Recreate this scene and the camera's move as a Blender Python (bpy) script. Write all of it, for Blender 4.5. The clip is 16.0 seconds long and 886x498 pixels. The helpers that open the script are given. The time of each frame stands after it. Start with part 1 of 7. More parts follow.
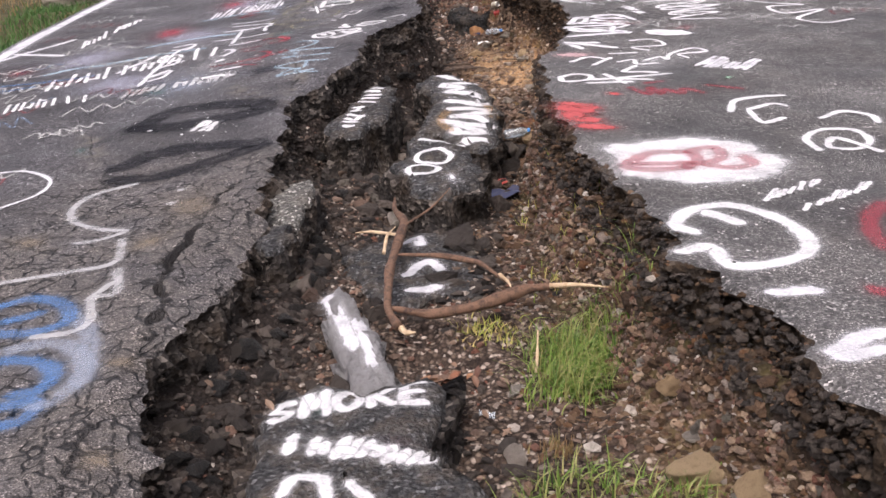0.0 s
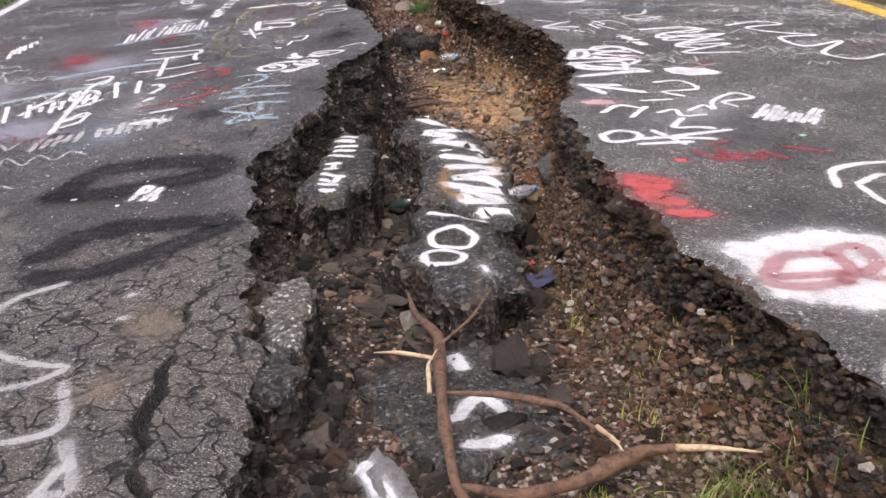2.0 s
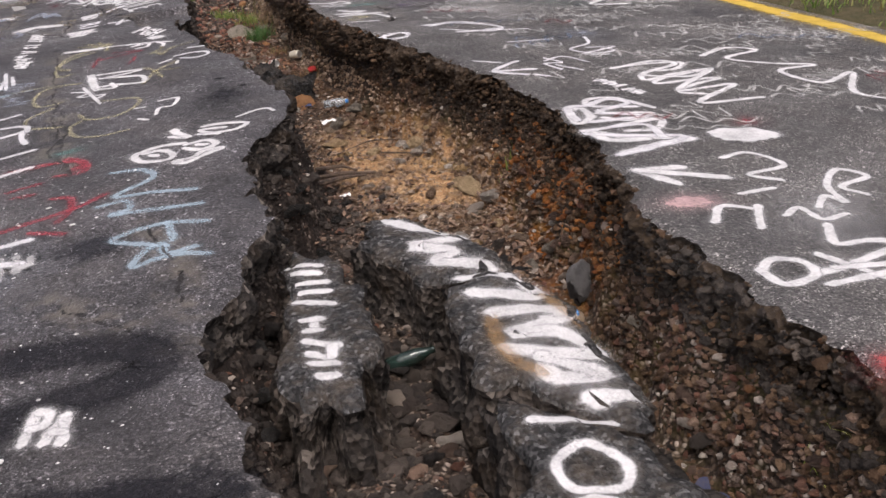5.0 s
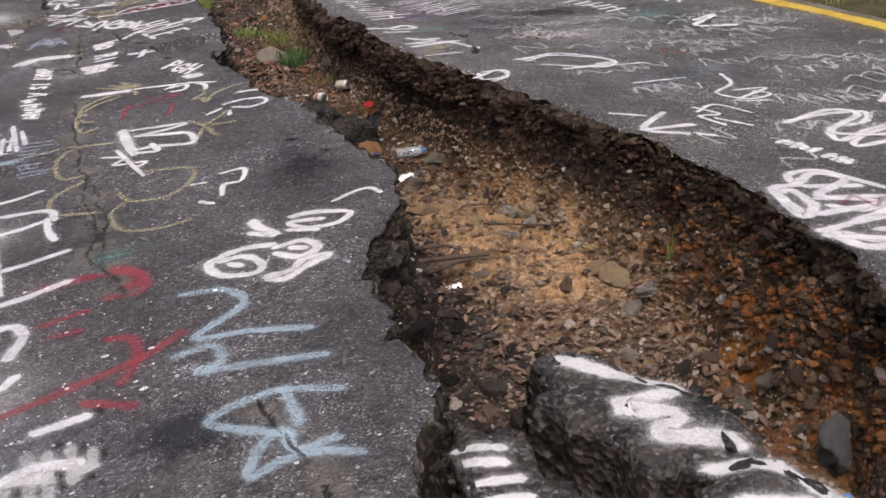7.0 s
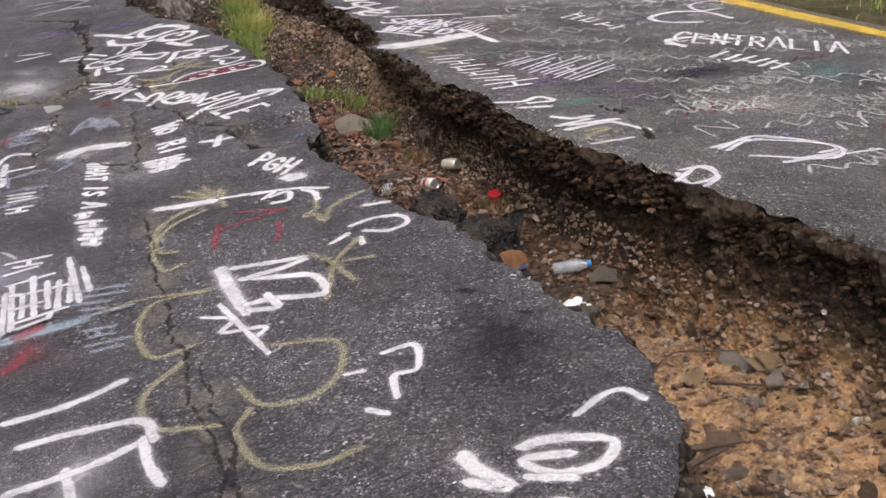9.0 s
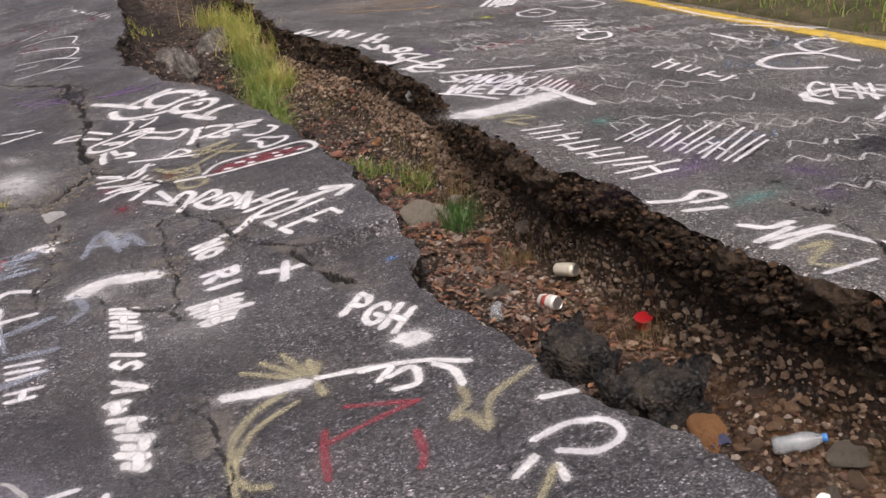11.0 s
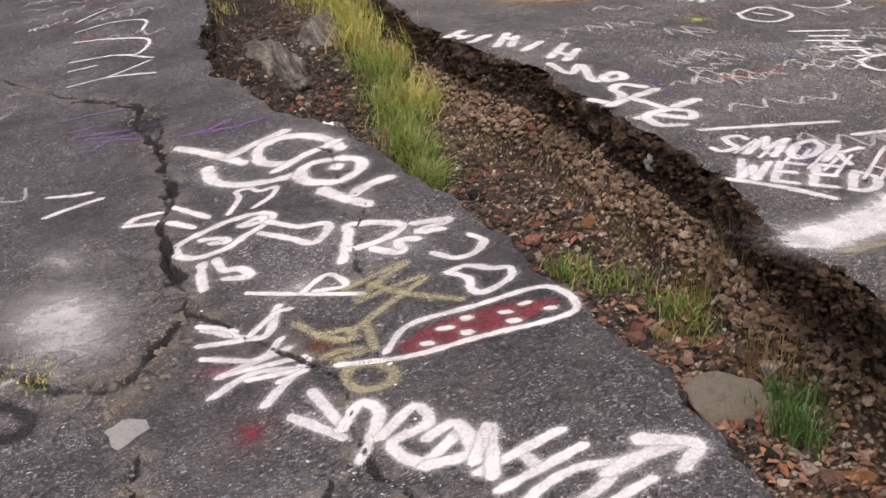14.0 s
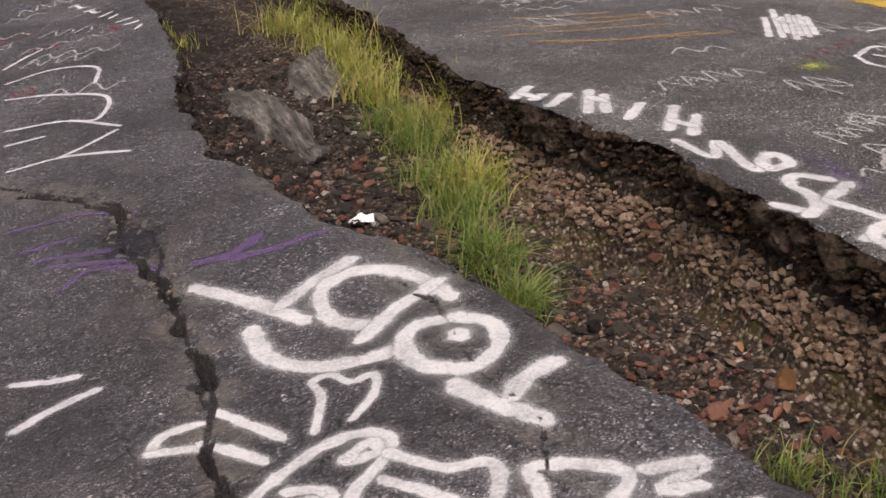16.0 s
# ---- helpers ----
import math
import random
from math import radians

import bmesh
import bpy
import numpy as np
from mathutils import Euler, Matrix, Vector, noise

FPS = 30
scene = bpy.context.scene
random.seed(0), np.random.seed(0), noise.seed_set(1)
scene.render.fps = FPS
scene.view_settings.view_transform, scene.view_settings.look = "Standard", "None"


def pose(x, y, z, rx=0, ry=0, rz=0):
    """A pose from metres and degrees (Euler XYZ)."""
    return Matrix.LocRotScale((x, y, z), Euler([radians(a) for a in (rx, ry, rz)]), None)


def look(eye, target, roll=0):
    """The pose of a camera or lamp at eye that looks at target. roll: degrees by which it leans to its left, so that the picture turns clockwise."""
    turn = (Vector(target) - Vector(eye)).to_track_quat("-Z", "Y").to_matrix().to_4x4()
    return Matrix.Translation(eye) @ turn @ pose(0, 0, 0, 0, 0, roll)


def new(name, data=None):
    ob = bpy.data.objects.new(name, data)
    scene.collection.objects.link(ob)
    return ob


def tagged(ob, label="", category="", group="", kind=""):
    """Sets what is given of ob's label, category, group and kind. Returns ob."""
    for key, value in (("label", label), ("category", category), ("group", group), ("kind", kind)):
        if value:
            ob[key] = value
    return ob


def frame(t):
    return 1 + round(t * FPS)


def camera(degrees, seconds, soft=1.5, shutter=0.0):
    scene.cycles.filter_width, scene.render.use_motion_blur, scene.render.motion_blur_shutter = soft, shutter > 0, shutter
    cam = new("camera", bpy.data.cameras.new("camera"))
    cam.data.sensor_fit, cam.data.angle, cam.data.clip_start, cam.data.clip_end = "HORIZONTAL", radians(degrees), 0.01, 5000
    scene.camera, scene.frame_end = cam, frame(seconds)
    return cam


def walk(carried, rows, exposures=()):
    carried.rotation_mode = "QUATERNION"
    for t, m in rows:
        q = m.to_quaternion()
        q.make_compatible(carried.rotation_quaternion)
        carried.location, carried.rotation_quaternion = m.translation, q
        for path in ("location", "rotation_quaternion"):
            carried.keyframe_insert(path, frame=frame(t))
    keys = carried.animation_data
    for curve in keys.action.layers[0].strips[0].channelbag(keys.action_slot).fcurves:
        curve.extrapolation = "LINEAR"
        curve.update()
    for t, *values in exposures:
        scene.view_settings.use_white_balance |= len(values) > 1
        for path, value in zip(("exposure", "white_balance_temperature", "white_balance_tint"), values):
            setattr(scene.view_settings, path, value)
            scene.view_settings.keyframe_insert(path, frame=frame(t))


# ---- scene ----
cam = camera(45.3, 16.0, 1.55)
METRES, EYE, TILT, LEAN, TURN = 13.0, 1.52, -21.66, 4.6, 0.0
ROWS = [
    (0.0, 0.0, 0.0, 0.0, 0.0, 0.0, -0.0),
    (0.5, -0.0097, 0.029, 0.0112, -0.58, 1.08, 0.91),
    (1.0, -0.022, 0.0519, 0.0209, -1.94, 1.02, 0.72),
    (1.5, -0.0325, 0.0737, 0.031, -2.09, 1.09, 0.09),
    (2.0, -0.0466, 0.0968, 0.0353, -6.31, 0.07, 0.91),
    (2.5, -0.0639, 0.1179, 0.0453, -8.38, 0.66, 2.64),
    (3.0, -0.0759, 0.1431, 0.0554, -11.04, 0.52, 4.05),
    (5.5, -0.1097, 0.2757, 0.1037, -19.95, -1.62, 5.81),
    (6.0, -0.1165, 0.3022, 0.1155, -20.45, -1.87, 5.93),
    (6.5, -0.1169, 0.3311, 0.1266, -20.45, -1.96, 7.66),
    (7.0, -0.1181, 0.3577, 0.1373, -20.49, -1.98, 6.65),
    (7.5, -0.1232, 0.3873, 0.1491, -22.47, -1.6, 7.94),
    (8.0, -0.1286, 0.4155, 0.1584, -21.89, -1.53, 6.9),
    (8.5, -0.1293, 0.4448, 0.1718, -20.17, -1.28, 7.55),
    (11.0, -0.1322, 0.589, 0.2298, -21.19, -0.04, 10.17),
    (11.5, -0.1314, 0.617, 0.2397, -19.74, 0.4, 8.98),
    (12.0, -0.1279, 0.6475, 0.2542, -18.23, -0.6, 7.78),
    (12.5, -0.1254, 0.6805, 0.2667, -17.19, -0.92, 6.49),
    (13.0, -0.1253, 0.7116, 0.2807, -18.73, -1.08, 7.98),
    (13.5, -0.1234, 0.7451, 0.2953, -18.0, -1.88, 9.6),
    (14.0, -0.1228, 0.7758, 0.3057, -18.74, -2.58, 7.99),
    (14.5, -0.128, 0.808, 0.3192, -24.09, -2.59, 9.76),
    (15.0, -0.132, 0.84, 0.3287, -24.77, -2.64, 10.58),
    (15.5, -0.1318, 0.8698, 0.3408, -23.46, -3.24, 9.93),
    (16.0, -0.1331, 0.9047, 0.3558, -23.69, -3.64, 9.47),
]
EXPOSURES = [(0, 0.62, 6450, 21), (1.2, 0.52, 6450, 20), (3, 0.58, 6500, 20), (6, 0.12, 6600, 19), (8.5, 0.2, 6500, 19), (11, 0.22, 6750, 20), (13, 0.24, 6750, 20), (13.6, 0.3, 6800, 21), (14.5, 0.28, 6900, 21), (16, 0.04, 6900, 21)]
walk(cam, [(t, pose(0, 0, EYE, TILT, LEAN, TURN) @ pose(METRES * x, METRES * y, METRES * z, 90 + pitch, roll, yaw)) for t, x, y, z, yaw, pitch, roll in ROWS], EXPOSURES)

# ---------------------------------------------------------------- sky and sun (overcast day)
world = bpy.data.worlds.new("overcast_sky")
scene.world = world
world.use_nodes = True
wn, wl = world.node_tree.nodes, world.node_tree.links
sky = wn.new("ShaderNodeTexSky")
sky.sky_type = "NISHITA"
sky.sun_disc = False
sky.sun_elevation, sky.sun_rotation = radians(60), radians(-165)
sky.air_density, sky.dust_density, sky.ozone_density = 1.0, 6.0, 1.0
grey = wn.new("ShaderNodeHueSaturation")
grey.inputs["Saturation"].default_value = 0.35
wl.new(sky.outputs[0], grey.inputs["Color"])
wl.new(grey.outputs[0], wn["Background"].inputs["Color"])
wn["Background"].inputs["Strength"].default_value = 0.16
sun = new("sun", bpy.data.lights.new("sun", "SUN"))
sun.data.energy, sun.data.angle, sun.data.color = 1.55, radians(22), (1.0, 0.95, 0.88)
sun.matrix_world = look((0, 0, 20), (20 * math.sin(radians(165)) / math.tan(radians(60)), -20 * math.cos(radians(165)) / math.tan(radians(60)), 0))

# ---------------------------------------------------------------- numbers: noise and the plan
rng = np.random.default_rng(7)


def hash2(ix, iy, seed):
    n = (ix.astype(np.int64) * 374761393 + iy.astype(np.int64) * 668265263 + seed * 974634777) & 0x7FFFFFFF
    n = ((n ^ (n >> 13)) * 1274126177) & 0x7FFFFFFF
    return ((n ^ (n >> 16)) & 0xFFFF) / 65535.0


def vnoise(x, y, seed=0):
    """Value noise from -1 to 1."""
    x, y = np.asarray(x, float), np.asarray(y, float)
    ix, iy = np.floor(x), np.floor(y)
    fx, fy = x - ix, y - iy
    fx, fy = fx * fx * (3 - 2 * fx), fy * fy * (3 - 2 * fy)
    a, b = hash2(ix, iy, seed), hash2(ix + 1, iy, seed)
    c, d = hash2(ix, iy + 1, seed), hash2(ix + 1, iy + 1, seed)
    return 2 * ((a * (1 - fx) + b * fx) * (1 - fy) + (c * (1 - fx) + d * fx) * fy) - 1


def fbm(x, y, scale, octaves=3, seed=0):
    x, y = np.asarray(x, float) / scale, np.asarray(y, float) / scale
    return sum(vnoise(x * 2 ** i + 17.3 * i, y * 2 ** i - 9.1 * i, seed + i) * 0.5 ** i for i in range(octaves))


def smooth(t):
    t = np.clip(t, 0, 1)
    return t * t * (3 - 2 * t)


# the broken edges of the two road halves along the fissure (y, x)
EDGE_L = [(-60, -2.5), (-8, -1.1), (0, -0.95), (2.4, -0.98), (2.9, -1.04), (3.3, -1.15), (3.5, -1.13), (3.96, -1.0), (4.4, -0.97), (5.0, -1.0), (5.6, -1.03),
          (6.0, -1.1), (6.5, -1.12), (6.7, -1.05), (6.9, -0.95), (7.2, -0.82), (7.5, -0.72), (7.9, -0.7), (8.2, -0.62), (8.6, -0.38), (9.0, -0.3), (9.5, -0.35),
          (10.1, -0.38), (10.5, -0.48), (11.1, -0.53), (11.5, -0.58), (11.75, -0.47), (12.0, -0.43), (12.9, -0.35), (14.0, -0.35), (14.5, -0.37), (15.2, -0.44),
          (15.5, -0.46), (16.1, -0.66), (16.8, -0.79), (17.2, -0.85), (18.0, -0.83), (19.1, -0.58), (20.3, -0.45), (24, -0.2), (30, 0.1), (60, 0.4)]
EDGE_R = [(-60, 2.5), (-8, 1.3), (0, 1.15), (2.3, 0.98), (2.77, 0.85), (3.07, 0.78), (3.25, 0.69), (3.9, 0.63), (4.3, 0.55), (5.2, 0.46), (5.9, 0.45), (6.4, 0.5),
          (7.0, 0.62), (7.6, 0.77), (8.1, 0.86), (8.7, 0.85), (9.7, 0.68), (10.2, 0.62), (10.8, 0.48), (11.5, 0.43), (11.9, 0.49), (12.6, 0.43), (13.6, 0.49),
          (14.2, 0.65), (14.8, 0.69), (15.4, 0.72), (15.9, 0.72), (16.3, 0.62), (16.9, 0.58), (17.4, 0.54), (18.8, 0.67), (20, 0.75), (24, 0.8), (30, 0.7), (60, 0.8)]
CUT_L, CUT_R = -4.08, 3.95          # outer edges of the road


def edge(table, y, seed):
    ys, xs = zip(*table)
    jag = 0.4 + 0.6 * smooth((8.4 - y) / 0.8)          # the start of the fissure is broken more roughly
    return np.interp(y, ys, xs) + 0.03 * fbm(y, 0 * y, 0.35, 3, seed) + jag * (0.034 * fbm(y, 0 * y, 0.15, 3, seed + 9) + 0.018 * fbm(y, 0 * y, 0.05, 2, seed + 5))


def edge_left(y):
    return edge(EDGE_L, np.asarray(y, float), 31)


def edge_right(y):
    return edge(EDGE_R, np.asarray(y, float), 47)


def z_left(x, y):
    """Top of the left half of the road: it rises a little to the fissure and sinks towards the start."""
    x, y = np.asarray(x, float), np.asarray(y, float)
    z = 0.13 + 0.085 * np.clip(x + 0.55, -1.2, 0.3) + 0.02 * np.clip(x + 1.75, -3, 0)
    z = z - 0.15 * smooth((8.2 - y) / 3.0) - 0.05 * smooth((y - 12) / 5)
    # the corner slab that has sunk a little beside the fissure
    z = z - 0.055 * smooth((x + 0.84) / 0.03) * smooth((y - 11.62) / 0.03) * smooth((12.1 - y) / 0.04)
    # the strip between the long crack and the broken edge tips towards the fissure
    tip = smooth((y - 2.0) / 0.4) * smooth((5.0 - y) / 0.5)
    z = z - tip * (0.015 * smooth((x + 1.22) / 0.03) + 0.26 * np.clip(x + 1.2, 0, 0.3))
    return z + 0.012 * fbm(x, y, 1.1, 2, 3)


def z_right(x, y):
    x, y = np.asarray(x, float), np.asarray(y, float)
    return 0.15 - 0.068 * (x - 0.5) - 0.05 * smooth((y - 8) / 6) + 0.01 * fbm(x, y, 1.2, 2, 5)


def z_floor(x, y):
    """Bottom of the fissure with its two banks, running out under the road."""
    x, y = np.asarray(x, float), np.asarray(y, float)
    base = -0.44 + 0.05 * fbm(x, y, 0.6, 3, 11) + 0.2 * smooth((y - 15.5) / 3) - 0.05 * np.exp(-((y - 8.8) / 1.2) ** 2) - 0.07 * np.exp(-((y - 6.3) / 1.1) ** 4)
    base = base + 0.02 * fbm(x, y, 0.12, 3, 12)
    el, er = np.interp(y, *zip(*EDGE_L)), np.interp(y, *zip(*EDGE_R))
    wide = 0.17 - 0.1 * smooth((y - 9.6) / 1.2) + 0.1 * smooth((y - 13.2) / 0.8)
    base = base + 0.15 * np.exp(-((y - 5.75) / 0.5) ** 2 - ((x + 0.68) / 0.3) ** 2)          # rubble piled against the left bank
    rough = 0.05 * fbm(x, y, 0.22, 4, 21)
    under = 0.08 * smooth((y - 10.2) / 0.8) * (1 - smooth((y - 13.2) / 0.8))          # the bank is undercut further on
    bank_r = smooth((x - under - (er - wide) + rough * (1 - 8 * under)) / (wide + 0.03)) * 0.92
    wide_l = 0.2 + 0.14 * smooth((7.5 - y) / 2)
    bank_l = smooth(((el + wide_l) - x + rough) / (wide_l + 0.03)) * 0.9
    top_r, top_l = z_right(x, y) - 0.14, z_left(x, y) - 0.17
    z = base + bank_r * (top_r - base)
    z = z + bank_l * (top_l - z)
    z = z + 0.012 * fbm(x, y, 0.07, 2, 23)
    # verges beside the road
    left, right = smooth((CUT_L + 0.02 - x) / 0.1), smooth((x - CUT_R + 0.02) / 0.1)
    z = z + left * (-0.15 - 0.02 * np.clip(CUT_L - x, 0, 6) + 0.05 * fbm(x, y, 0.8, 3, 61) - z)
    z = z + right * (-0.12 + 0.02 * np.clip(x - CUT_R, 0, 4) + 0.04 * fbm(x, y, 0.8, 3, 62) - z)
    return z


# ---------------------------------------------------------------- helpers for meshes and materials
def part(name, data, material, parent=None, label=""):
    """Links a bmesh or a mesh as one object, under a thing or a part where one is given."""
    if isinstance(data, bmesh.types.BMesh):
        mesh = bpy.data.meshes.new(name)
        data.to_mesh(mesh)
        data.free()
    else:
        mesh = data
    if material and not mesh.materials:
        mesh.materials.append(material)
    ob = new(name, mesh)
    ob.parent = parent
    if label:
        tagged(ob, label)
    return ob


def mesh_from(name, verts, faces, smooth_shade=True):
    mesh = bpy.data.meshes.new(name)
    verts = np.asarray(verts, np.float32)
    faces = np.asarray(faces, np.int32)
    k = faces.shape[1]
    mesh.vertices.add(len(verts))
    mesh.vertices.foreach_set("co", verts.ravel())
    mesh.loops.add(faces.size)
    mesh.loops.foreach_set("vertex_index", faces.ravel())
    mesh.polygons.add(len(faces))
    mesh.polygons.foreach_set("loop_start", np.arange(0, faces.size, k, dtype=np.int32))
    mesh.polygons.foreach_set("use_smooth", np.full(len(faces), smooth_shade))
    mesh.update(calc_edges=True)
    return mesh


def grid_faces(nu, nv):
    i = np.arange((nu - 1) * (nv - 1))
    r, c = i // (nv - 1), i % (nv - 1)
    a = r * nv + c
    return np.stack([a, a + nv, a + nv + 1, a + 1], 1)


def set_attr(mesh, name, values):
    mesh.attributes.new(name, "FLOAT", "POINT").data.foreach_set("value", np.asarray(values, np.float32).ravel())


class Mat:
    """A small builder of node materials."""

    def __init__(self, name, rough=0.8, metal=0.0):
        self.m = bpy.data.materials.new(name)
        self.m.use_nodes = True
        self.n, self.l = self.m.node_tree.nodes, self.m.node_tree.links
        self.b = self.n["Principled BSDF"]
        self.b.inputs["Roughness"].default_value = rough
        self.b.inputs["Metallic"].default_value = metal
        self.pos = self.n.new("ShaderNodeTexCoord").outputs["Object"]

    def put(self, socket, value):
        if isinstance(value, bpy.types.NodeSocket):
            self.l.new(value, socket)
        elif isinstance(value, tuple) and len(value) == 3:
            socket.default_value = (*value, 1)
        else:
            socket.default_value = value

    def noise(self, scale, detail=4, rough=0.6, at=None):
        node = self.n.new("ShaderNodeTexNoise")
        node.inputs["Scale"].default_value, node.inputs["Detail"].default_value, node.inputs["Roughness"].default_value = scale, detail, rough
        self.l.new(at or self.pos, node.inputs["Vector"])
        return node.outputs["Fac"]

    def voronoi(self, scale, feature="F1", out="Distance", at=None):
        node = self.n.new("ShaderNodeTexVoronoi")
        node.feature = feature
        node.inputs["Scale"].default_value = scale
        self.l.new(at or self.pos, node.inputs["Vector"])
        return node.outputs[out]

    def ramp(self, fac, *stops):
        node = self.n.new("ShaderNodeValToRGB")
        e = node.color_ramp.elements
        while len(e) < len(stops):
            e.new(0.5)
        for el, (p, c) in zip(e, stops):
            el.position = p
            el.color = (*c, 1) if isinstance(c, tuple) else (c, c, c, 1)
        self.l.new(fac, node.inputs[0])
        return node.outputs[0]

    def mix(self, fac, a, b, blend="MIX"):
        node = self.n.new("ShaderNodeMix")
        node.data_type, node.blend_type = "RGBA", blend
        self.put(node.inputs["Factor"], fac)
        self.put(node.inputs["A"], a)
        self.put(node.inputs["B"], b)
        return node.outputs["Result"]

    def math(self, op, a, b=0.0, clamp=False):
        node = self.n.new("ShaderNodeMath")
        node.operation, node.use_clamp = op, clamp
        self.put(node.inputs[0], a)
        self.put(node.inputs[1], b)
        return node.outputs[0]

    def attr(self, name, out="Fac"):
        node = self.n.new("ShaderNodeAttribute")
        node.attribute_name = name
        return node.outputs[out]

    def random(self):
        return self.n.new("ShaderNodeObjectInfo").outputs["Random"]

    def island(self):
        return self.n.new("ShaderNodeNewGeometry").outputs["Random Per Island"]

    def bump(self, height, strength=0.5, distance=0.01):
        node = self.n.new("ShaderNodeBump")
        node.inputs["Strength"].default_value, node.inputs["Distance"].default_value = strength, distance
        self.l.new(height, node.inputs["Height"])
        self.l.new(node.outputs[0], self.b.inputs["Normal"])

    def done(self, color=None, rough=None):
        if color is not None:
            self.put(self.b.inputs["Base Color"], color)
        if rough is not None:
            self.put(self.b.inputs["Roughness"], rough)
        return self.m


# ---------------------------------------------------------------- materials of the ground
def asphalt_material(name, tone=(1.0, 1.0, 1.0), base=0.05):
    m = Mat(name, 0.7)
    m.b.inputs["Specular IOR Level"].default_value = 0.42
    stones = m.voronoi(120, "F1", "Color")
    sep = m.n.new("ShaderNodeSeparateColor")
    m.l.new(stones, sep.inputs[0])
    worn = m.noise(1.3, 5, 0.6)
    fine = m.noise(60, 3, 0.7)
    sep2 = m.n.new("ShaderNodeSeparateColor")
    m.l.new(m.voronoi(215, "F1", "Color"), sep2.inputs[0])
    pick = m.ramp(m.noise(11, 3, 0.6), (0.42, 0.0), (0.6, 1.0))
    pebble = m.math("ADD", m.math("MULTIPLY", sep.outputs[0], pick), m.math("MULTIPLY", sep2.outputs[0], m.math("SUBTRACT", 1.0, pick)))
    grain = m.ramp(pebble, (0.0, base * 0.25), (0.5, base * 0.85), (0.8, base * 2.0), (0.94, base * 4.2), (1.0, base * 8.0))
    large = m.ramp(worn, (0.3, tuple(0.55 * t for t in tone)), (0.5, tuple(1.0 * t for t in tone)), (0.72, tuple(1.7 * t for t in tone)))
    c = m.mix(1.0, grain, large, "MULTIPLY")
    c = m.mix(m.ramp(m.noise(3.1, 6, 0.7), (0.5, 0.0), (0.72, 0.4)), c, (0.10, 0.088, 0.078))
    c = m.mix(m.ramp(m.noise(0.9, 4, 0.6), (0.52, 0.0), (0.68, 0.6)), c, (0.018, 0.017, 0.019))
    crack = m.attr("crack")            # distance from the nearest crack, metres
    wob = m.math("ADD", crack, m.math("MULTIPLY", m.math("SUBTRACT", m.noise(22, 5, 0.75), 0.5), 0.035))
    open_ = m.ramp(m.math("MULTIPLY", wob, 50.0), (0.12, 1.0), (0.3, 0.0))
    warp = m.n.new("ShaderNodeVectorMath")
    warp.operation = "ADD"
    wob3 = m.n.new("ShaderNodeTexNoise")
    wob3.inputs["Scale"].default_value = 6.0
    m.l.new(m.pos, wob3.inputs["Vector"])
    shrink = m.n.new("ShaderNodeVectorMath")
    shrink.operation = "SCALE"
    shrink.inputs["Scale"].default_value = 0.26
    m.l.new(wob3.outputs["Color"], shrink.inputs[0])
    m.l.new(m.pos, warp.inputs[0])
    m.l.new(shrink.outputs[0], warp.inputs[1])
    net = m.voronoi(7.5, "DISTANCE_TO_EDGE", "Distance", warp.outputs[0])
    net = m.math("MULTIPLY", m.ramp(net, (0.008, 1.0), (0.055, 0.0)), m.ramp(m.noise(11, 5, 0.75), (0.4, 0.0), (0.52, 1.0)))
    net = m.math("MULTIPLY", net, m.math("MULTIPLY", m.attr("crazed"), m.ramp(m.noise(2.7, 3), (0.3, 0.25), (0.48, 1.0))))
    open_ = m.math("MAXIMUM", open_, net)
    dust = m.ramp(m.math("MULTIPLY", crack, 9.0), (0.0, 0.85), (1.0, 0.0))
    c = m.mix(m.math("MULTIPLY", dust, m.ramp(m.noise(9, 4), (0.45, 0.0), (0.6, 1.0))), c, (0.13, 0.115, 0.095))
    coarse = m.mix(1.0, m.ramp(pebble, (0.0, 0.16), (0.45, 0.75), (0.8, 1.7), (1.0, 4.0)), (0.088, 0.077, 0.068), "MULTIPLY")
    c = m.mix(m.math("MULTIPLY", m.math("SUBTRACT", m.attr("crazed"), 0.3, True), m.ramp(m.noise(2.0, 5, 0.65), (0.35, 0.3), (0.62, 1.0))), c, coarse)
    c = m.mix(open_, c, (0.012, 0.010, 0.009))
    h = m.math("SUBTRACT", m.math("ADD", m.voronoi(120), fine), m.math("MULTIPLY", open_, 3.0))
    m.bump(h, 0.9, 0.008)
    return m.done(c, m.ramp(m.noise(2.2, 4), (0.3, 0.5), (0.7, 0.8)))


M_ROAD_L = asphalt_material("weathered_asphalt_bluish", (1.02, 0.97, 1.02), 0.047)
M_ROAD_R = asphalt_material("weathered_asphalt_grey", (1.03, 0.98, 0.93), 0.06)


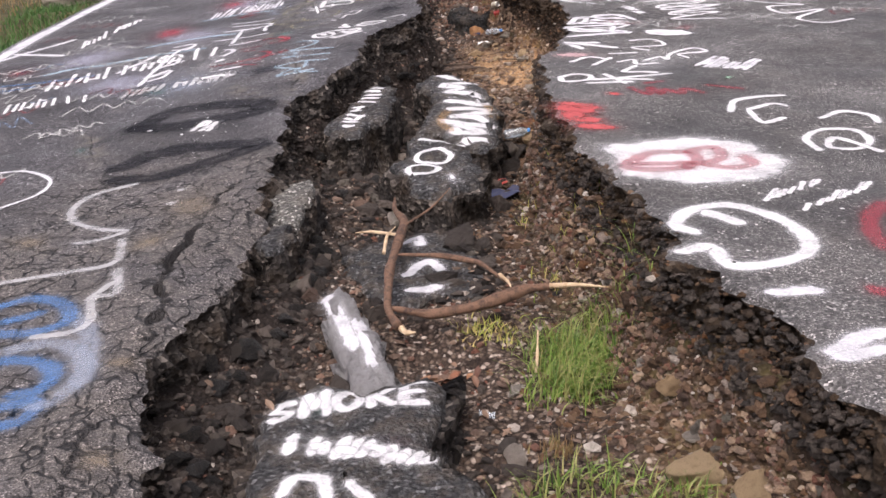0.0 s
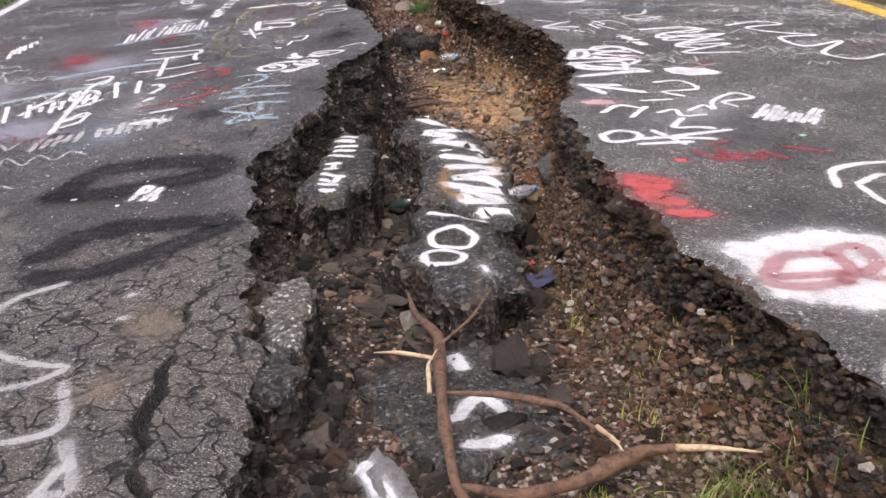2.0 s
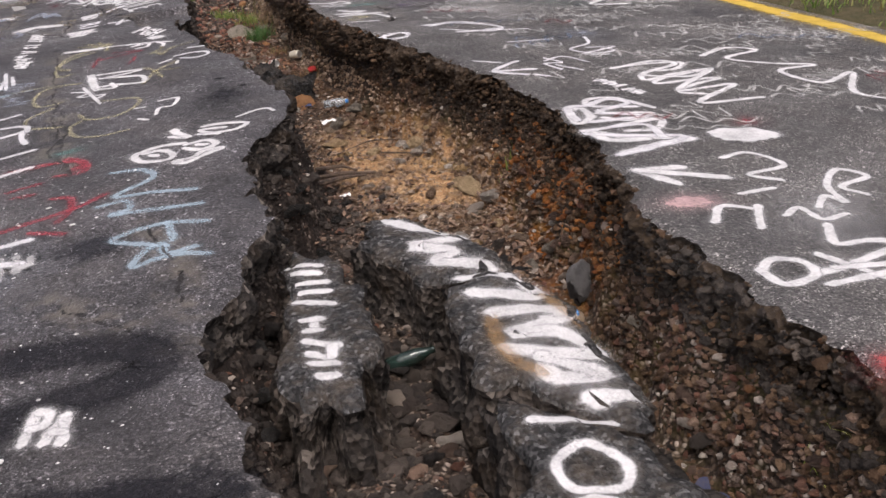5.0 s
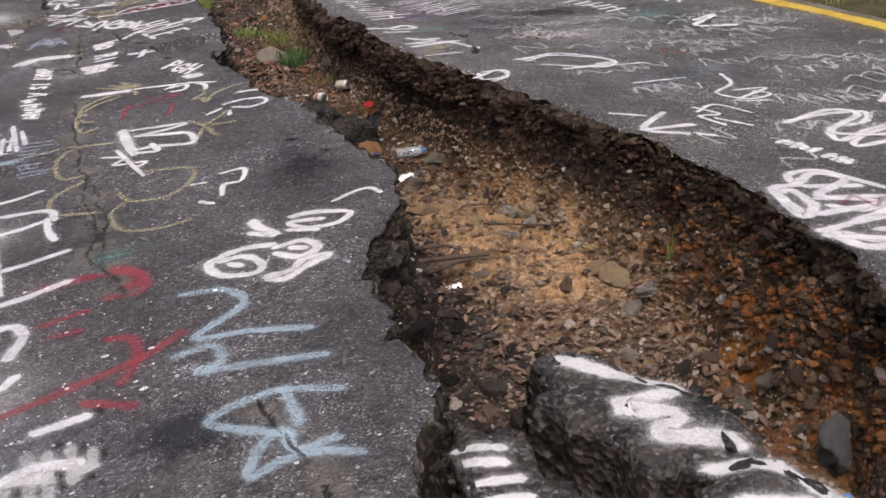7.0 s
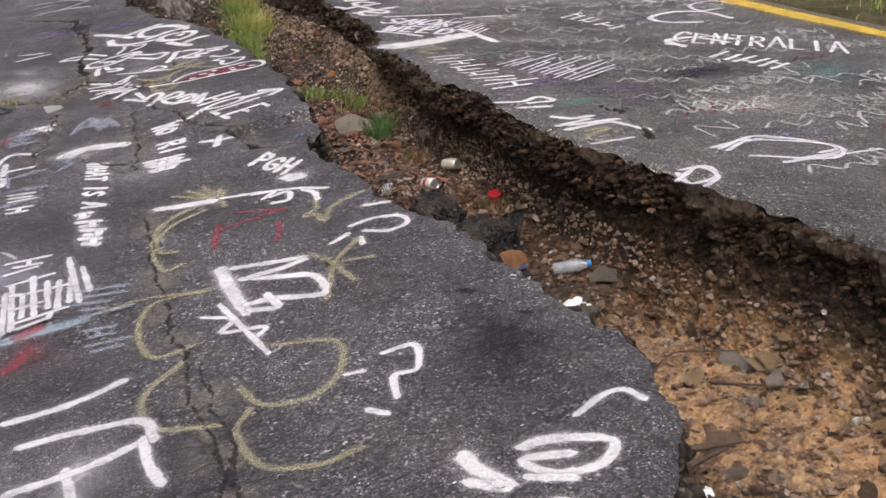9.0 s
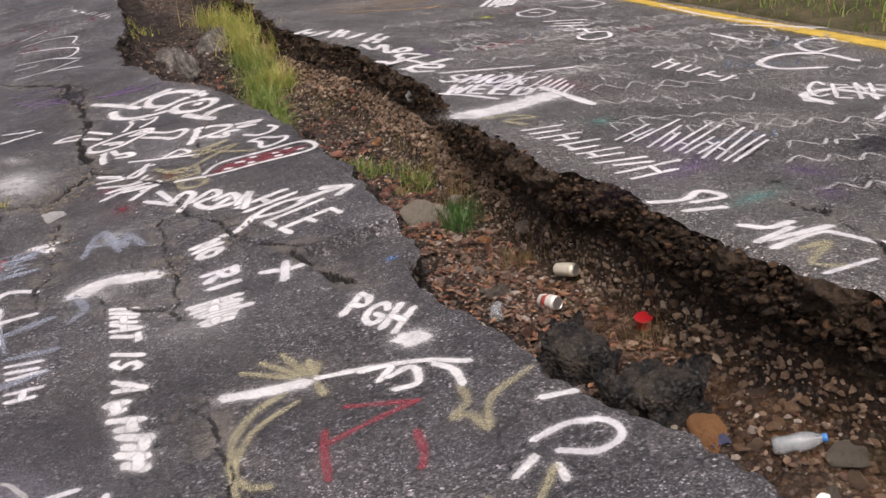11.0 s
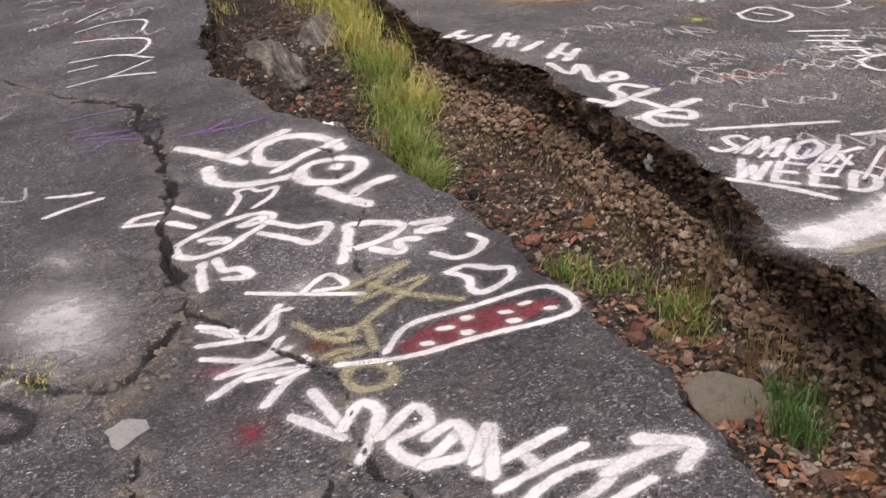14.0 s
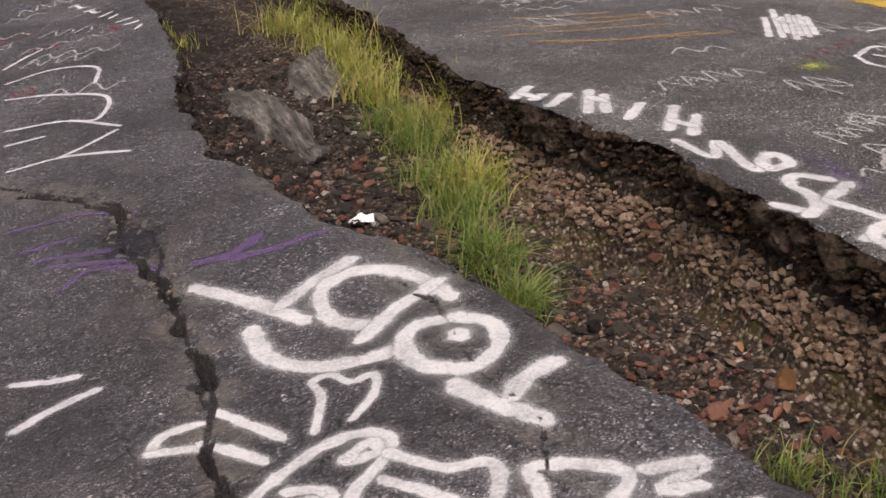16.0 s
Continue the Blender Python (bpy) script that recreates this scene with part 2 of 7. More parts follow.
def broken_asphalt_material(name="broken_asphalt", earth=0.5):
    m = Mat(name, 0.85)
    m.b.inputs["Specular IOR Level"].default_value = 0.15
    v = m.voronoi(38, "F1", "Color")
    sep = m.n.new("ShaderNodeSeparateColor")
    m.l.new(v, sep.inputs[0])
    c = m.ramp(sep.outputs[0], (0.0, (0.014, 0.012, 0.011)), (0.55, (0.04, 0.035, 0.031)), (0.86, (0.085, 0.073, 0.063)), (1.0, (0.2, 0.175, 0.15)))
    c = m.mix(m.ramp(m.noise(5, 5), (0.95 - earth, 0.0), (1.15 - earth, min(0.9, earth))), c, (0.05, 0.033, 0.019))
    m.bump(m.math("ADD", m.voronoi(38), m.noise(22, 6, 0.75)), 1.0, 0.03)
    return m.done(c)


M_BROKEN = broken_asphalt_material()
M_BROKEN_EARTHY = broken_asphalt_material("broken_asphalt_with_earth", 0.75)


def soil_material():
    m = Mat("stony_soil", 0.9)
    m.b.inputs["Specular IOR Level"].default_value = 0.15
    v = m.voronoi(55, "F1", "Color")
    sep = m.n.new("ShaderNodeSeparateColor")
    m.l.new(v, sep.inputs[0])
    stone = m.ramp(sep.outputs[0], (0.0, (0.025, 0.018, 0.014)), (0.45, (0.075, 0.053, 0.04)), (0.8, (0.16, 0.12, 0.09)), (1.0, (0.42, 0.35, 0.29)))
    gap = m.ramp(m.voronoi(55), (0.35, 0.0), (0.75, 0.8))
    c = m.mix(gap, stone, (0.018, 0.012, 0.009))
    c = m.mix(m.math("MULTIPLY", m.attr("sand"), m.ramp(m.noise(5, 6, 0.7), (0.36, 0.1), (0.6, 0.95))), c, m.ramp(m.noise(24, 6, 0.7), (0.3, (0.15, 0.085, 0.04)), (0.46, (0.34, 0.2, 0.1)), (0.68, (0.52, 0.36, 0.2))))
    c = m.mix(m.math("MULTIPLY", m.attr("rust"), m.ramp(m.noise(6, 4), (0.42, 0.0), (0.58, 1.0))), c, (0.24, 0.085, 0.02))
    c = m.mix(m.math("MULTIPLY", m.attr("moss"), m.ramp(m.noise(9, 5), (0.45, 0.0), (0.6, 0.8))), c, (0.12, 0.1, 0.025))
    # near-black brown mixed in by this mask, broken up with noise
    c = m.mix(m.math("MULTIPLY", m.attr("blackish"), m.ramp(m.noise(8, 5), (0.3, 0.35), (0.55, 0.95))), c, (0.017, 0.013, 0.011))
    c = m.mix(m.attr("verge"), c, m.ramp(m.noise(4, 6, 0.7), (0.3, (0.03, 0.035, 0.012)), (0.6, (0.09, 0.075, 0.04)), (0.8, (0.16, 0.14, 0.1))))
    m.bump(m.math("SUBTRACT", m.noise(40, 6, 0.75), m.voronoi(55)), 1.0, 0.014)
    return m.done(c)


M_SOIL = soil_material()


# ---------------------------------------------------------------- cracks in the left half of the road (y, x) with their half width
CRACKS = [
    ([(11.35, 0.88), (11.15, 0.92), (11.0, 0.9), (10.8, 0.86), (10.62, 0.8)], .018),
    ([(17.35, -1.65), (17.10, -1.49), (16.79, -1.34), (16.41, -1.35), (16.06, -1.34), (15.71, -1.34), (15.45, -1.34), (15.20, -1.39), (15.00, -1.45), (14.78, -1.44), (14.56, -1.45), (14.39, -1.46)], .024),
    ([(16.72, -1.32), (16.51, -1.23), (16.27, -1.25), (16.12, -1.34)], .006),
    ([(15.51, -0.70), (15.38, -0.64), (15.12, -0.62), (14.82, -0.67), (14.53, -0.71), (14.30, -0.78), (14.17, -0.84), (13.97, -0.85)], .005),
    ([(16.77, -0.76), (16.15, -0.68), (15.88, -0.56), (15.41, -0.49)], .002),
    ([(14.29, -2.23), (13.98, -1.99), (13.78, -1.76), (13.74, -1.67), (13.88, -1.57), (14.05, -1.48)], .026),
    ([(14.05, -1.48), (14.67, -1.44), (15.33, -1.40)], .006),
    ([(13.36, -1.68), (13.01, -1.71), (12.78, -1.75), (12.56, -1.80), (12.37, -1.83)], .007),
    ([(12.98, -1.24), (12.65, -1.30), (12.41, -1.31), (12.23, -1.31), (12.02, -1.34), (11.77, -1.38)], .007),
    ([(14.11, -1.45), (13.80, -1.29), (13.40, -1.16), (13.07, -1.13), (12.76, -1.06), (12.57, -1.04), (12.37, -0.95), (12.21, -0.89), (12.10, -0.85)], .008),
    ([(12.13, -0.84), (11.99, -0.84), (11.91, -0.82), (11.83, -0.78), (11.76, -0.75), (11.59, -0.74)], .03),
    ([(12.43, -1.70), (12.29, -1.64), (12.08, -1.55), (11.97, -1.41)], .005),
    ([(18.74, -2.33), (18.07, -1.98), (17.57, -1.66), (16.87, -1.34)], .007),
    ([(9.67, -1.39), (9.34, -1.44), (9.10, -1.46), (8.74, -1.48), (8.44, -1.43)], .003),
    ([(7.16, -1.12), (6.96, -1.12), (6.84, -1.09)], .003),
    ([(7.10, -1.59), (6.94, -1.43), (6.75, -1.31), (6.62, -1.22), (6.59, -1.14)], .004),
    ([(11.15, -1.43), (9.70, -1.46), (8.91, -1.50), (8.36, -1.42)], .003),
    ([(7.57, -1.17), (7.35, -1.14), (7.19, -1.10)], .003),
    ([(4.58, -1.27), (4.30, -1.27), (3.98, -1.25), (3.79, -1.20), (3.59, -1.20), (3.45, -1.20)], .022),
    ([(3.48, -1.43), (3.10, -1.30), (2.79, -1.22), (2.46, -1.20)], .003),
    ([(5.23, -1.23), (4.79, -1.22), (4.58, -1.27)], .008),
    ([(3.09, -1.41), (2.82, -1.34), (2.61, -1.25)], .003),
    ([(6.44, -2.35), (6.09, -2.20), (5.74, -2.00)], .003),
    ([(4.79, -1.06), (4.60, -1.06), (4.42, -0.92)], .004),
    ([(4.64, -2.22), (4.52, -2.01), (4.41, -1.82), (4.42, -1.61), (4.48, -1.40)], .003),
    ([(2.92, -1.21), (2.67, -1.12), (2.46, -1.05)], .002),
    ([(4.55, -1.28), (4.51, -1.11), (4.54, -1.01)], .002),
]


def wiggle(points, step=0.035, amount=0.04, seed=0):
    p = np.array(points, float)
    d = np.r_[0, np.cumsum(np.hypot(*np.diff(p, axis=0).T))]
    s = np.arange(0, d[-1] + step, step)
    q = np.stack([np.interp(s, d, p[:, 0]), np.interp(s, d, p[:, 1])], 1)
    q[:, 0] += amount * fbm(s, 0 * s + seed, 0.3, 3, seed)
    q[:, 1] += amount * fbm(s, 0 * s - seed, 0.3, 3, seed + 9) + 0.014 * fbm(s, 0 * s + seed, 0.07, 2, seed + 5)
    return q


CRACK_LINES = [(wiggle(p, seed=i), w) for i, (p, w) in enumerate(CRACKS)]


def crack_distance(x, y):
    """Distance in metres to the nearest crack's side; negative inside it."""
    x, y = np.asarray(x, float), np.asarray(y, float)
    best = np.full(x.shape, 0.5)
    flat = best.ravel()
    fx, fy = x.ravel(), y.ravel()
    for line, w in CRACK_LINES:
        lo, hi = line.min(0) - 0.5, line.max(0) + 0.5
        idx = np.nonzero((fy > lo[0]) & (fy < hi[0]) & (fx > lo[1]) & (fx < hi[1]))[0]
        if not len(idx):
            continue
        px, py = fx[idx], fy[idx]
        near = np.full(len(idx), 9.0)
        for (y0, x0), (y1, x1) in zip(line[:-1], line[1:]):
            dx, dy = x1 - x0, y1 - y0
            t = np.clip(((px - x0) * dx + (py - y0) * dy) / (dx * dx + dy * dy + 1e-9), 0, 1)
            near = np.minimum(near, np.hypot(px - x0 - t * dx, py - y0 - t * dy))
        w_here = w * 0.75 * np.clip(0.7 + 1.1 * fbm(px, py, 0.12, 3, 91), 0.2, 1.9)
        flat[idx] = np.minimum(flat[idx], near - w_here)
    return best


def z_cracked(x, y):
    d = crack_distance(x, y)
    return z_left(x, y) - 0.05 * smooth(-d / 0.012) - 0.004 * np.exp(-np.clip(d, 0, 1) / 0.02), d


# ---------------------------------------------------------------- ground: one sheet from the fissure to the horizon
def ground():
    xs = np.concatenate([[-900, -300, -100, -40, -20, -12], np.arange(-9, -4.3, 0.15), np.arange(-4.3, -3.9, 0.04), np.arange(-3.8, -1.7, 0.3), np.arange(-1.6, 1.35, 0.02),
                         np.arange(1.5, 3.7, 0.3), np.arange(3.75, 4.3, 0.04), np.arange(4.4, 8, 0.15), [12, 20, 40, 100, 300, 900]])
    ys = np.concatenate([[-900, -300, -100, -40, -20, -10, -5, -2], np.arange(-1, 1.9, 0.1), np.arange(1.9, 20, 0.02), np.arange(20, 32, 0.1), [34, 38, 45, 60, 100, 300, 900]])
    X, Y = np.meshgrid(xs, ys, indexing="ij")
    Z = z_floor(X, Y)
    mesh = mesh_from("ground", np.stack([X, Y, Z], -1).reshape(-1, 3), grid_faces(len(xs), len(ys))[:, ::1])
    er = np.interp(Y, *zip(*EDGE_R))
    el = np.interp(Y, *zip(*EDGE_L))
    set_attr(mesh, "sand", np.exp(-((Y - 9.35) / 0.95) ** 4 - ((X - 0.45) / 0.45) ** 4) * 1.3 * smooth((-0.2 - Z) / 0.12) + 0.5 * np.exp(-((Y - 3.0) / 0.8) ** 2 - ((X - 0.75) / 0.2) ** 2))
    set_attr(mesh, "rust", 1.3 * np.exp(-((Y - 7.7) / 0.7) ** 2 - ((X - er + 0.1) / 0.16) ** 2) + 0.5 * np.exp(-((Y - 10.5) / 1.5) ** 2 - ((X - er + 0.1) / 0.15) ** 2))
    set_attr(mesh, "moss", smooth((er - X) / -0.1 + 0.8) * smooth((7.5 - Y) / 2) + 0.4 * np.exp(-((X - er + 0.1) / 0.15) ** 2))
    # darker tone: left bank, upper right bank, floor near y 10.9 and beyond 14.8
    set_attr(mesh, "blackish", np.clip(smooth((el + 0.45 - X) / 0.25) + 0.85 * smooth((Z + 0.36) / 0.2) * (X > 0) + 0.7 * smooth((Y - 14.8) / 1.0) * smooth((0.35 - X) / 0.4) + 0.75 * np.exp(-((Y - 10.9) / 0.85) ** 4), 0, 1))
    set_attr(mesh, "verge", np.clip(smooth((-4.1 - X) / 0.05) + smooth((X - 3.9) / 0.05), 0, 1))
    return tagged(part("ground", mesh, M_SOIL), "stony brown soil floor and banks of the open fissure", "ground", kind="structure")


ground()


# ---------------------------------------------------------------- the two halves of the broken road
def road_half(name, side, material, label):
    """A slab with a fine top sheet up to the broken edge, and a crumbled face below it."""
    ys = np.concatenate([[-60, -30, -10, -4, -1], np.arange(0, 1.6, 0.1), np.arange(1.6, 20, 0.014), np.arange(20, 34, 0.08), [36, 40, 50, 80, 150, 300]])
    e = edge_left(ys) if side < 0 else edge_right(ys)
    if side < 0:
        offs = np.concatenate([np.arange(0, 1.3, 0.015), np.arange(1.3, 2.2, 0.03), np.linspace(2.2, 4.0, 20)])
        cut = CUT_L
    else:
        offs = np.concatenate([np.arange(0, 0.3, 0.015), np.arange(0.3, 1.2, 0.03), np.linspace(1.2, 3.4, 30)])
        cut = CUT_R
    offs = offs[np.r_[True, np.diff(offs) > 0.004]]
    f = offs / offs[-1]
    near = e[:, None] + side * offs[None, :]
    X = near + smooth((f[None, :] - 0.55) / 0.45) * (cut - (e + side * offs[-1]))[:, None]
    Y = np.repeat(ys[:, None], len(offs), 1)
    if side < 0:
        Z, D = z_cracked(X, Y)
    else:
        D = crack_distance(X, Y)
        Z = z_right(X, Y) - 0.04 * smooth(-D / 0.012)
    # worn lip: the last centimetres drop and crumble
    lip = np.exp(-np.abs(X - e[:, None]) / 0.035)
    Z = Z - lip * (0.018 + 0.014 * fbm(X, Y, 0.08, 2, 71))
    nu, nv = X.shape
    top = np.stack([X, Y, Z], -1).reshape(-1, 3)
    mesh = mesh_from(name, top, grid_faces(nu, nv) if side > 0 else grid_faces(nu, nv)[:, ::-1])
    set_attr(mesh, "crack", D)
    set_attr(mesh, "crazed", smooth((6.4 - Y) / 1.2) * smooth((Y + 1) / 1.5) * smooth((X + 2.6) / 0.6) * (side < 0) + 0.3 * (side < 0) + 0.6 * np.exp(-((X + 1.7) / 0.4) ** 2 - ((Y - 14.2) / 0.5) ** 2) * (side < 0))
    road = tagged(part(name, mesh, material), label, "road", kind="structure")
    # the broken face
    depth = np.linspace(0, 1, 16)
    yy = ys[(ys > -5) & (ys < 35)]
    ee = edge_left(yy) if side < 0 else edge_right(yy)
    zt = np.interp(yy, ys, Z[:, 0])
    Yf = np.repeat(yy[:, None], len(depth), 1)
    Df = np.repeat(depth[None, :], len(yy), 0)
    thick = 0.30 if side < 0 else 0.17
    Zf = zt[:, None] - thick * Df
    lumps = fbm(Yf, Df * thick, 0.13, 3, 85)
    under = 0.05 * np.sin(Df * 3.1) * fbm(Yf, Df, 0.4, 2, 81) + (0.03 * fbm(Yf, Df * thick, 0.06, 3, 83) + 0.045 * np.sign(lumps) * np.sqrt(np.abs(lumps))) * smooth(Df * 6) - 0.02 * Df
    Xf = ee[:, None] - side * under
    face = mesh_from("broken_edge", np.stack([Xf, Yf, Zf], -1).reshape(-1, 3), grid_faces(len(yy), len(depth)) if side < 0 else grid_faces(len(yy), len(depth))[:, ::-1])
    part("broken_edge", face, M_BROKEN if side < 0 else M_BROKEN_EARTHY, road, "dark crumbled broken edge of the asphalt")
    return road


road_half("road_west", -1, M_ROAD_L, "cracked dark asphalt road half covered in graffiti")
road_half("road_east", 1, M_ROAD_R, "worn grey asphalt road half covered in graffiti")


# ---------------------------------------------------------------- spray paint: soft ribbons laid on a surface
def paint_material(name, color, strength=1.0):
    m = Mat(name, 0.75)
    m.b.inputs["Specular IOR Level"].default_value = 0.2
    soft = m.math("ADD", m.attr("edge"), m.math("MULTIPLY", m.math("SUBTRACT", m.noise(26, 4, 0.7), 0.5), 0.45))
    body = m.ramp(soft, (0.14, 1.0), (0.27, 0.84), (0.4, 0.36), (0.58, 0.13), (1.0, 0.0))
    grain = m.noise(260, 2, 0.8)
    worn = m.ramp(m.math("ADD", m.math("MULTIPLY", m.noise(7, 5, 0.65), 0.6), m.math("MULTIPLY", m.noise(95, 3, 0.7), 0.5)), (0.48, 1.0), (0.72, 0.5))
    a = m.math("MULTIPLY", m.ramp(m.math("ADD", body, m.math("MULTIPLY", m.math("SUBTRACT", grain, 0.5), 0.9)), (0.08, 0.0), (0.75, 1.0)), worn)
    a = m.math("MULTIPLY", a, m.ramp(m.math("MULTIPLY", m.attr("crack"), 60.0), (0.1, 0.0), (0.4, 1.0)))
    a = m.math("MULTIPLY", a, strength, True)
    m.put(m.b.inputs["Alpha"], a)
    m.bump(m.math("ADD", m.voronoi(120), m.noise(60, 3)), 0.5, 0.004)
    dull = tuple(0.78 * v for v in color)
    return m.done(m.mix(m.noise(11, 4), color, dull))


COLORS = dict(WHITE=((0.6, 0.6, 0.6), 1.0), PALE=((0.72, 0.72, 0.74), 0.75), GREYBLUE=((0.36, 0.40, 0.48), 0.45), LIGHTBLUE=((0.42, 0.54, 0.62), 0.5), BLUE=((0.1, 0.22, 0.45), 0.55),
              RED=((0.36, 0.06, 0.08), 0.5), REDBRIGHT=((0.5, 0.1, 0.1), 0.8), MAROON=((0.17, 0.035, 0.045), 0.85), PINK=((0.3, 0.1, 0.14), 0.6), PINKWHITE=((0.66, 0.45, 0.45), 0.7),
              YELLOW=((0.4, 0.37, 0.24), 0.55), BLACK=((0.012, 0.012, 0.016), 0.75), DARK=((0.022, 0.022, 0.027), 0.8), TEAL=((0.14, 0.3, 0.27), 0.5), PURPLE=((0.16, 0.1, 0.22), 0.6),
              BROWN=((0.16, 0.07, 0.035), 0.6), ORANGE=((0.4, 0.24, 0.1), 0.45), GREEN=((0.4, 0.62, 0.45), 0.8), GREENYELLOW=((0.38, 0.42, 0.08), 0.7), DUST=((0.2, 0.165, 0.125), 0.7), HAZE=((0.6, 0.6, 0.6), 0.5), LAVENDER=((0.46, 0.46, 0.56), 0.42))
PAINT = {k: paint_material("spray_paint_" + k.lower(), c, a) for k, (c, a) in COLORS.items()}
WHITE, PALE, GREYBLUE, LIGHTBLUE, BLUE, RED, REDBRIGHT, MAROON, PINK, PINKWHITE = (PAINT[k] for k in "WHITE PALE GREYBLUE LIGHTBLUE BLUE RED REDBRIGHT MAROON PINK PINKWHITE".split())
YELLOW, BLACK, DARK, TEAL, PURPLE, BROWN, ORANGE, GREEN, GREENYELLOW, HAZE, DUST, LAVENDER = (PAINT[k] for k in "YELLOW BLACK DARK TEAL PURPLE BROWN ORANGE GREEN GREENYELLOW HAZE DUST LAVENDER".split())

layer = [0]


def z_road(x, y):
    x, y = np.asarray(x, float), np.asarray(y, float)
    return np.where(x < 0.05, z_cracked(x, y)[0], z_right(x, y))


def spline(points, step):
    """A smooth line through the points, sampled every step metres."""
    p = np.array(points, float)
    if len(p) == 2 or len(p) < 2:
        q = p
    else:
        ext = np.vstack([2 * p[0] - p[1], p, 2 * p[-1] - p[-2]])
        q = []
        for i in range(1, len(ext) - 2):
            a, b, c, d = ext[i - 1:i + 3]
            t = np.linspace(0, 1, 10, endpoint=False)[:, None]
            q.append(0.5 * (2 * b + (c - a) * t + (2 * a - 5 * b + 4 * c - d) * t ** 2 + (3 * b - a - 3 * c + d) * t ** 3))
        q = np.vstack(q + [p[-1:]])
    s = np.r_[0, np.cumsum(np.hypot(*np.diff(q, axis=0).T))]
    n = max(3, int(s[-1] / step) + 1)
    u = np.linspace(0, s[-1], n)
    return np.stack([np.interp(u, s, q[:, 0]), np.interp(u, s, q[:, 1])], 1)


def ribbon(lines, width, surface=z_road, closed_sharp=False):
    """One mesh of soft ribbons along the lines. Its attribute 'edge' runs from 0 on the line to 1 at the rim."""
    V, Fc, E, n0 = [], [], [], 0
    half = width * 1.6
    across = np.array([-1, -0.5, 0, 0.5, 1.0])
    for line in lines:
        q = spline(line, max(0.012, width * 0.35)) if not closed_sharp else np.array(line, float)
        d = np.gradient(q, axis=0)
        d /= np.hypot(d[:, 0], d[:, 1])[:, None] + 1e-9
        q = np.vstack([q[0] - d[0] * half, q[0] - d[0] * half * 0.5, q, q[-1] + d[-1] * half * 0.5, q[-1] + d[-1] * half])
        d = np.vstack([d[0], d[0], d, d[-1], d[-1]])
        e_end = np.zeros(len(q))
        e_end[[0, -1]], e_end[[1, -2]] = 1.0, 0.5
        nrm = np.stack([-d[:, 1], d[:, 0]], 1)
        wv = half * (1 + 0.15 * fbm(np.arange(len(q)) * 0.3, np.zeros(len(q)) + layer[0], 1.0, 2, 5))
        X = q[:, None, 0] + nrm[:, None, 0] * across * wv[:, None]
        Y = q[:, None, 1] + nrm[:, None, 1] * across * wv[:, None]
        layer[0] += 1
        Z = surface(X, Y) + 0.002 + 0.0002 * (layer[0] % 14)
        V.append(np.stack([X, Y, Z], -1).reshape(-1, 3))
        E.append(np.sqrt(across[None, :] ** 2 + e_end[:, None] ** 2).ravel())
        Fc.append(grid_faces(len(q), 5)[:, ::-1] + n0)
        n0 += X.size
    V = np.vstack(V)
    mesh = mesh_from("paint", V, np.vstack(Fc))
    set_attr(mesh, "edge", np.concatenate(E))
    set_attr(mesh, "crack", crack_distance(V[:, 0], V[:, 1]) if surface is z_road else np.full(len(V), 0.5))
    return mesh


def strokes(lines, paint, label, width, surface=z_road):
    o = lines[0][0]
    z = float(surface(np.array([o[0]]), np.array([o[1]]))[0])
    thing = tagged(new("graffiti"), label, "graffiti", "graffiti on the road")
    thing.location = (o[0], o[1], z)
    for line in lines:
        ob = part("stroke", ribbon([line], width, surface), paint, thing)
        ob.matrix_parent_inverse = Matrix.Translation((-o[0], -o[1], -z))
    return thing


def patch(points, paint, label, strength, surface=z_road):
    """A sprayed blot: centre and the ends of its two half axes."""
    c, a, b = (np.array(p, float) for p in points)
    r = np.linspace(0, 1.25, 12)[:, None]
    t = np.linspace(0, 2 * np.pi, 48, endpoint=False)[None, :]
    wob = 1 + 0.16 * fbm(np.cos(t) * 2 + layer[0], np.sin(t) * 2, 1.0, 3, 9)
    X = c[0] + r * wob * (np.cos(t) * (a - c)[0] + np.sin(t) * (b - c)[0])
    Y = c[1] + r * wob * (np.cos(t) * (a - c)[1] + np.sin(t) * (b - c)[1])
    layer[0] += 1
    Z = surface(X, Y) + 0.0006 + 0.00012 * (layer[0] % 11)
    V = np.stack([X, Y, Z], -1).reshape(-1, 3)
    f = grid_faces(12, 48)
    i = np.arange(11)
    f = np.vstack([f, np.stack([i * 48 + 47, i * 48 + 95, i * 48 + 48, i * 48], 1)])[:, ::-1]
    mesh = mesh_from("paint", V, f)
    set_attr(mesh, "edge", np.repeat(np.clip((r - 0.72) * 1.7, 0, 1.2) if strength >= 1 else np.clip(r * 0.62 + (1 - strength) * 0.45, 0, 1.2), 48, 1).ravel())
    set_attr(mesh, "crack", crack_distance(V[:, 0], V[:, 1]))
    return tagged(part("graffiti_patch", mesh, paint), label, "graffiti", "graffiti on the road")


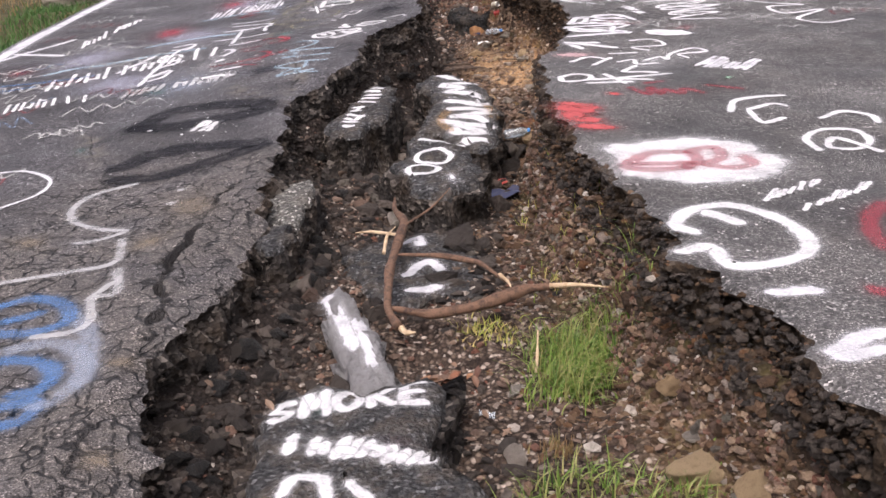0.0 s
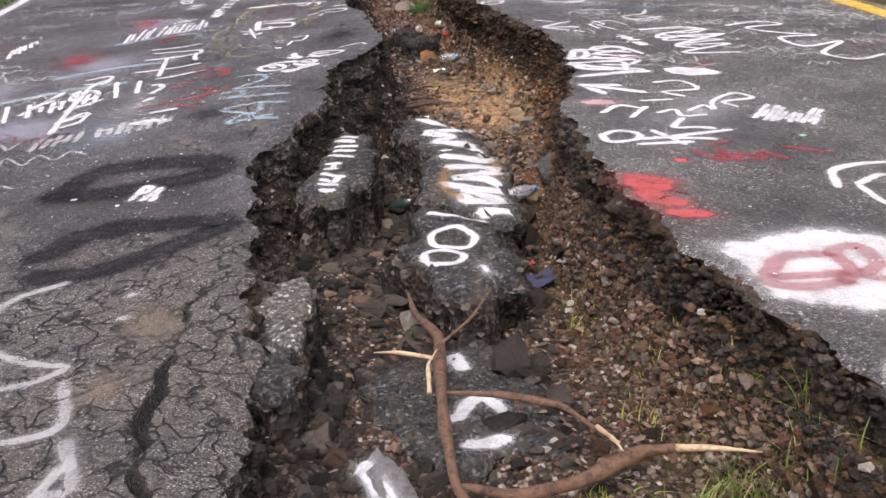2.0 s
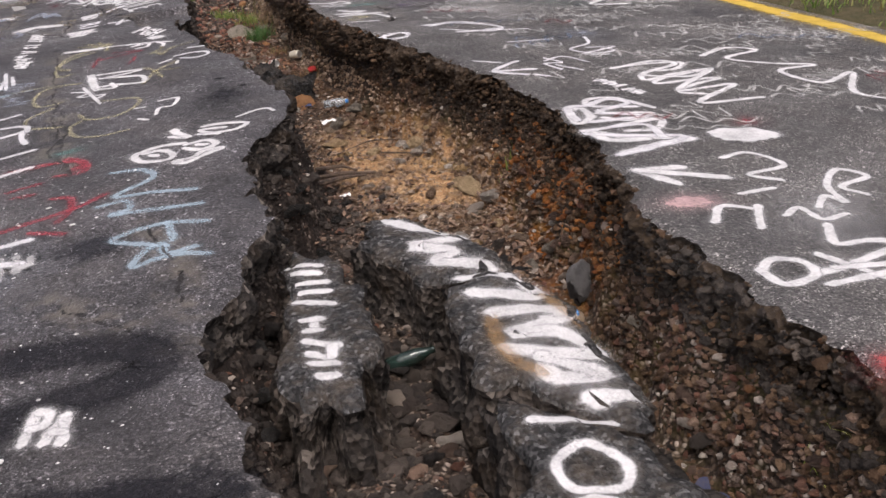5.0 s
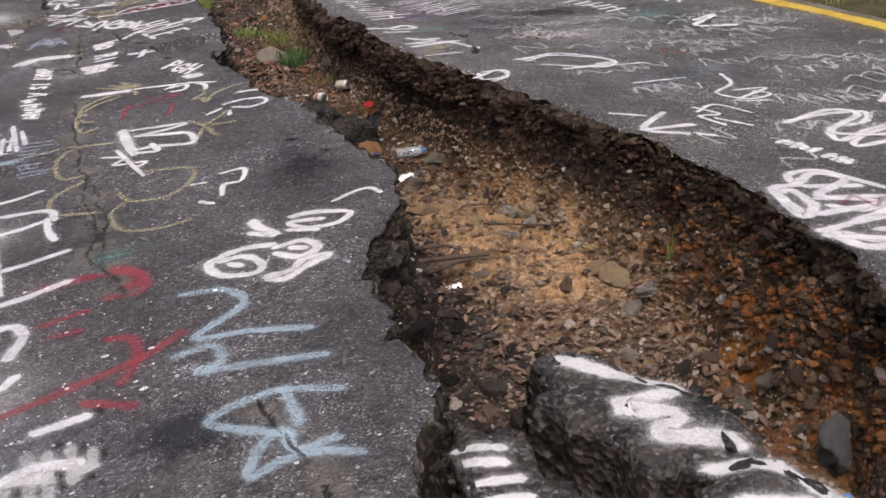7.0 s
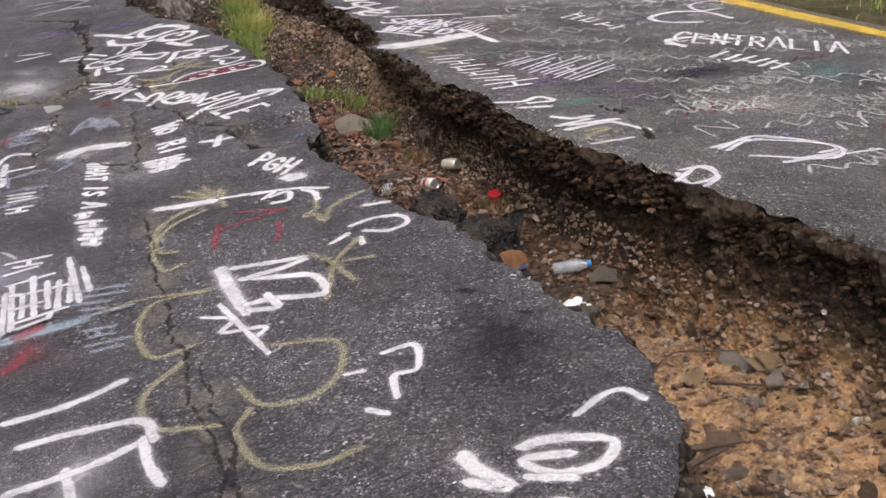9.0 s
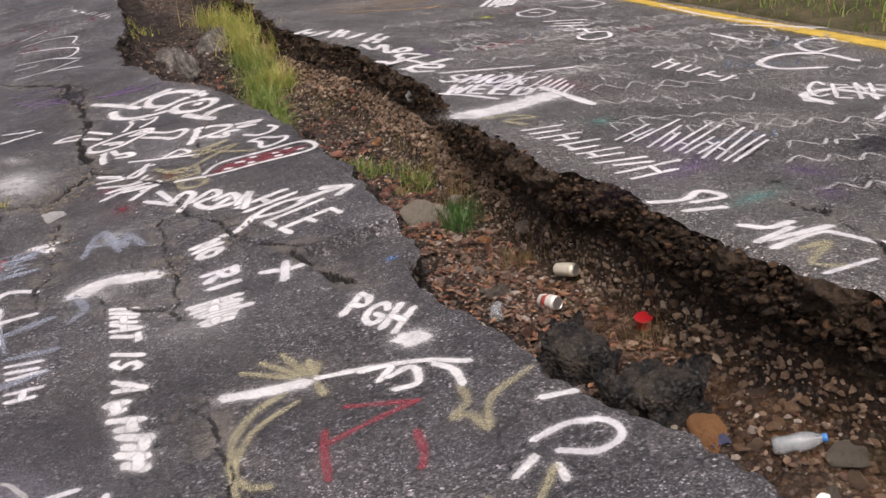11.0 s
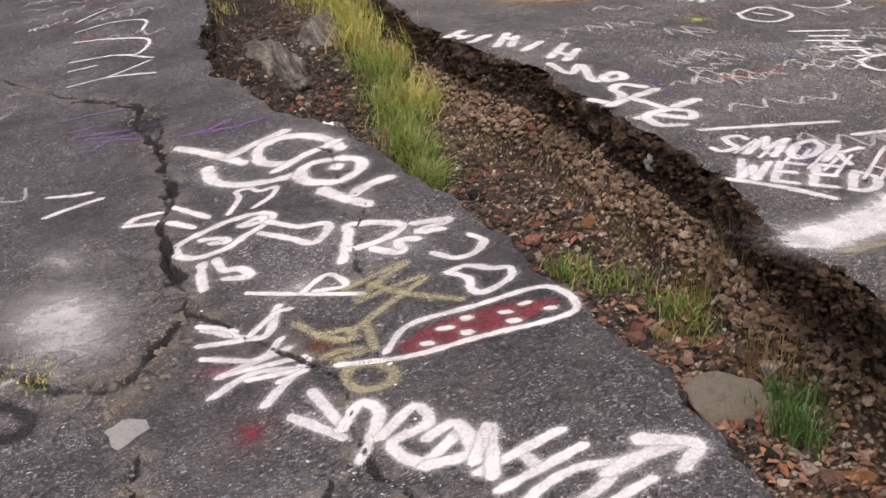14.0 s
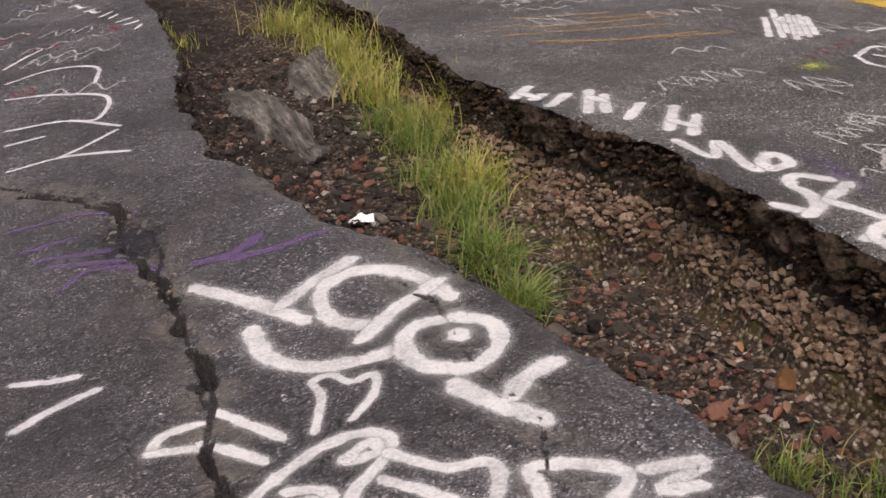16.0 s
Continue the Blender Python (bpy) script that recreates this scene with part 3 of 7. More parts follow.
GLYPHS = {
    "A": [[(0, 0), (0.45, 1)], [(0.45, 1), (0.9, 0)], [(0.2, 0.4), (0.7, 0.4)]],
    "C": [[(0.85, 0.85), (0.45, 1), (0.05, 0.6), (0.1, 0.2), (0.45, 0), (0.85, 0.15)]],
    "D": [[(0.1, 0), (0.1, 1)], [(0.1, 1), (0.7, 0.85), (0.85, 0.45), (0.6, 0.08), (0.1, 0)]],
    "E": [[(0.1, 0), (0.1, 1)], [(0.1, 1), (0.8, 1)], [(0.1, 0.5), (0.65, 0.52)], [(0.1, 0), (0.8, 0)]],
    "G": [[(0.85, 0.8), (0.5, 1), (0.08, 0.65), (0.1, 0.2), (0.5, 0), (0.85, 0.2), (0.85, 0.45)], [(0.85, 0.45), (0.5, 0.45)]],
    "H": [[(0.1, 0), (0.1, 1)], [(0.8, 0), (0.8, 1)], [(0.1, 0.5), (0.8, 0.5)]],
    "I": [[(0.4, 0), (0.4, 1)]],
    "K": [[(0.1, 0), (0.1, 1)], [(0.8, 1), (0.1, 0.45)], [(0.25, 0.55), (0.85, 0)]],
    "L": [[(0.1, 1), (0.1, 0)], [(0.1, 0), (0.75, 0)]],
    "M": [[(0.05, 0), (0.15, 1)], [(0.15, 1), (0.45, 0.35)], [(0.45, 0.35), (0.8, 1)], [(0.8, 1), (0.9, 0)]],
    "N": [[(0.1, 0), (0.1, 1)], [(0.1, 1), (0.8, 0)], [(0.8, 0), (0.8, 1)]],
    "O": [[(0.45, 1), (0.08, 0.7), (0.1, 0.25), (0.45, 0), (0.82, 0.3), (0.8, 0.72), (0.45, 1)]],
    "P": [[(0.1, 0), (0.1, 1)], [(0.1, 1), (0.7, 0.95), (0.75, 0.6), (0.1, 0.45)]],
    "R": [[(0.1, 0), (0.1, 1)], [(0.1, 1), (0.7, 0.95), (0.72, 0.6), (0.1, 0.48)], [(0.35, 0.5), (0.8, 0)]],
    "S": [[(0.8, 0.85), (0.45, 1), (0.12, 0.78), (0.4, 0.52), (0.78, 0.28), (0.45, 0), (0.08, 0.14)]],
    "T": [[(0.45, 0), (0.45, 1)], [(0.0, 1), (0.9, 1)]],
    "U": [[(0.1, 1), (0.1, 0.3), (0.45, 0), (0.8, 0.3), (0.8, 1)]],
    "W": [[(0.02, 1), (0.22, 0)], [(0.22, 0), (0.45, 0.7)], [(0.45, 0.7), (0.7, 0)], [(0.7, 0), (0.92, 1)]],
    "0": [[(0.45, 1), (0.1, 0.7), (0.1, 0.25), (0.45, 0), (0.8, 0.3), (0.8, 0.72), (0.45, 1)]],
    "1": [[(0.4, 0), (0.4, 1)], [(0.4, 1), (0.2, 0.8)]],
}


def placed(points):
    o, e, t = (np.array(p, float) for p in points)
    return o, e - o, t - o


def lettered(points, cells, paint, label, width, surface, kind):
    """A thing with one painted part for each letter or bar. Each cell is a list of lines in the unit box of the whole word."""
    o, u, v = placed(points)
    z = float(surface(np.array([o[0]]), np.array([o[1]]))[0])
    word_thing = tagged(new("graffiti_word"), label, "graffiti", "graffiti on the road")
    word_thing.location = (o[0], o[1], z)
    for lines in cells:
        ob = part(kind, ribbon([[tuple(o + u * a + v * b) for a, b in line] for line in lines], width, surface), paint, word_thing)
        ob.matrix_parent_inverse = Matrix.Translation((-o[0], -o[1], -z))
    return word_thing


def word(text, points, paint, label, width, surface=z_road):
    n, cells = len(text), []
    for i, ch in enumerate(text):
        if ch in GLYPHS:
            k = 0.08 * math.sin(i * 2.3 + len(text))
            cells.append([[((i + x * 0.86) / n, y * (0.95 + k)) for x, y in line] for line in GLYPHS[ch]])
    return lettered(points, cells, paint, label, width, surface, "letter")


def bars(n, points, paint, label, width, surface=z_road):
    """Writing that is not spelled out: a row of plain painted bars of its size."""
    r = random.Random(n * 31 + int(points[0][1] * 100))
    cells = []
    for i in range(n):
        a = (i + 0.2) / n
        h = r.choice((0.6, 0.75, 0.9, 1.0))
        lean = r.uniform(-0.2, 0.3) / n
        wide, kind = r.uniform(0.4, 0.62) / n, r.randint(0, 3)
        low = r.uniform(0, 0.15)
        lines = [[(a, low), (a + lean, h)]]
        if kind >= 1:
            lines.append([(a + wide, low + r.uniform(0, 0.15)), (a + wide + lean, h * r.uniform(0.6, 1.0))])
        if kind >= 2:
            k = r.uniform(0.3, 0.9)
            lines.append([(a + lean * k, h * k), (a + wide + lean * k, h * k * 0.9)])
        cells.append(lines)
    return lettered(points, cells, paint, label, width, surface, "bar")


def line_strip(name, x_of, y0, y1, width, paint, label):
    ys = np.arange(y0, y1, 0.25)
    xs = x_of(ys)
    mesh = ribbon([list(zip(xs, ys))], width, z_road, True)
    return tagged(part(name, mesh, paint), label, "road marking", kind="structure")


PAINT_LINE_Y = paint_material("worn_yellow_line_paint", (0.55, 0.38, 0.06), 1.0)
line_strip("edge_line_west", lambda y: -3.96 + 0 * y, -2, 60, 0.1, PALE, "worn white painted edge line on asphalt")
line_strip("edge_line_east", lambda y: 3.72 + 0 * y, -2, 60, 0.15, PAINT_LINE_Y, "worn yellow painted edge line on asphalt")


# ---------------------------------------------------------------- graffiti on the two road halves
strokes([[(-1.23, 15.94),(-1.09, 15.69),(-0.99, 15.47)], [(-0.73, 15.75),(-0.91, 15.68),(-1.03, 15.61)], [(-0.57, 15.28),(-0.61, 15.52),(-0.74, 15.66),(-0.88, 15.62),(-0.92, 15.43),(-0.84, 15.3)], [(-0.56, 15.41),(-0.74, 15.34),(-0.89, 15.24)], [(-1.15, 15.53),(-1.15, 15.33),(-1.05, 15.19),(-0.92, 15.13),(-0.84, 15.12)], [(-0.62, 15.17),(-0.74, 15.2),(-0.81, 15.11),(-0.8, 14.98),(-0.7, 14.89),(-0.59, 14.94),(-0.55, 15.06),(-0.62, 15.17)], [(-0.66, 15.08),(-0.65, 15.05)], [(-0.51, 14.77),(-0.61, 14.75),(-0.69, 14.7)], [(-0.78, 14.84),(-0.73, 14.7),(-0.66, 14.56)]], WHITE, 'bold white spray-painted letters I GOT on asphalt', .05)
strokes([[(-1.36, 15.16),(-1.3, 15.04),(-1.24, 14.92)], [(-1.43, 15.03),(-1.37, 14.95),(-1.31, 14.85)], [(-1.56, 15.07),(-1.51, 15.13),(-1.41, 15.13)], [(-1.56, 15.07),(-1.44, 15.02)]], WHITE, 'white spray-painted crossbones strokes on cracked asphalt', .03)
strokes([[(-1.4, 14.6),(-1.4, 14.7),(-1.3, 14.77),(-1.15, 14.82),(-1.05, 14.8),(-1.01, 14.74),(-1.05, 14.68),(-1.15, 14.61),(-1.23, 14.55),(-1.34, 14.54),(-1.4, 14.6)], [(-1.3, 14.7),(-1.24, 14.67),(-1.21, 14.61),(-1.27, 14.64)], [(-1.14, 14.73),(-1.06, 14.76),(-1.06, 14.71),(-1.14, 14.72)]], WHITE, 'white spray-painted skull outline on asphalt', .032)
strokes([[(-1.04, 14.69),(-0.95, 14.55),(-0.85, 14.5),(-0.87, 14.42),(-0.94, 14.36),(-1.01, 14.48),(-1.09, 14.6)]], WHITE, 'white spray-painted bone outline on asphalt', .03)
strokes([[(-1.16, 14.89),(-1.09, 15.04),(-1.09, 15.12),(-1.03, 15.12),(-1.0, 15.05),(-0.93, 15.04),(-0.97, 14.95),(-1.06, 14.88)]], WHITE, 'white spray-painted bone outline on asphalt', .022)
strokes([[(-1.33, 14.47),(-1.35, 14.37),(-1.36, 14.24)], [(-1.28, 14.28),(-1.2, 14.24),(-1.21, 14.32),(-1.27, 14.36),(-1.28, 14.47)]], WHITE, 'white spray-painted bone outline on asphalt', .032)
strokes([[(-0.89, 14.12),(-0.81, 14.33),(-0.78, 14.42),(-0.67, 14.35),(-0.62, 14.26),(-0.73, 14.2),(-0.84, 14.21)], [(-0.77, 14.15),(-0.7, 14.05),(-0.67, 14.15),(-0.61, 14.12)], [(-0.58, 14.26),(-0.46, 14.2),(-0.59, 14.18),(-0.51, 14.14)]], WHITE, 'white spray-painted letter doodle on asphalt', .035)
strokes([[(-0.45, 14.03),(-0.43, 13.95),(-0.49, 13.88),(-0.56, 13.88),(-0.61, 13.97)]], WHITE, 'white spray-painted letter C on asphalt', .025)
strokes([[(-0.62, 13.79),(-0.55, 13.8),(-0.49, 13.73),(-0.44, 13.7),(-0.47, 13.63),(-0.57, 13.59),(-0.6, 13.63),(-0.58, 13.71),(-0.62, 13.79)]], PALE, 'pale spray-painted heart outline on asphalt', .025)
patch([(-0.68, 13.42),(-0.43, 13.41),(-0.7, 13.33)], MAROON, 'maroon spray-painted domino fill on asphalt', 1)
strokes([[(-0.95, 13.43),(-0.84, 13.54),(-0.63, 13.53),(-0.4, 13.51),(-0.4, 13.32),(-0.68, 13.35),(-0.9, 13.37),(-1.09, 13.45)], [(-0.84, 13.41),(-0.82, 13.4)], [(-0.72, 13.4),(-0.7, 13.39)], [(-0.77, 13.46),(-0.74, 13.45)], [(-0.69, 13.48),(-0.67, 13.47)], [(-0.58, 13.38),(-0.56, 13.37)], [(-0.58, 13.44),(-0.56, 13.43)], [(-0.51, 13.45),(-0.49, 13.45)], [(-0.46, 13.38),(-0.44, 13.37)]], WHITE, 'white spray-painted domino outline on asphalt', .021)
strokes([[(-0.94, 13.9),(-0.82, 13.94),(-0.7, 13.96),(-0.8, 13.9),(-0.93, 13.79),(-0.82, 13.81),(-0.69, 13.81),(-0.86, 13.7),(-0.98, 13.62)], [(-0.86, 13.88),(-0.78, 13.73),(-0.65, 13.59)], [(-0.95, 13.62),(-0.97, 13.47)], [(-1.14, 13.77),(-1.09, 13.65),(-1.01, 13.63),(-1.02, 13.56),(-1.1, 13.64)], [(-1.12, 13.52),(-1.05, 13.52),(-1.0, 13.48),(-1.09, 13.48)]], YELLOW, 'dull yellow spray-painted scribble on asphalt', .025)
strokes([[(-1.07, 13.41),(-1.0, 13.4),(-0.96, 13.32),(-0.99, 13.27),(-1.06, 13.28),(-1.09, 13.35),(-1.07, 13.41)]], YELLOW, 'dull yellow spray-painted ring on asphalt', .03)
strokes([[(-1.23, 14.11),(-1.07, 13.97),(-0.9, 13.83)], [(-1.07, 13.98),(-0.96, 14.06),(-0.93, 13.93),(-1.03, 13.96)], [(-1.42, 13.97),(-1.33, 13.88),(-1.3, 13.79),(-1.18, 13.89),(-1.13, 13.89)], [(-1.44, 13.83),(-1.31, 13.78)], [(-1.44, 13.74),(-1.29, 13.63),(-1.2, 13.71)], [(-1.4, 13.6),(-1.16, 13.56)], [(-1.34, 13.53),(-1.19, 13.49)], [(-1.26, 13.46),(-1.18, 13.48)]], WHITE, 'thin white spray-painted line on asphalt', .022)
patch([(-1.39, 13.63),(-1.24, 13.58),(-1.39, 13.53)], PINK, 'faded pinkish red spray patch on asphalt', 0.5)
patch([(-1.1, 13.59),(-1.01, 13.58),(-1.11, 13.43)], BROWN, 'brownish red spray patch on asphalt', 0.6)
word('HOLE', [(-0.93, 12.79),(-0.81, 12.23),(-0.66, 12.84)], WHITE, 'white spray-painted word HOLE on asphalt', .026)
strokes([[(-0.67, 12.62),(-0.57, 12.63),(-0.47, 12.62)], [(-0.55, 12.69),(-0.45, 12.6),(-0.52, 12.54)]], WHITE, 'white spray-painted arrow on asphalt', .036)
strokes([[(-1.17, 13.13),(-1.09, 13.22),(-1.06, 13.14),(-1.16, 12.98)], [(-1.09, 13.04),(-0.97, 13.12),(-0.96, 13.03),(-1.07, 13.0),(-1.03, 12.89),(-0.91, 12.95)], [(-1.03, 12.87),(-0.91, 12.86),(-0.9, 12.99),(-0.99, 12.97)], [(-0.92, 12.82),(-0.83, 12.94),(-0.9, 12.75)], [(-1.06, 12.5),(-0.98, 12.52),(-0.89, 12.62)]], WHITE, 'white spray-painted loops on asphalt', .03)
strokes([[(-1.41, 13.94),(-1.25, 13.76),(-1.16, 13.94)], [(-1.45, 13.5),(-1.32, 13.56),(-1.21, 13.51)], [(-1.27, 13.27),(-1.17, 13.1)], [(-1.32, 13.37),(-1.16, 13.54)], [(-1.19, 13.36),(-1.16, 13.15)], [(-1.41, 13.6),(-1.19, 13.64)]], PALE, 'pale spray-painted letters on asphalt', .028)
patch([(-1.38, 13.26),(-1.25, 13.28),(-1.38, 13.09)], MAROON, 'faded maroon spray patch on asphalt', 0.4)
word('NO', [(-1.2, 12.47),(-1.19, 12.29),(-1.09, 12.49)], WHITE, 'white spray-painted word NO on asphalt', .028)
word('RI', [(-1.22, 12.15),(-1.22, 11.92),(-1.1, 12.14)], PALE, 'pale spray-painted letters on asphalt', .03)
bars(4, [(-1.33, 11.89),(-1.31, 11.66),(-1.14, 11.86)], WHITE, 'white over-sprayed writing as bars', .032)
word('WHAT IS A', [(-1.58, 12.13),(-1.66, 11.4),(-1.49, 12.05)], WHITE, 'white spray-painted words on asphalt', .022)
bars(4, [(-1.69, 11.36),(-1.7, 10.93),(-1.59, 11.31)], WHITE, 'white spray-painted writing as bars', .03)
word('PGH', [(-0.89, 11.4),(-0.78, 11.12),(-0.78, 11.51)], WHITE, 'white spray-painted letters PGH on asphalt', .024)
strokes([[(-0.78, 11.08),(-0.74, 11.06)]], WHITE, 'white spray-painted dot on asphalt', .07)
strokes([[(-1.69, 12.37),(-1.56, 12.41),(-1.48, 12.37),(-1.38, 12.32)]], WHITE, 'thick white spray-painted stroke on asphalt', .075)
strokes([[(-1.36, 11.11),(-1.25, 11.06),(-1.13, 11.03)]], WHITE, 'white spray-painted wand on asphalt', .045)
strokes([[(-1.09, 11.03),(-0.96, 10.99),(-0.8, 10.92),(-0.68, 10.81)], [(-0.97, 10.98),(-0.88, 10.95),(-0.94, 10.89)], [(-0.91, 10.89),(-0.83, 10.9),(-0.85, 10.8),(-0.92, 10.81)], [(-0.77, 10.87),(-0.74, 10.8),(-0.75, 10.7)]], WHITE, 'white spray-painted lettering along a wand on asphalt', .022)
strokes([[(-1.1, 11.03),(-1.28, 11.23)], [(-1.1, 11.03),(-1.21, 11.25)], [(-1.1, 11.03),(-1.14, 11.26)], [(-1.1, 11.03),(-1.08, 11.16)], [(-1.1, 11.03),(-1.1, 10.93)], [(-1.1, 11.03),(-1.06, 11.12)]], YELLOW, 'dull yellow spray-painted star on asphalt', .022)
strokes([[(-1.2, 11.01),(-1.3, 10.97),(-1.39, 10.87),(-1.43, 10.72),(-1.41, 10.63),(-1.36, 10.59)]], YELLOW, 'dull yellow spray-painted curve on asphalt', .022)
strokes([[(-0.76, 10.71),(-0.78, 10.61),(-0.85, 10.56),(-0.8, 10.54),(-0.79, 10.45),(-0.72, 10.58),(-0.56, 10.65)]], YELLOW, 'dull yellow spray-painted zigzag on asphalt', .022)
strokes([[(-1.07, 10.82),(-0.97, 10.76),(-0.89, 10.71)], [(-1.17, 10.68),(-1.03, 10.7),(-0.89, 10.71)], [(-1.16, 10.74),(-1.19, 10.65),(-1.22, 10.52)], [(-0.95, 10.57),(-0.97, 10.47),(-1.0, 10.41)]], RED, 'thin red spray-painted lines on asphalt', .016)
strokes([[(-1.83, 12.54), (-1.94, 12.6), (-2.0, 12.52), (-2.04, 12.4), (-2.12, 12.39)], [(-2.13, 12.3), (-1.85, 12.3)], [(-1.98, 12.44), (-2.0, 12.24)], [(-1.99, 12.18), (-2.06, 12.22), (-2.1, 12.17), (-2.07, 12.07), (-2.01, 12.06), (-1.99, 12.18)]], PALE, 'pale spray-painted letters on asphalt', .026)
strokes([[(-1.62, 12.77), (-1.52, 12.99), (-1.47, 12.72)], [(-1.58, 12.86), (-1.44, 12.84)], [(-1.5, 13.02), (-1.44, 12.75), (-1.41, 12.9), (-1.37, 12.7)]], GREYBLUE, 'faded grey-blue letters on asphalt', .026)
strokes([[(-1.02, 11.98), (-0.93, 11.93), (-0.87, 11.92)], [(-0.92, 12.0), (-0.97, 11.84)]], PALE, 'pale faded spray arrow on asphalt', .03)
bars(3, [(-1.98, 13.07),(-1.99, 12.74),(-1.81, 13.07)], GREYBLUE, 'faded grey-blue writing as bars', .016)
strokes([[(-1.81, 13.06),(-1.72, 13.07)], [(-1.78, 13.05),(-1.74, 12.99)]], WHITE, 'white spray-painted dash on asphalt', .045)
strokes([[(-2.16, 12.93),(-2.07, 12.89),(-1.99, 12.88),(-1.94, 13.0)]], RED, 'faded red spray-painted stroke on asphalt', .03)
strokes([[(-2.1, 13.78),(-2.04, 13.83),(-1.95, 13.71),(-1.98, 13.62),(-2.07, 13.66),(-2.1, 13.78)]], DARK, 'dark grey spray-painted ring on asphalt', .04)
patch([(-1.85, 14.3),(-1.5, 14.25),(-1.8, 13.75)], HAZE, 'whitish sprayed haze on asphalt', 0.7)
patch([(-1.82, 14.86),(-1.62, 14.72),(-1.82, 14.6)], HAZE, 'whitish sprayed haze on asphalt', 0.35)
strokes([[(-1.54, 19.72),(-1.41, 19.87),(-1.28, 19.99)], [(-1.56, 19.34),(-1.28, 19.38),(-1.05, 19.17),(-1.11, 18.84)], [(-1.59, 18.99),(-1.34, 18.83),(-1.1, 18.51),(-1.2, 18.16),(-1.34, 18.26)], [(-1.64, 18.39),(-1.34, 18.26),(-1.13, 17.93)], [(-1.66, 18.15),(-1.48, 18.12)], [(-1.69, 17.76),(-1.44, 17.71),(-1.16, 17.51)], [(-1.45, 17.73),(-1.32, 17.78),(-1.15, 17.89)]], PALE, 'white chalk-like letter strokes on asphalt', .02)
bars(5, [(-0.95, 21.28),(-0.63, 19.67),(-0.83, 21.32)], WHITE, 'white spray-painted name as bars', .025)
patch([(-0.78, 20.13),(-0.74, 20.03),(-0.77, 20.24)], RED, 'small red spray-painted heart', 0.8)
strokes([[(-1.75, 16.98),(-1.46, 16.91),(-1.28, 16.76)], [(-1.73, 16.73),(-1.54, 16.71)], [(-1.69, 16.61),(-1.43, 16.48)], [(-1.63, 16.28),(-1.51, 16.36),(-1.29, 16.18)], [(-1.65, 16.51),(-1.4, 16.35)], [(-1.19, 16.11),(-0.99, 16.11),(-0.92, 16.18),(-1.07, 16.05),(-0.73, 16.01)], [(-1.17, 16.12),(-0.9, 16.0)]], PURPLE, 'purple sprayed scribble on asphalt', .024)
strokes([[(-1.87, 15.4),(-1.76, 15.46),(-1.63, 15.49)], [(-1.85, 15.68),(-1.74, 15.63),(-1.67, 15.61)]], PALE, 'pale spray-painted strokes on asphalt', .028)
strokes([[(-1.24, 10.3),(-1.24, 10.07),(-1.23, 9.87)]], WHITE, 'bold white spray-painted crown tag on asphalt', .042)
strokes([[(-1.22, 9.93),(-1.12, 9.91),(-0.97, 9.84),(-0.96, 10.0),(-1.08, 10.08),(-1.19, 10.15)], [(-1.2, 10.27),(-1.07, 10.22),(-0.95, 10.18)], [(-1.16, 10.15),(-1.04, 10.14),(-0.95, 10.16)], [(-1.22, 9.88),(-1.13, 9.84),(-1.14, 9.96)]], WHITE, 'white spray-painted crown outline on asphalt', .028)
strokes([[(-1.18, 10.94),(-1.34, 10.86),(-1.44, 10.67),(-1.43, 10.44),(-1.35, 10.45)], [(-1.31, 10.15),(-1.5, 10.17),(-1.58, 9.98),(-1.56, 9.76),(-1.43, 9.76)], [(-1.48, 9.67),(-1.62, 9.52),(-1.61, 9.33),(-1.44, 9.24)], [(-1.35, 9.27),(-1.41, 9.17),(-1.38, 8.98),(-1.25, 8.9),(-1.13, 8.91)], [(-1.35, 9.4),(-1.31, 9.27),(-1.17, 9.23),(-1.06, 9.33),(-1.03, 9.5),(-1.22, 9.6)]], YELLOW, 'dull yellow spray-painted cloud outline on asphalt', .018)
strokes([[(-0.87, 10.06),(-0.73, 10.2)], [(-0.87, 10.06),(-0.73, 10.01)], [(-0.87, 10.06),(-0.85, 9.87)], [(-0.87, 10.06),(-0.92, 10.19)], [(-0.87, 10.06),(-0.97, 9.79)], [(-1.7, 10.22),(-1.5, 10.22),(-1.32, 10.13)]], YELLOW, 'dull yellow spray-painted star on asphalt', .018)
strokes([[(-1.37, 9.93),(-1.28, 9.85),(-1.33, 9.78),(-1.2, 9.73),(-1.25, 9.67)], [(-1.3, 9.99),(-1.23, 9.55)], [(-1.06, 9.28),(-1.01, 9.27)], [(-0.93, 9.33),(-0.83, 9.32),(-0.87, 9.19),(-0.94, 9.19),(-0.97, 9.08)], [(-1.06, 9.07),(-1.02, 9.02)], [(-0.6, 8.73),(-0.5, 8.77),(-0.44, 8.76),(-0.42, 8.69)]], WHITE, 'white sprayed scribble on asphalt', .018)
strokes([[(-0.9, 8.47),(-1.0, 8.51),(-1.11, 8.48),(-1.14, 8.43),(-1.11, 8.34),(-1.01, 8.29),(-0.97, 8.34),(-1.01, 8.44),(-1.1, 8.46)], [(-1.07, 8.41),(-1.04, 8.38)]], WHITE, 'white spray-painted numerals on asphalt', .03)
strokes([[(-0.9, 8.44),(-0.8, 8.44),(-0.77, 8.35),(-0.84, 8.31),(-0.91, 8.39)], [(-0.85, 8.4),(-0.81, 8.37)], [(-0.98, 8.23),(-0.89, 8.23),(-0.84, 8.28),(-0.75, 8.26),(-0.83, 8.23),(-0.93, 8.18),(-0.98, 8.22)]], WHITE, 'white spray-painted bubble letters on asphalt', .03)
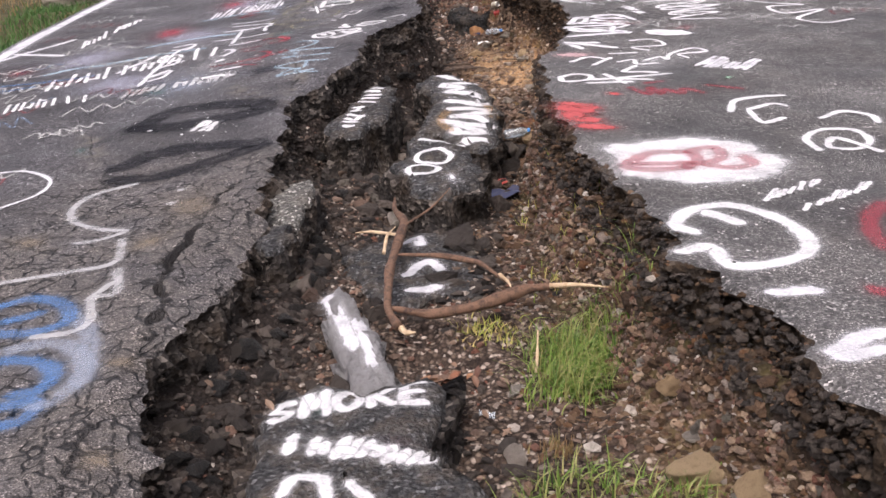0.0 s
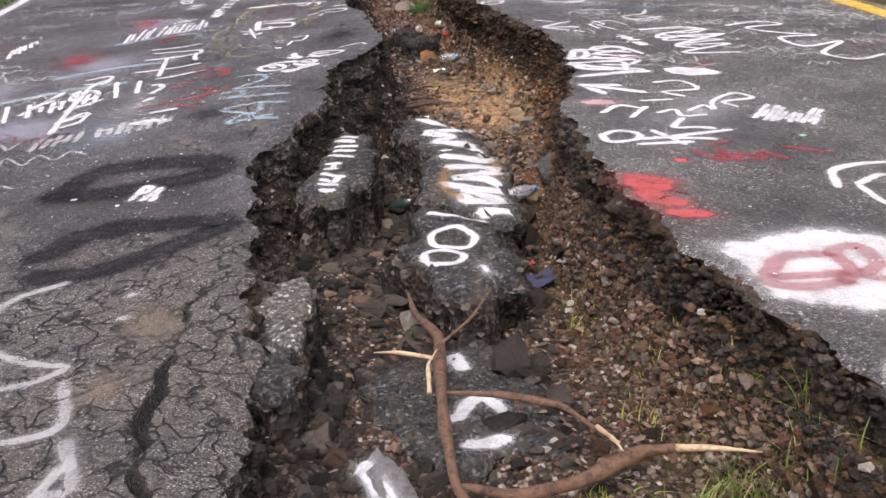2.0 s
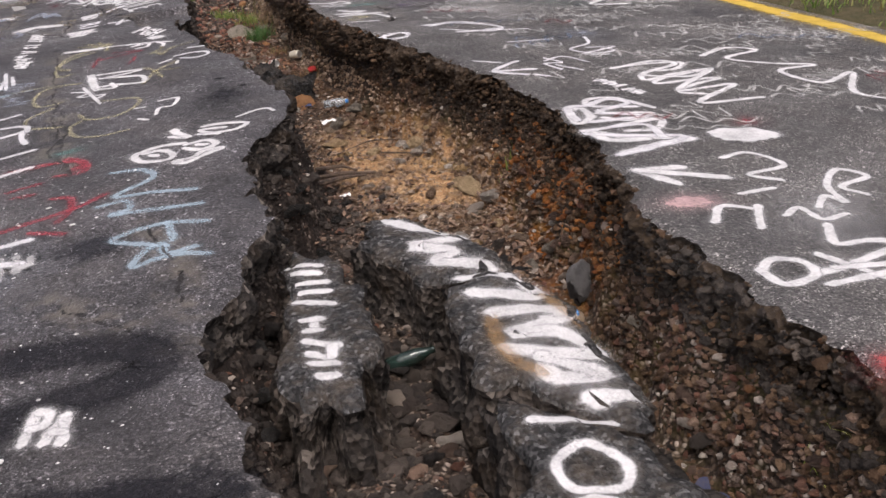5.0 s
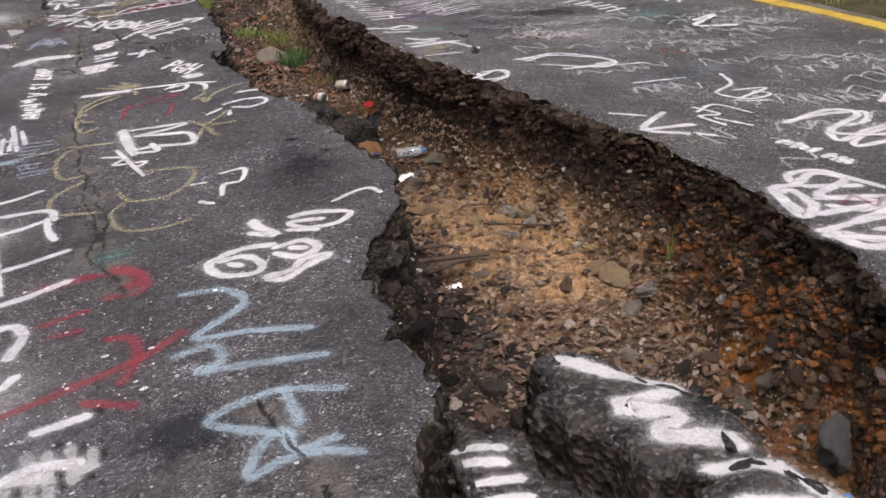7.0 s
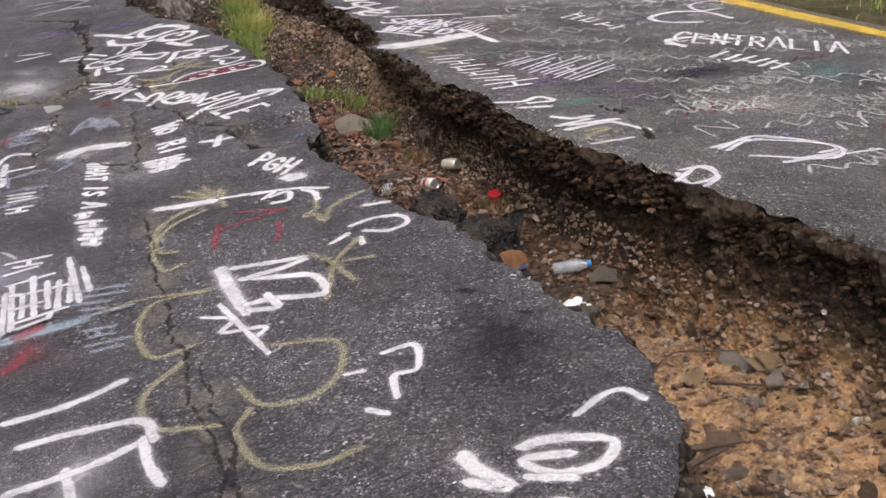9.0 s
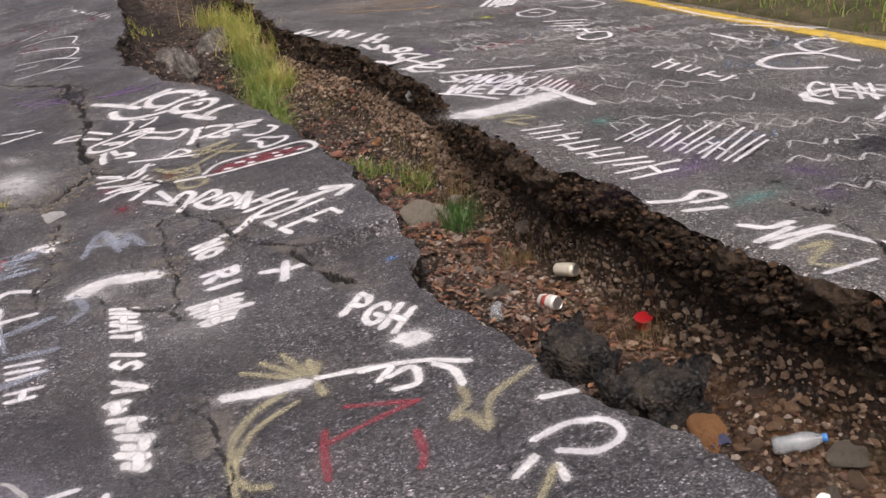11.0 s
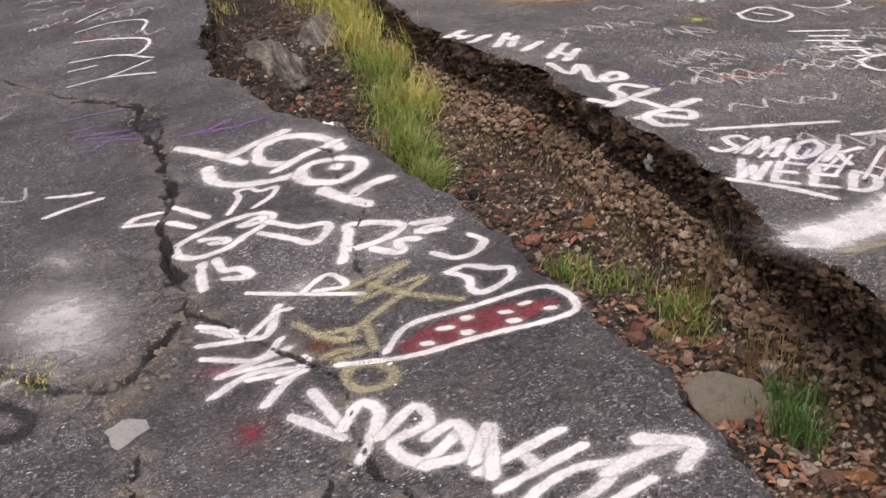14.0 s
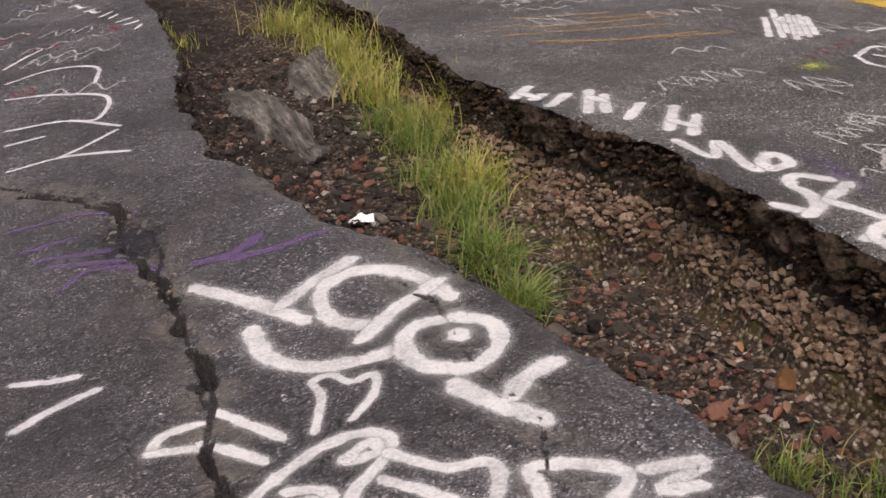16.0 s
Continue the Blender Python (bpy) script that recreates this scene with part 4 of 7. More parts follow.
strokes([[(-0.78, 8.68),(-0.7, 8.67),(-0.58, 8.58),(-0.65, 8.51),(-0.76, 8.54),(-0.8, 8.63),(-0.69, 8.59)], [(-0.82, 8.56),(-0.73, 8.5)]], WHITE, 'white spray-painted bubble letters on asphalt', .028)
strokes([[(-0.92, 8.73),(-0.91, 8.65),(-0.87, 8.55),(-0.95, 8.62)]], WHITE, 'white spray-painted bubble letter on asphalt', .035)
strokes([[(-2.01, 9.59),(-1.85, 9.6),(-1.66, 9.66)], [(-1.97, 9.43),(-1.81, 9.43),(-1.64, 9.39),(-1.62, 9.27)], [(-2.01, 9.21),(-1.83, 9.23),(-1.65, 9.28)], [(-1.65, 9.29),(-1.65, 9.16),(-1.63, 9.05)], [(-2.02, 8.83),(-1.83, 8.87),(-1.59, 8.92)], [(-1.86, 9.25),(-1.85, 8.95),(-1.84, 8.65)]], PALE, 'soft white spray-painted letters NET on asphalt', .027)
patch([(-1.44, 8.75),(-1.24, 8.74),(-1.45, 8.64)], TEAL, 'faded teal spray patch on asphalt', 0.45)
strokes([[(-1.45, 8.64),(-1.4, 8.59),(-1.36, 8.48),(-1.42, 8.47)], [(-1.71, 8.62),(-1.62, 8.62),(-1.53, 8.62)], [(-1.97, 10.18),(-1.89, 10.22)], [(-2.01, 9.94),(-1.95, 10.01)]], RED, 'faded red spray-painted strokes on asphalt', .035)
patch([(-1.93, 10.05),(-1.77, 10.06),(-1.92, 9.84)], RED, 'faded red spray patch on asphalt', 0.35)
bars(5, [(-1.77, 10.49),(-1.76, 9.89),(-1.57, 10.44)], GREYBLUE, 'faded white writing as bars', .018)
bars(6, [(-2.0, 10.94),(-1.99, 10.2),(-1.8, 10.96)], PALE, 'faded white writing as bars', .018)
bars(3, [(-1.98, 11.9),(-2.0, 11.55),(-1.84, 11.9)], PALE, 'faded white writing as bars', .02)
word('PA', [(-1.67, 6.3),(-1.54, 6.25),(-1.62, 6.44)], WHITE, 'small white spray-painted letters on asphalt', .03)
strokes([[(-1.26, 8.28),(-1.13, 8.23),(-1.09, 8.09),(-1.27, 7.97),(-1.11, 7.91),(-0.94, 7.82)], [(-1.34, 7.89),(-1.23, 7.89),(-1.22, 7.79),(-1.3, 7.77),(-1.17, 7.73),(-0.94, 7.65)], [(-0.95, 7.46),(-1.13, 7.55),(-1.31, 7.51),(-1.24, 7.42),(-1.12, 7.33)], [(-0.98, 7.17),(-1.08, 7.23),(-1.17, 7.24),(-1.26, 7.22),(-1.22, 7.31),(-1.14, 7.37),(-1.13, 7.27),(-1.02, 7.26)], [(-1.09, 7.55),(-1.09, 7.37)]], LIGHTBLUE, 'light blue spray-painted zigzag on asphalt', .028)
strokes([[(-1.8, 7.51),(-1.74, 7.54),(-1.67, 7.51)], [(-1.85, 7.52),(-1.75, 7.5)]], WHITE, 'white sprayed streaks on asphalt', .04)
strokes([[(-2.06, 6.46),(-1.88, 6.73),(-1.61, 6.76),(-1.3, 6.66),(-1.26, 6.5),(-1.52, 6.46),(-1.82, 6.42),(-2.06, 6.46)]], BLACK, 'black spray-painted ring on asphalt', .13)
strokes([[(-1.96, 5.74),(-1.78, 5.95),(-1.49, 5.94),(-1.17, 5.84),(-1.31, 5.7),(-1.52, 5.58),(-1.75, 5.5),(-1.92, 5.52)]], BLACK, 'black spray-painted ring on asphalt', .14)
strokes([[(-1.79, 5.44),(-1.97, 5.32),(-2.02, 5.09),(-1.93, 4.86),(-1.73, 4.7),(-1.62, 4.64),(-1.71, 4.56),(-1.82, 4.54)], [(-1.6, 4.52),(-1.55, 4.23),(-1.76, 4.18),(-2.01, 4.12)], [(-1.51, 4.13),(-1.44, 3.88),(-1.53, 3.85),(-1.47, 3.63),(-1.53, 3.55),(-1.67, 3.56)], [(-1.54, 3.85),(-1.49, 4.0)], [(-1.49, 4.98),(-1.48, 4.99)], [(-1.49, 5.2),(-1.48, 5.2)]], HAZE, 'soft white spray-painted swirl on asphalt', .034)
strokes([[(-2.7, 5.86),(-2.53, 5.84),(-2.33, 5.64),(-2.31, 5.41),(-2.45, 5.22)]], PALE, 'thin white spray-painted ring on asphalt', .02)
strokes([[(-1.92, 3.87),(-1.8, 3.93),(-1.64, 3.83),(-1.57, 3.66),(-1.68, 3.6),(-1.82, 3.62)], [(-1.73, 3.39),(-1.59, 3.35),(-1.47, 3.23),(-1.48, 3.11),(-1.57, 3.1)], [(-1.58, 3.03),(-1.46, 3.02),(-1.46, 2.91),(-1.53, 2.89)], [(-1.84, 3.73),(-1.72, 3.78)]], BLUE, 'blue spray-painted scribble on asphalt', .05)
strokes([[(-1.72, 3.48),(-1.52, 3.46),(-1.36, 3.24),(-1.38, 3.04),(-1.45, 2.99)], [(-1.56, 3.71),(-1.42, 3.47),(-1.34, 3.11)]], GREYBLUE, 'dark grey-blue sprayed scribble on asphalt', .06)
strokes([[(-2.33, 8.72),(-2.18, 8.78),(-2.19, 8.59),(-2.32, 8.6)], [(-2.35, 8.38),(-2.21, 8.39),(-2.2, 8.18),(-2.33, 8.19),(-2.35, 8.38)], [(-2.3, 8.01),(-2.18, 8.04)], [(-2.3, 7.68),(-2.17, 7.85),(-2.17, 7.67),(-2.26, 7.58)]], WHITE, 'white spray-painted numerals on asphalt', .025)
bars(9, [(-2.63, 11.51),(-1.95, 11.9),(-2.66, 12.0)], GREYBLUE, 'faded white writing as bars', .013)
bars(8, [(-2.32, 10.03),(-1.68, 10.4),(-2.32, 10.51)], PALE, 'faded white writing as bars', .02)
bars(6, [(-2.81, 13.4),(-2.4, 14.04),(-2.86, 14.2)], WHITE, 'white spray-painted writing as bars', .025)
bars(10, [(-3.03, 7.54),(-1.82, 8.25),(-3.11, 7.97)], WHITE, 'white spray-painted writing as bars', .026)
bars(7, [(-2.37, 7.19),(-1.58, 7.44),(-2.39, 7.42)], HAZE, 'soft white spray-painted writing as bars', .03)
bars(6, [(-3.15, 7.06),(-2.53, 7.2),(-3.22, 7.33)], WHITE, 'white spray-painted writing as bars', .02)
bars(6, [(-3.24, 9.06),(-3.05, 10.37),(-3.33, 9.49)], WHITE, 'white spray-painted writing as bars', .025)
strokes([[(-3.9, 8.96),(-3.72, 9.28),(-3.48, 9.64)], [(-3.84, 9.2),(-3.32, 8.86)]], PALE, 'pinkish white sprayed strokes on asphalt', .05)
strokes([[(-3.45, 7.83),(-3.16, 7.85),(-2.75, 7.92)], [(-3.38, 7.66),(-3.16, 7.74)]], BLUE, 'thin blue sprayed line on asphalt', .02)
patch([(-2.55, 9.46),(-2.38, 9.8),(-2.41, 9.07)], RED, 'faded red spray patch on asphalt', 0.6)
patch([(-2.23, 10.78),(-2.08, 11.14),(-2.15, 10.43)], RED, 'faded red spray patch on asphalt', 0.6)
patch([(-3.47, 8.3),(-3.3, 8.38),(-3.35, 8.02)], RED, 'faded red spray patch on asphalt', 0.5)
patch([(-2.32, 6.14),(-2.25, 6.18),(-2.26, 6.01)], TEAL, 'faded teal spray patch on asphalt', 0.3)
patch([(0.96, 4.37),(1.34, 4.35),(1.03, 4.72)], WHITE, 'solid white spray-painted oval on asphalt', 1)
strokes([[(0.96, 4.49),(0.8, 4.47),(0.66, 4.26),(0.75, 4.21),(0.91, 4.25)], [(0.71, 4.29),(0.94, 4.32)], [(0.91, 4.25),(0.98, 4.36),(0.99, 4.51),(1.1, 4.56),(1.09, 4.4),(1.0, 4.3),(1.11, 4.25),(1.2, 4.31),(1.19, 4.42)]], RED, 'red spray-painted letters on a white oval', .05)
strokes([[(0.69, 3.29),(0.8, 3.33),(0.82, 3.18),(0.97, 3.19),(1.11, 3.29),(1.14, 3.45),(1.09, 3.62),(0.96, 3.75),(0.8, 3.69),(0.72, 3.54),(0.77, 3.47)], [(0.86, 3.67),(0.95, 3.56)]], WHITE, 'white spray-painted loop on asphalt', .05)
strokes([[(1.33, 5.19),(1.4, 5.39),(1.55, 5.47),(1.68, 5.49)], [(1.43, 5.22),(1.57, 5.32),(1.63, 5.28)], [(1.42, 5.19),(1.43, 4.98),(1.55, 5.05)], [(1.73, 5.03),(1.87, 5.14),(1.97, 5.05),(1.96, 4.91)], [(1.54, 4.48),(1.54, 4.67),(1.65, 4.82),(1.8, 4.8),(1.81, 4.62),(1.71, 4.49),(1.6, 4.53),(1.68, 4.68),(1.79, 4.44)]], WHITE, 'white spray-painted curls on asphalt', .03)
bars(5, [(1.1, 3.79),(1.37, 3.98),(1.17, 3.93)], WHITE, 'small white writing as bars', .018)
bars(5, [(1.21, 3.67),(1.52, 3.9),(1.28, 3.8)], WHITE, 'small white writing as bars', .018)
strokes([[(1.54, 3.75),(1.43, 3.6),(1.38, 3.44),(1.37, 3.31)], [(1.21, 2.98),(1.24, 2.95)]], RED, 'red spray-painted arc on asphalt', .05)
strokes([[(0.95, 2.57),(1.06, 2.66),(1.14, 2.69)], [(0.96, 2.54),(1.1, 2.59)], [(0.9, 2.96),(1.03, 2.98)]], PALE, 'pale spray-painted strokes on asphalt', .05)
strokes([[(0.56, 5.97),(0.65, 6.04),(0.73, 5.99),(0.7, 5.89),(0.57, 5.86),(0.56, 5.97)], [(0.71, 5.9),(0.88, 5.93),(1.19, 6.03)], [(0.82, 6.03),(0.9, 5.81)], [(0.7, 5.82),(0.94, 5.84)], [(1.03, 6.25),(0.94, 6.09),(1.05, 6.08),(1.12, 6.06)], [(0.8, 5.92),(1.06, 5.88)]], WHITE, 'white spray-painted ring and crosses on asphalt', .03)
strokes([[(0.91, 5.7),(0.98, 5.55),(1.02, 5.71),(1.05, 5.55),(1.09, 5.66),(1.16, 5.56),(1.2, 5.67),(1.28, 5.57)], [(1.34, 5.74),(1.5, 5.65)], [(1.01, 5.79),(1.11, 5.84)]], RED, 'red spray-painted zigzag on asphalt', .03)
patch([(0.8, 5.57),(0.85, 5.55),(0.82, 5.62)], REDBRIGHT, 'bright red spray-painted dot on asphalt', 0.9)
strokes([[(0.53, 5.34),(0.64, 5.3)], [(0.51, 5.28),(0.56, 5.2),(0.61, 5.22)], [(0.53, 5.15),(0.55, 5.05),(0.61, 5.04)], [(0.58, 4.9),(0.66, 4.9)]], REDBRIGHT, 'bright red spray-painted letters on asphalt', .09)
strokes([[(1.0, 6.81),(0.85, 6.91),(0.71, 7.0)], [(0.71, 7.0),(0.78, 6.81)], [(0.71, 7.0),(0.9, 6.99)]], WHITE, 'white spray-painted arrow on asphalt', .045)
patch([(0.71, 6.61),(0.9, 6.59),(0.75, 6.73)], PINKWHITE, 'pinkish white sprayed patch on asphalt', 0.8)
strokes([[(0.67, 6.39),(0.79, 6.53),(0.9, 6.46)], [(0.92, 6.5),(0.79, 6.29)], [(1.13, 7.04),(1.28, 7.07),(1.32, 6.88),(1.11, 6.82),(1.19, 6.72)], [(0.94, 6.63),(1.1, 6.65)], [(0.95, 6.37),(1.05, 6.43),(1.05, 6.3),(1.17, 6.32)], [(1.12, 6.41),(1.23, 6.51),(1.25, 6.42),(1.31, 6.6),(1.48, 6.76),(1.54, 6.65),(1.36, 6.58),(1.39, 6.47)]], WHITE, 'white spray-painted scribbles on asphalt', .025)
bars(6, [(1.37, 6.22),(1.66, 6.06),(1.57, 6.53)], PALE, 'white spray-painted writing as bars', .025)
patch([(1.59, 7.52),(1.76, 7.53),(1.67, 7.68)], RED, 'faded red spray patch on asphalt', 0.5)
patch([(1.43, 7.33),(1.59, 7.29),(1.47, 7.44)], WHITE, 'solid white spray-painted patch on asphalt', 1)
strokes([[(2.23, 8.91),(2.53, 9.11),(2.68, 9.0),(2.35, 8.82),(2.5, 8.62),(2.72, 8.49),(2.44, 8.43),(2.47, 8.1),(2.8, 8.26),(2.49, 7.86),(2.62, 7.64),(2.87, 7.8)]], WHITE, 'white spray-painted loops on asphalt', .03)
strokes([[(1.54, 8.75),(1.87, 8.87),(1.95, 8.76),(1.63, 8.56),(1.86, 8.45),(2.07, 8.57),(1.62, 8.17),(1.99, 8.22),(1.58, 7.91),(1.95, 7.91)]], WHITE, 'white spray-painted loops on asphalt', .03)
strokes([[(0.83, 7.77),(0.89, 8.0),(1.01, 8.02),(1.16, 8.11),(1.22, 8.0),(1.0, 7.88),(1.17, 7.75),(0.88, 7.72)], [(0.76, 7.55),(0.92, 7.46),(1.15, 7.37),(0.92, 7.26),(0.74, 7.21)], [(0.77, 7.59),(1.08, 7.61),(1.06, 7.39)]], PALE, 'white spray-painted outlined letters on asphalt', .035)
patch([(1.5, 5.92),(1.55, 5.91),(1.54, 5.98)], GREEN, 'pale green spray dot on asphalt', 0.5)
strokes([[(1.56, 8.77),(1.8, 8.82),(2.01, 8.79),(1.89, 8.65),(1.67, 8.61),(1.58, 8.44),(1.85, 8.55),(2.1, 8.6),(1.72, 8.47),(1.59, 8.35),(1.84, 8.38),(2.0, 8.38),(1.73, 8.25),(1.61, 8.14),(1.72, 8.06)]], WHITE, 'white spray-painted scribble on asphalt', .03)
bars(5, [(1.3, 8.52),(1.38, 8.13),(1.39, 8.58)], WHITE, 'small white spray-painted writing as bars', .03)
strokes([[(1.3, 7.89),(1.21, 8.13),(1.06, 8.13),(1.03, 8.0),(1.23, 7.93)], [(0.89, 7.97),(0.95, 7.97),(0.92, 7.81),(0.81, 7.73),(0.86, 7.92)], [(0.98, 7.86),(1.23, 7.79),(1.07, 7.7),(0.97, 7.78)], [(0.96, 7.63),(1.21, 7.68),(1.11, 7.53),(0.96, 7.53)]], WHITE, 'white spray-painted outlined letters on asphalt', .035)
strokes([[(1.17, 7.34),(0.93, 7.43),(0.79, 7.57)], [(0.79, 7.57),(0.82, 7.42),(0.97, 7.39)], [(1.16, 7.33),(0.94, 7.28),(0.79, 7.23)]], WHITE, 'white spray-painted arrow on asphalt', .05)
strokes([[(1.09, 9.07),(0.87, 8.87),(1.01, 8.75)], [(0.86, 8.86),(1.11, 8.86)], [(1.06, 8.73),(1.11, 8.69)]], PALE, 'pale spray-painted arrow on asphalt', .03)
strokes([[(0.98, 10.3),(1.19, 10.39),(1.45, 10.17),(1.3, 10.02),(1.02, 10.19)], [(1.85, 9.7),(1.76, 9.48),(1.56, 9.32),(1.64, 9.17),(1.81, 9.22),(1.77, 9.31)], [(1.25, 9.03),(1.41, 9.12),(1.49, 8.95)], [(1.27, 8.91),(1.36, 8.76)]], PALE, 'faint white chalk loop on asphalt', .018)
strokes([[(0.95, 10.37),(1.16, 10.42),(1.36, 10.35),(1.44, 10.15),(1.32, 10.11)], [(0.65, 10.15),(0.77, 10.15),(0.72, 10.01),(0.58, 9.98),(0.61, 10.12)], [(0.52, 10.66),(0.74, 10.68)], [(1.09, 10.05),(1.6, 10.06)], [(1.27, 9.63),(1.61, 9.68)]], PALE, 'faint white chalk loop on asphalt', .02)
strokes([[(0.51, 13.44),(0.8, 13.5),(1.17, 13.64)]], WHITE, 'broad white spray-painted band on asphalt', .14)
strokes([[(1.2, 13.84),(1.23, 13.31)]], WHITE, 'white spray-painted stroke on asphalt', .05)
bars(6, [(0.57, 13.01),(0.55, 11.85),(0.93, 13.02)], WHITE, 'white spray-painted team name as bars', .022)
strokes([[(0.56, 13.32),(0.71, 13.32),(0.81, 13.21),(0.65, 13.21),(0.69, 13.08)]], YELLOW, 'yellow spray-painted curl on asphalt', .03)
strokes([[(0.46, 11.57),(0.59, 11.53),(0.71, 11.59),(0.74, 11.48),(0.6, 11.48)], [(0.51, 11.41),(0.66, 11.37)], [(0.58, 11.17),(0.65, 11.1),(0.76, 11.11)], [(0.52, 11.0),(0.72, 11.06)], [(0.53, 10.93),(0.77, 10.98),(0.83, 10.9),(0.88, 10.77)], [(0.57, 11.0),(0.85, 11.01)]], WHITE, 'white spray-painted lines on asphalt', .03)
strokes([[(0.61, 10.88),(0.73, 10.88),(0.55, 10.76),(0.62, 10.67)]], YELLOW, 'yellowish white spray-painted curl on asphalt', .03)
patch([(0.84, 11.41),(1.11, 11.42),(0.7, 11.29)], TEAL, 'teal and white sprayed patch on asphalt', 0.6)
patch([(1.06, 12.29),(1.14, 11.81),(1.4, 12.59)], PURPLE, 'faded purple spray patch on asphalt', 0.35)
patch([(1.13, 11.32),(1.24, 11.16),(1.31, 11.48)], PURPLE, 'faded purple spray patch on asphalt', 0.3)
patch([(1.05, 12.93),(1.17, 12.85),(1.14, 13.08)], TEAL, 'teal sprayed patch on asphalt', 0.5)
word('SMOK', [(0.74, 14.38),(1.17, 13.97),(0.95, 14.55)], PALE, 'white spray-painted word SMOK on purple paint', .028)
word('WEED', [(0.65, 14.06),(1.05, 13.68),(0.81, 14.24)], PALE, 'white spray-painted word WEED on purple paint', .03)
patch([(1.04, 14.13),(1.08, 13.77),(1.27, 14.31)], PURPLE, 'faded purple spray patch on asphalt', 0.35)
strokes([[(0.87, 14.63),(1.2, 14.56),(1.47, 14.49)], [(0.62, 14.05),(0.74, 13.9),(0.84, 13.72)], [(1.41, 14.3),(1.69, 14.28)]], PALE, 'pale spray-painted lines on asphalt', .03)
bars(5, [(0.5, 16.89),(0.93, 15.98),(0.76, 17.22)], WHITE, 'white spray-painted name as bars', .044)
strokes([[(0.8, 16.0), (0.81, 15.77), (0.95, 15.92), (0.85, 15.57), (1.02, 15.71)], [(0.92, 15.57), (0.94, 15.65), (1.05, 15.69), (1.02, 15.58), (0.91, 15.55)], [(1.02, 15.36), (0.94, 15.46), (0.85, 15.38), (0.84, 15.27), (0.74, 15.14), (0.66, 15.25)], [(1.05, 15.3), (0.69, 15.12)], [(1.12, 15.05), (0.71, 14.88)], [(0.85, 15.2), (0.91, 14.96)], [(0.8, 14.92), (0.92, 14.8), (0.98, 14.88), (0.9, 14.95), (0.76, 14.9), (0.74, 14.76), (0.84, 14.72)]], WHITE, 'white spray-painted letters WosHe on asphalt', .044)
patch([(1.11, 15.42),(1.0, 14.8),(1.3, 15.61)], PURPLE, 'faded purple spray patch on asphalt', 0.3)
bars(3, [(2.42, 16.17),(2.31, 15.42),(2.77, 16.05)], WHITE, 'white spray-painted name as bars', .025)
strokes([[(2.32, 15.35),(2.46, 15.4),(2.58, 15.37),(2.49, 15.17),(2.3, 15.13),(2.27, 15.24),(2.32, 15.35)]], WHITE, 'white spray-painted heart outline on asphalt', .025)
strokes([[(2.5, 16.72),(2.76, 16.83),(2.77, 16.53),(2.54, 16.39),(2.44, 16.54),(2.5, 16.72)], [(2.6, 16.69),(2.65, 16.57)]], PALE, 'pale spray-painted ring on asphalt', .025)
strokes([[(3.01, 17.14),(3.34, 17.12),(3.4, 16.74),(3.09, 16.61),(2.98, 16.8)]], PALE, 'pale spray-painted outlined hat shape', .02)
patch([(2.17, 16.68),(2.3, 16.64),(2.25, 16.8)], GREENYELLOW, 'yellow-green spray mark on asphalt', 0.6)
strokes([[(1.13, 18.07),(1.53, 18.0),(2.09, 17.86)], [(1.21, 17.86),(1.69, 17.64),(2.12, 17.61)], [(1.79, 18.24),(2.41, 18.08)], [(1.1, 18.35), (1.6, 18.15), (2.2, 18.05)], [(1.3, 17.78), (1.8, 17.62), (2.3, 17.5)], [(1.4, 18.5), (2.0, 18.35)]], ORANGE, 'orange and pale sprayed lines on asphalt', .034)
bars(4, [(2.39, 17.28),(2.61, 17.08),(2.94, 18.02)], WHITE, 'white spray-painted block mark as bars', .035)
word('CENTRALIA', [(2.3, 12.77),(3.02, 11.85),(2.56, 13.1)], WHITE, 'white spray-painted place name CENTRALIA on asphalt', .022)
strokes([[(2.59, 12.55),(2.52, 12.84),(2.29, 12.81),(2.25, 12.55)], [(2.69, 11.19),(2.92, 11.31),(2.59, 11.03),(2.84, 10.95)]], WHITE, 'white spray-painted arc on asphalt', .04)
bars(3, [(2.13, 12.16),(2.28, 11.62),(2.36, 12.3)], WHITE, 'white spray-painted writing as bars', .025)
bars(4, [(2.09, 14.04),(2.19, 13.23),(2.37, 14.22)], WHITE, 'white spray-painted name as bars', .022)
strokes([[(3.71, 16.29),(3.66, 15.48),(3.82, 14.47)], [(3.5, 14.99),(3.92, 14.46)], [(3.13, 14.78),(3.13, 14.32)]], PALE, 'thin white spray-painted lines on asphalt', .03)
strokes([[(3.61, 13.9),(3.58, 14.14),(3.29, 14.04),(3.21, 13.78),(3.42, 13.8)]], PALE, 'pale spray-painted letter S on asphalt', .03)
strokes([[(3.22, 13.39),(3.2, 13.72),(2.97, 13.83),(2.71, 13.71),(2.7, 13.5),(2.93, 13.36)], [(2.72, 12.64),(2.62, 12.83),(2.38, 12.83),(2.22, 12.7),(2.29, 12.6)]], WHITE, 'white spray-painted arc on asphalt', .04)
bars(8, [(0.76, 14.28),(1.21, 13.58),(1.13, 14.57)], PALE, 'faint white writing as bars', .014)
bars(7, [(0.86, 12.52),(1.02, 11.77),(1.42, 12.91)], PALE, 'faint white writing as bars', .014)
patch([(-0.59, 9.21),(-0.33, 8.91),(-0.41, 9.67)], DARK, 'dark smooth tar patch on asphalt', 0.5)
patch([(-1.52, 12.36),(-1.34, 12.39),(-1.51, 12.15)], HAZE, 'whitish overspray on asphalt', .35)
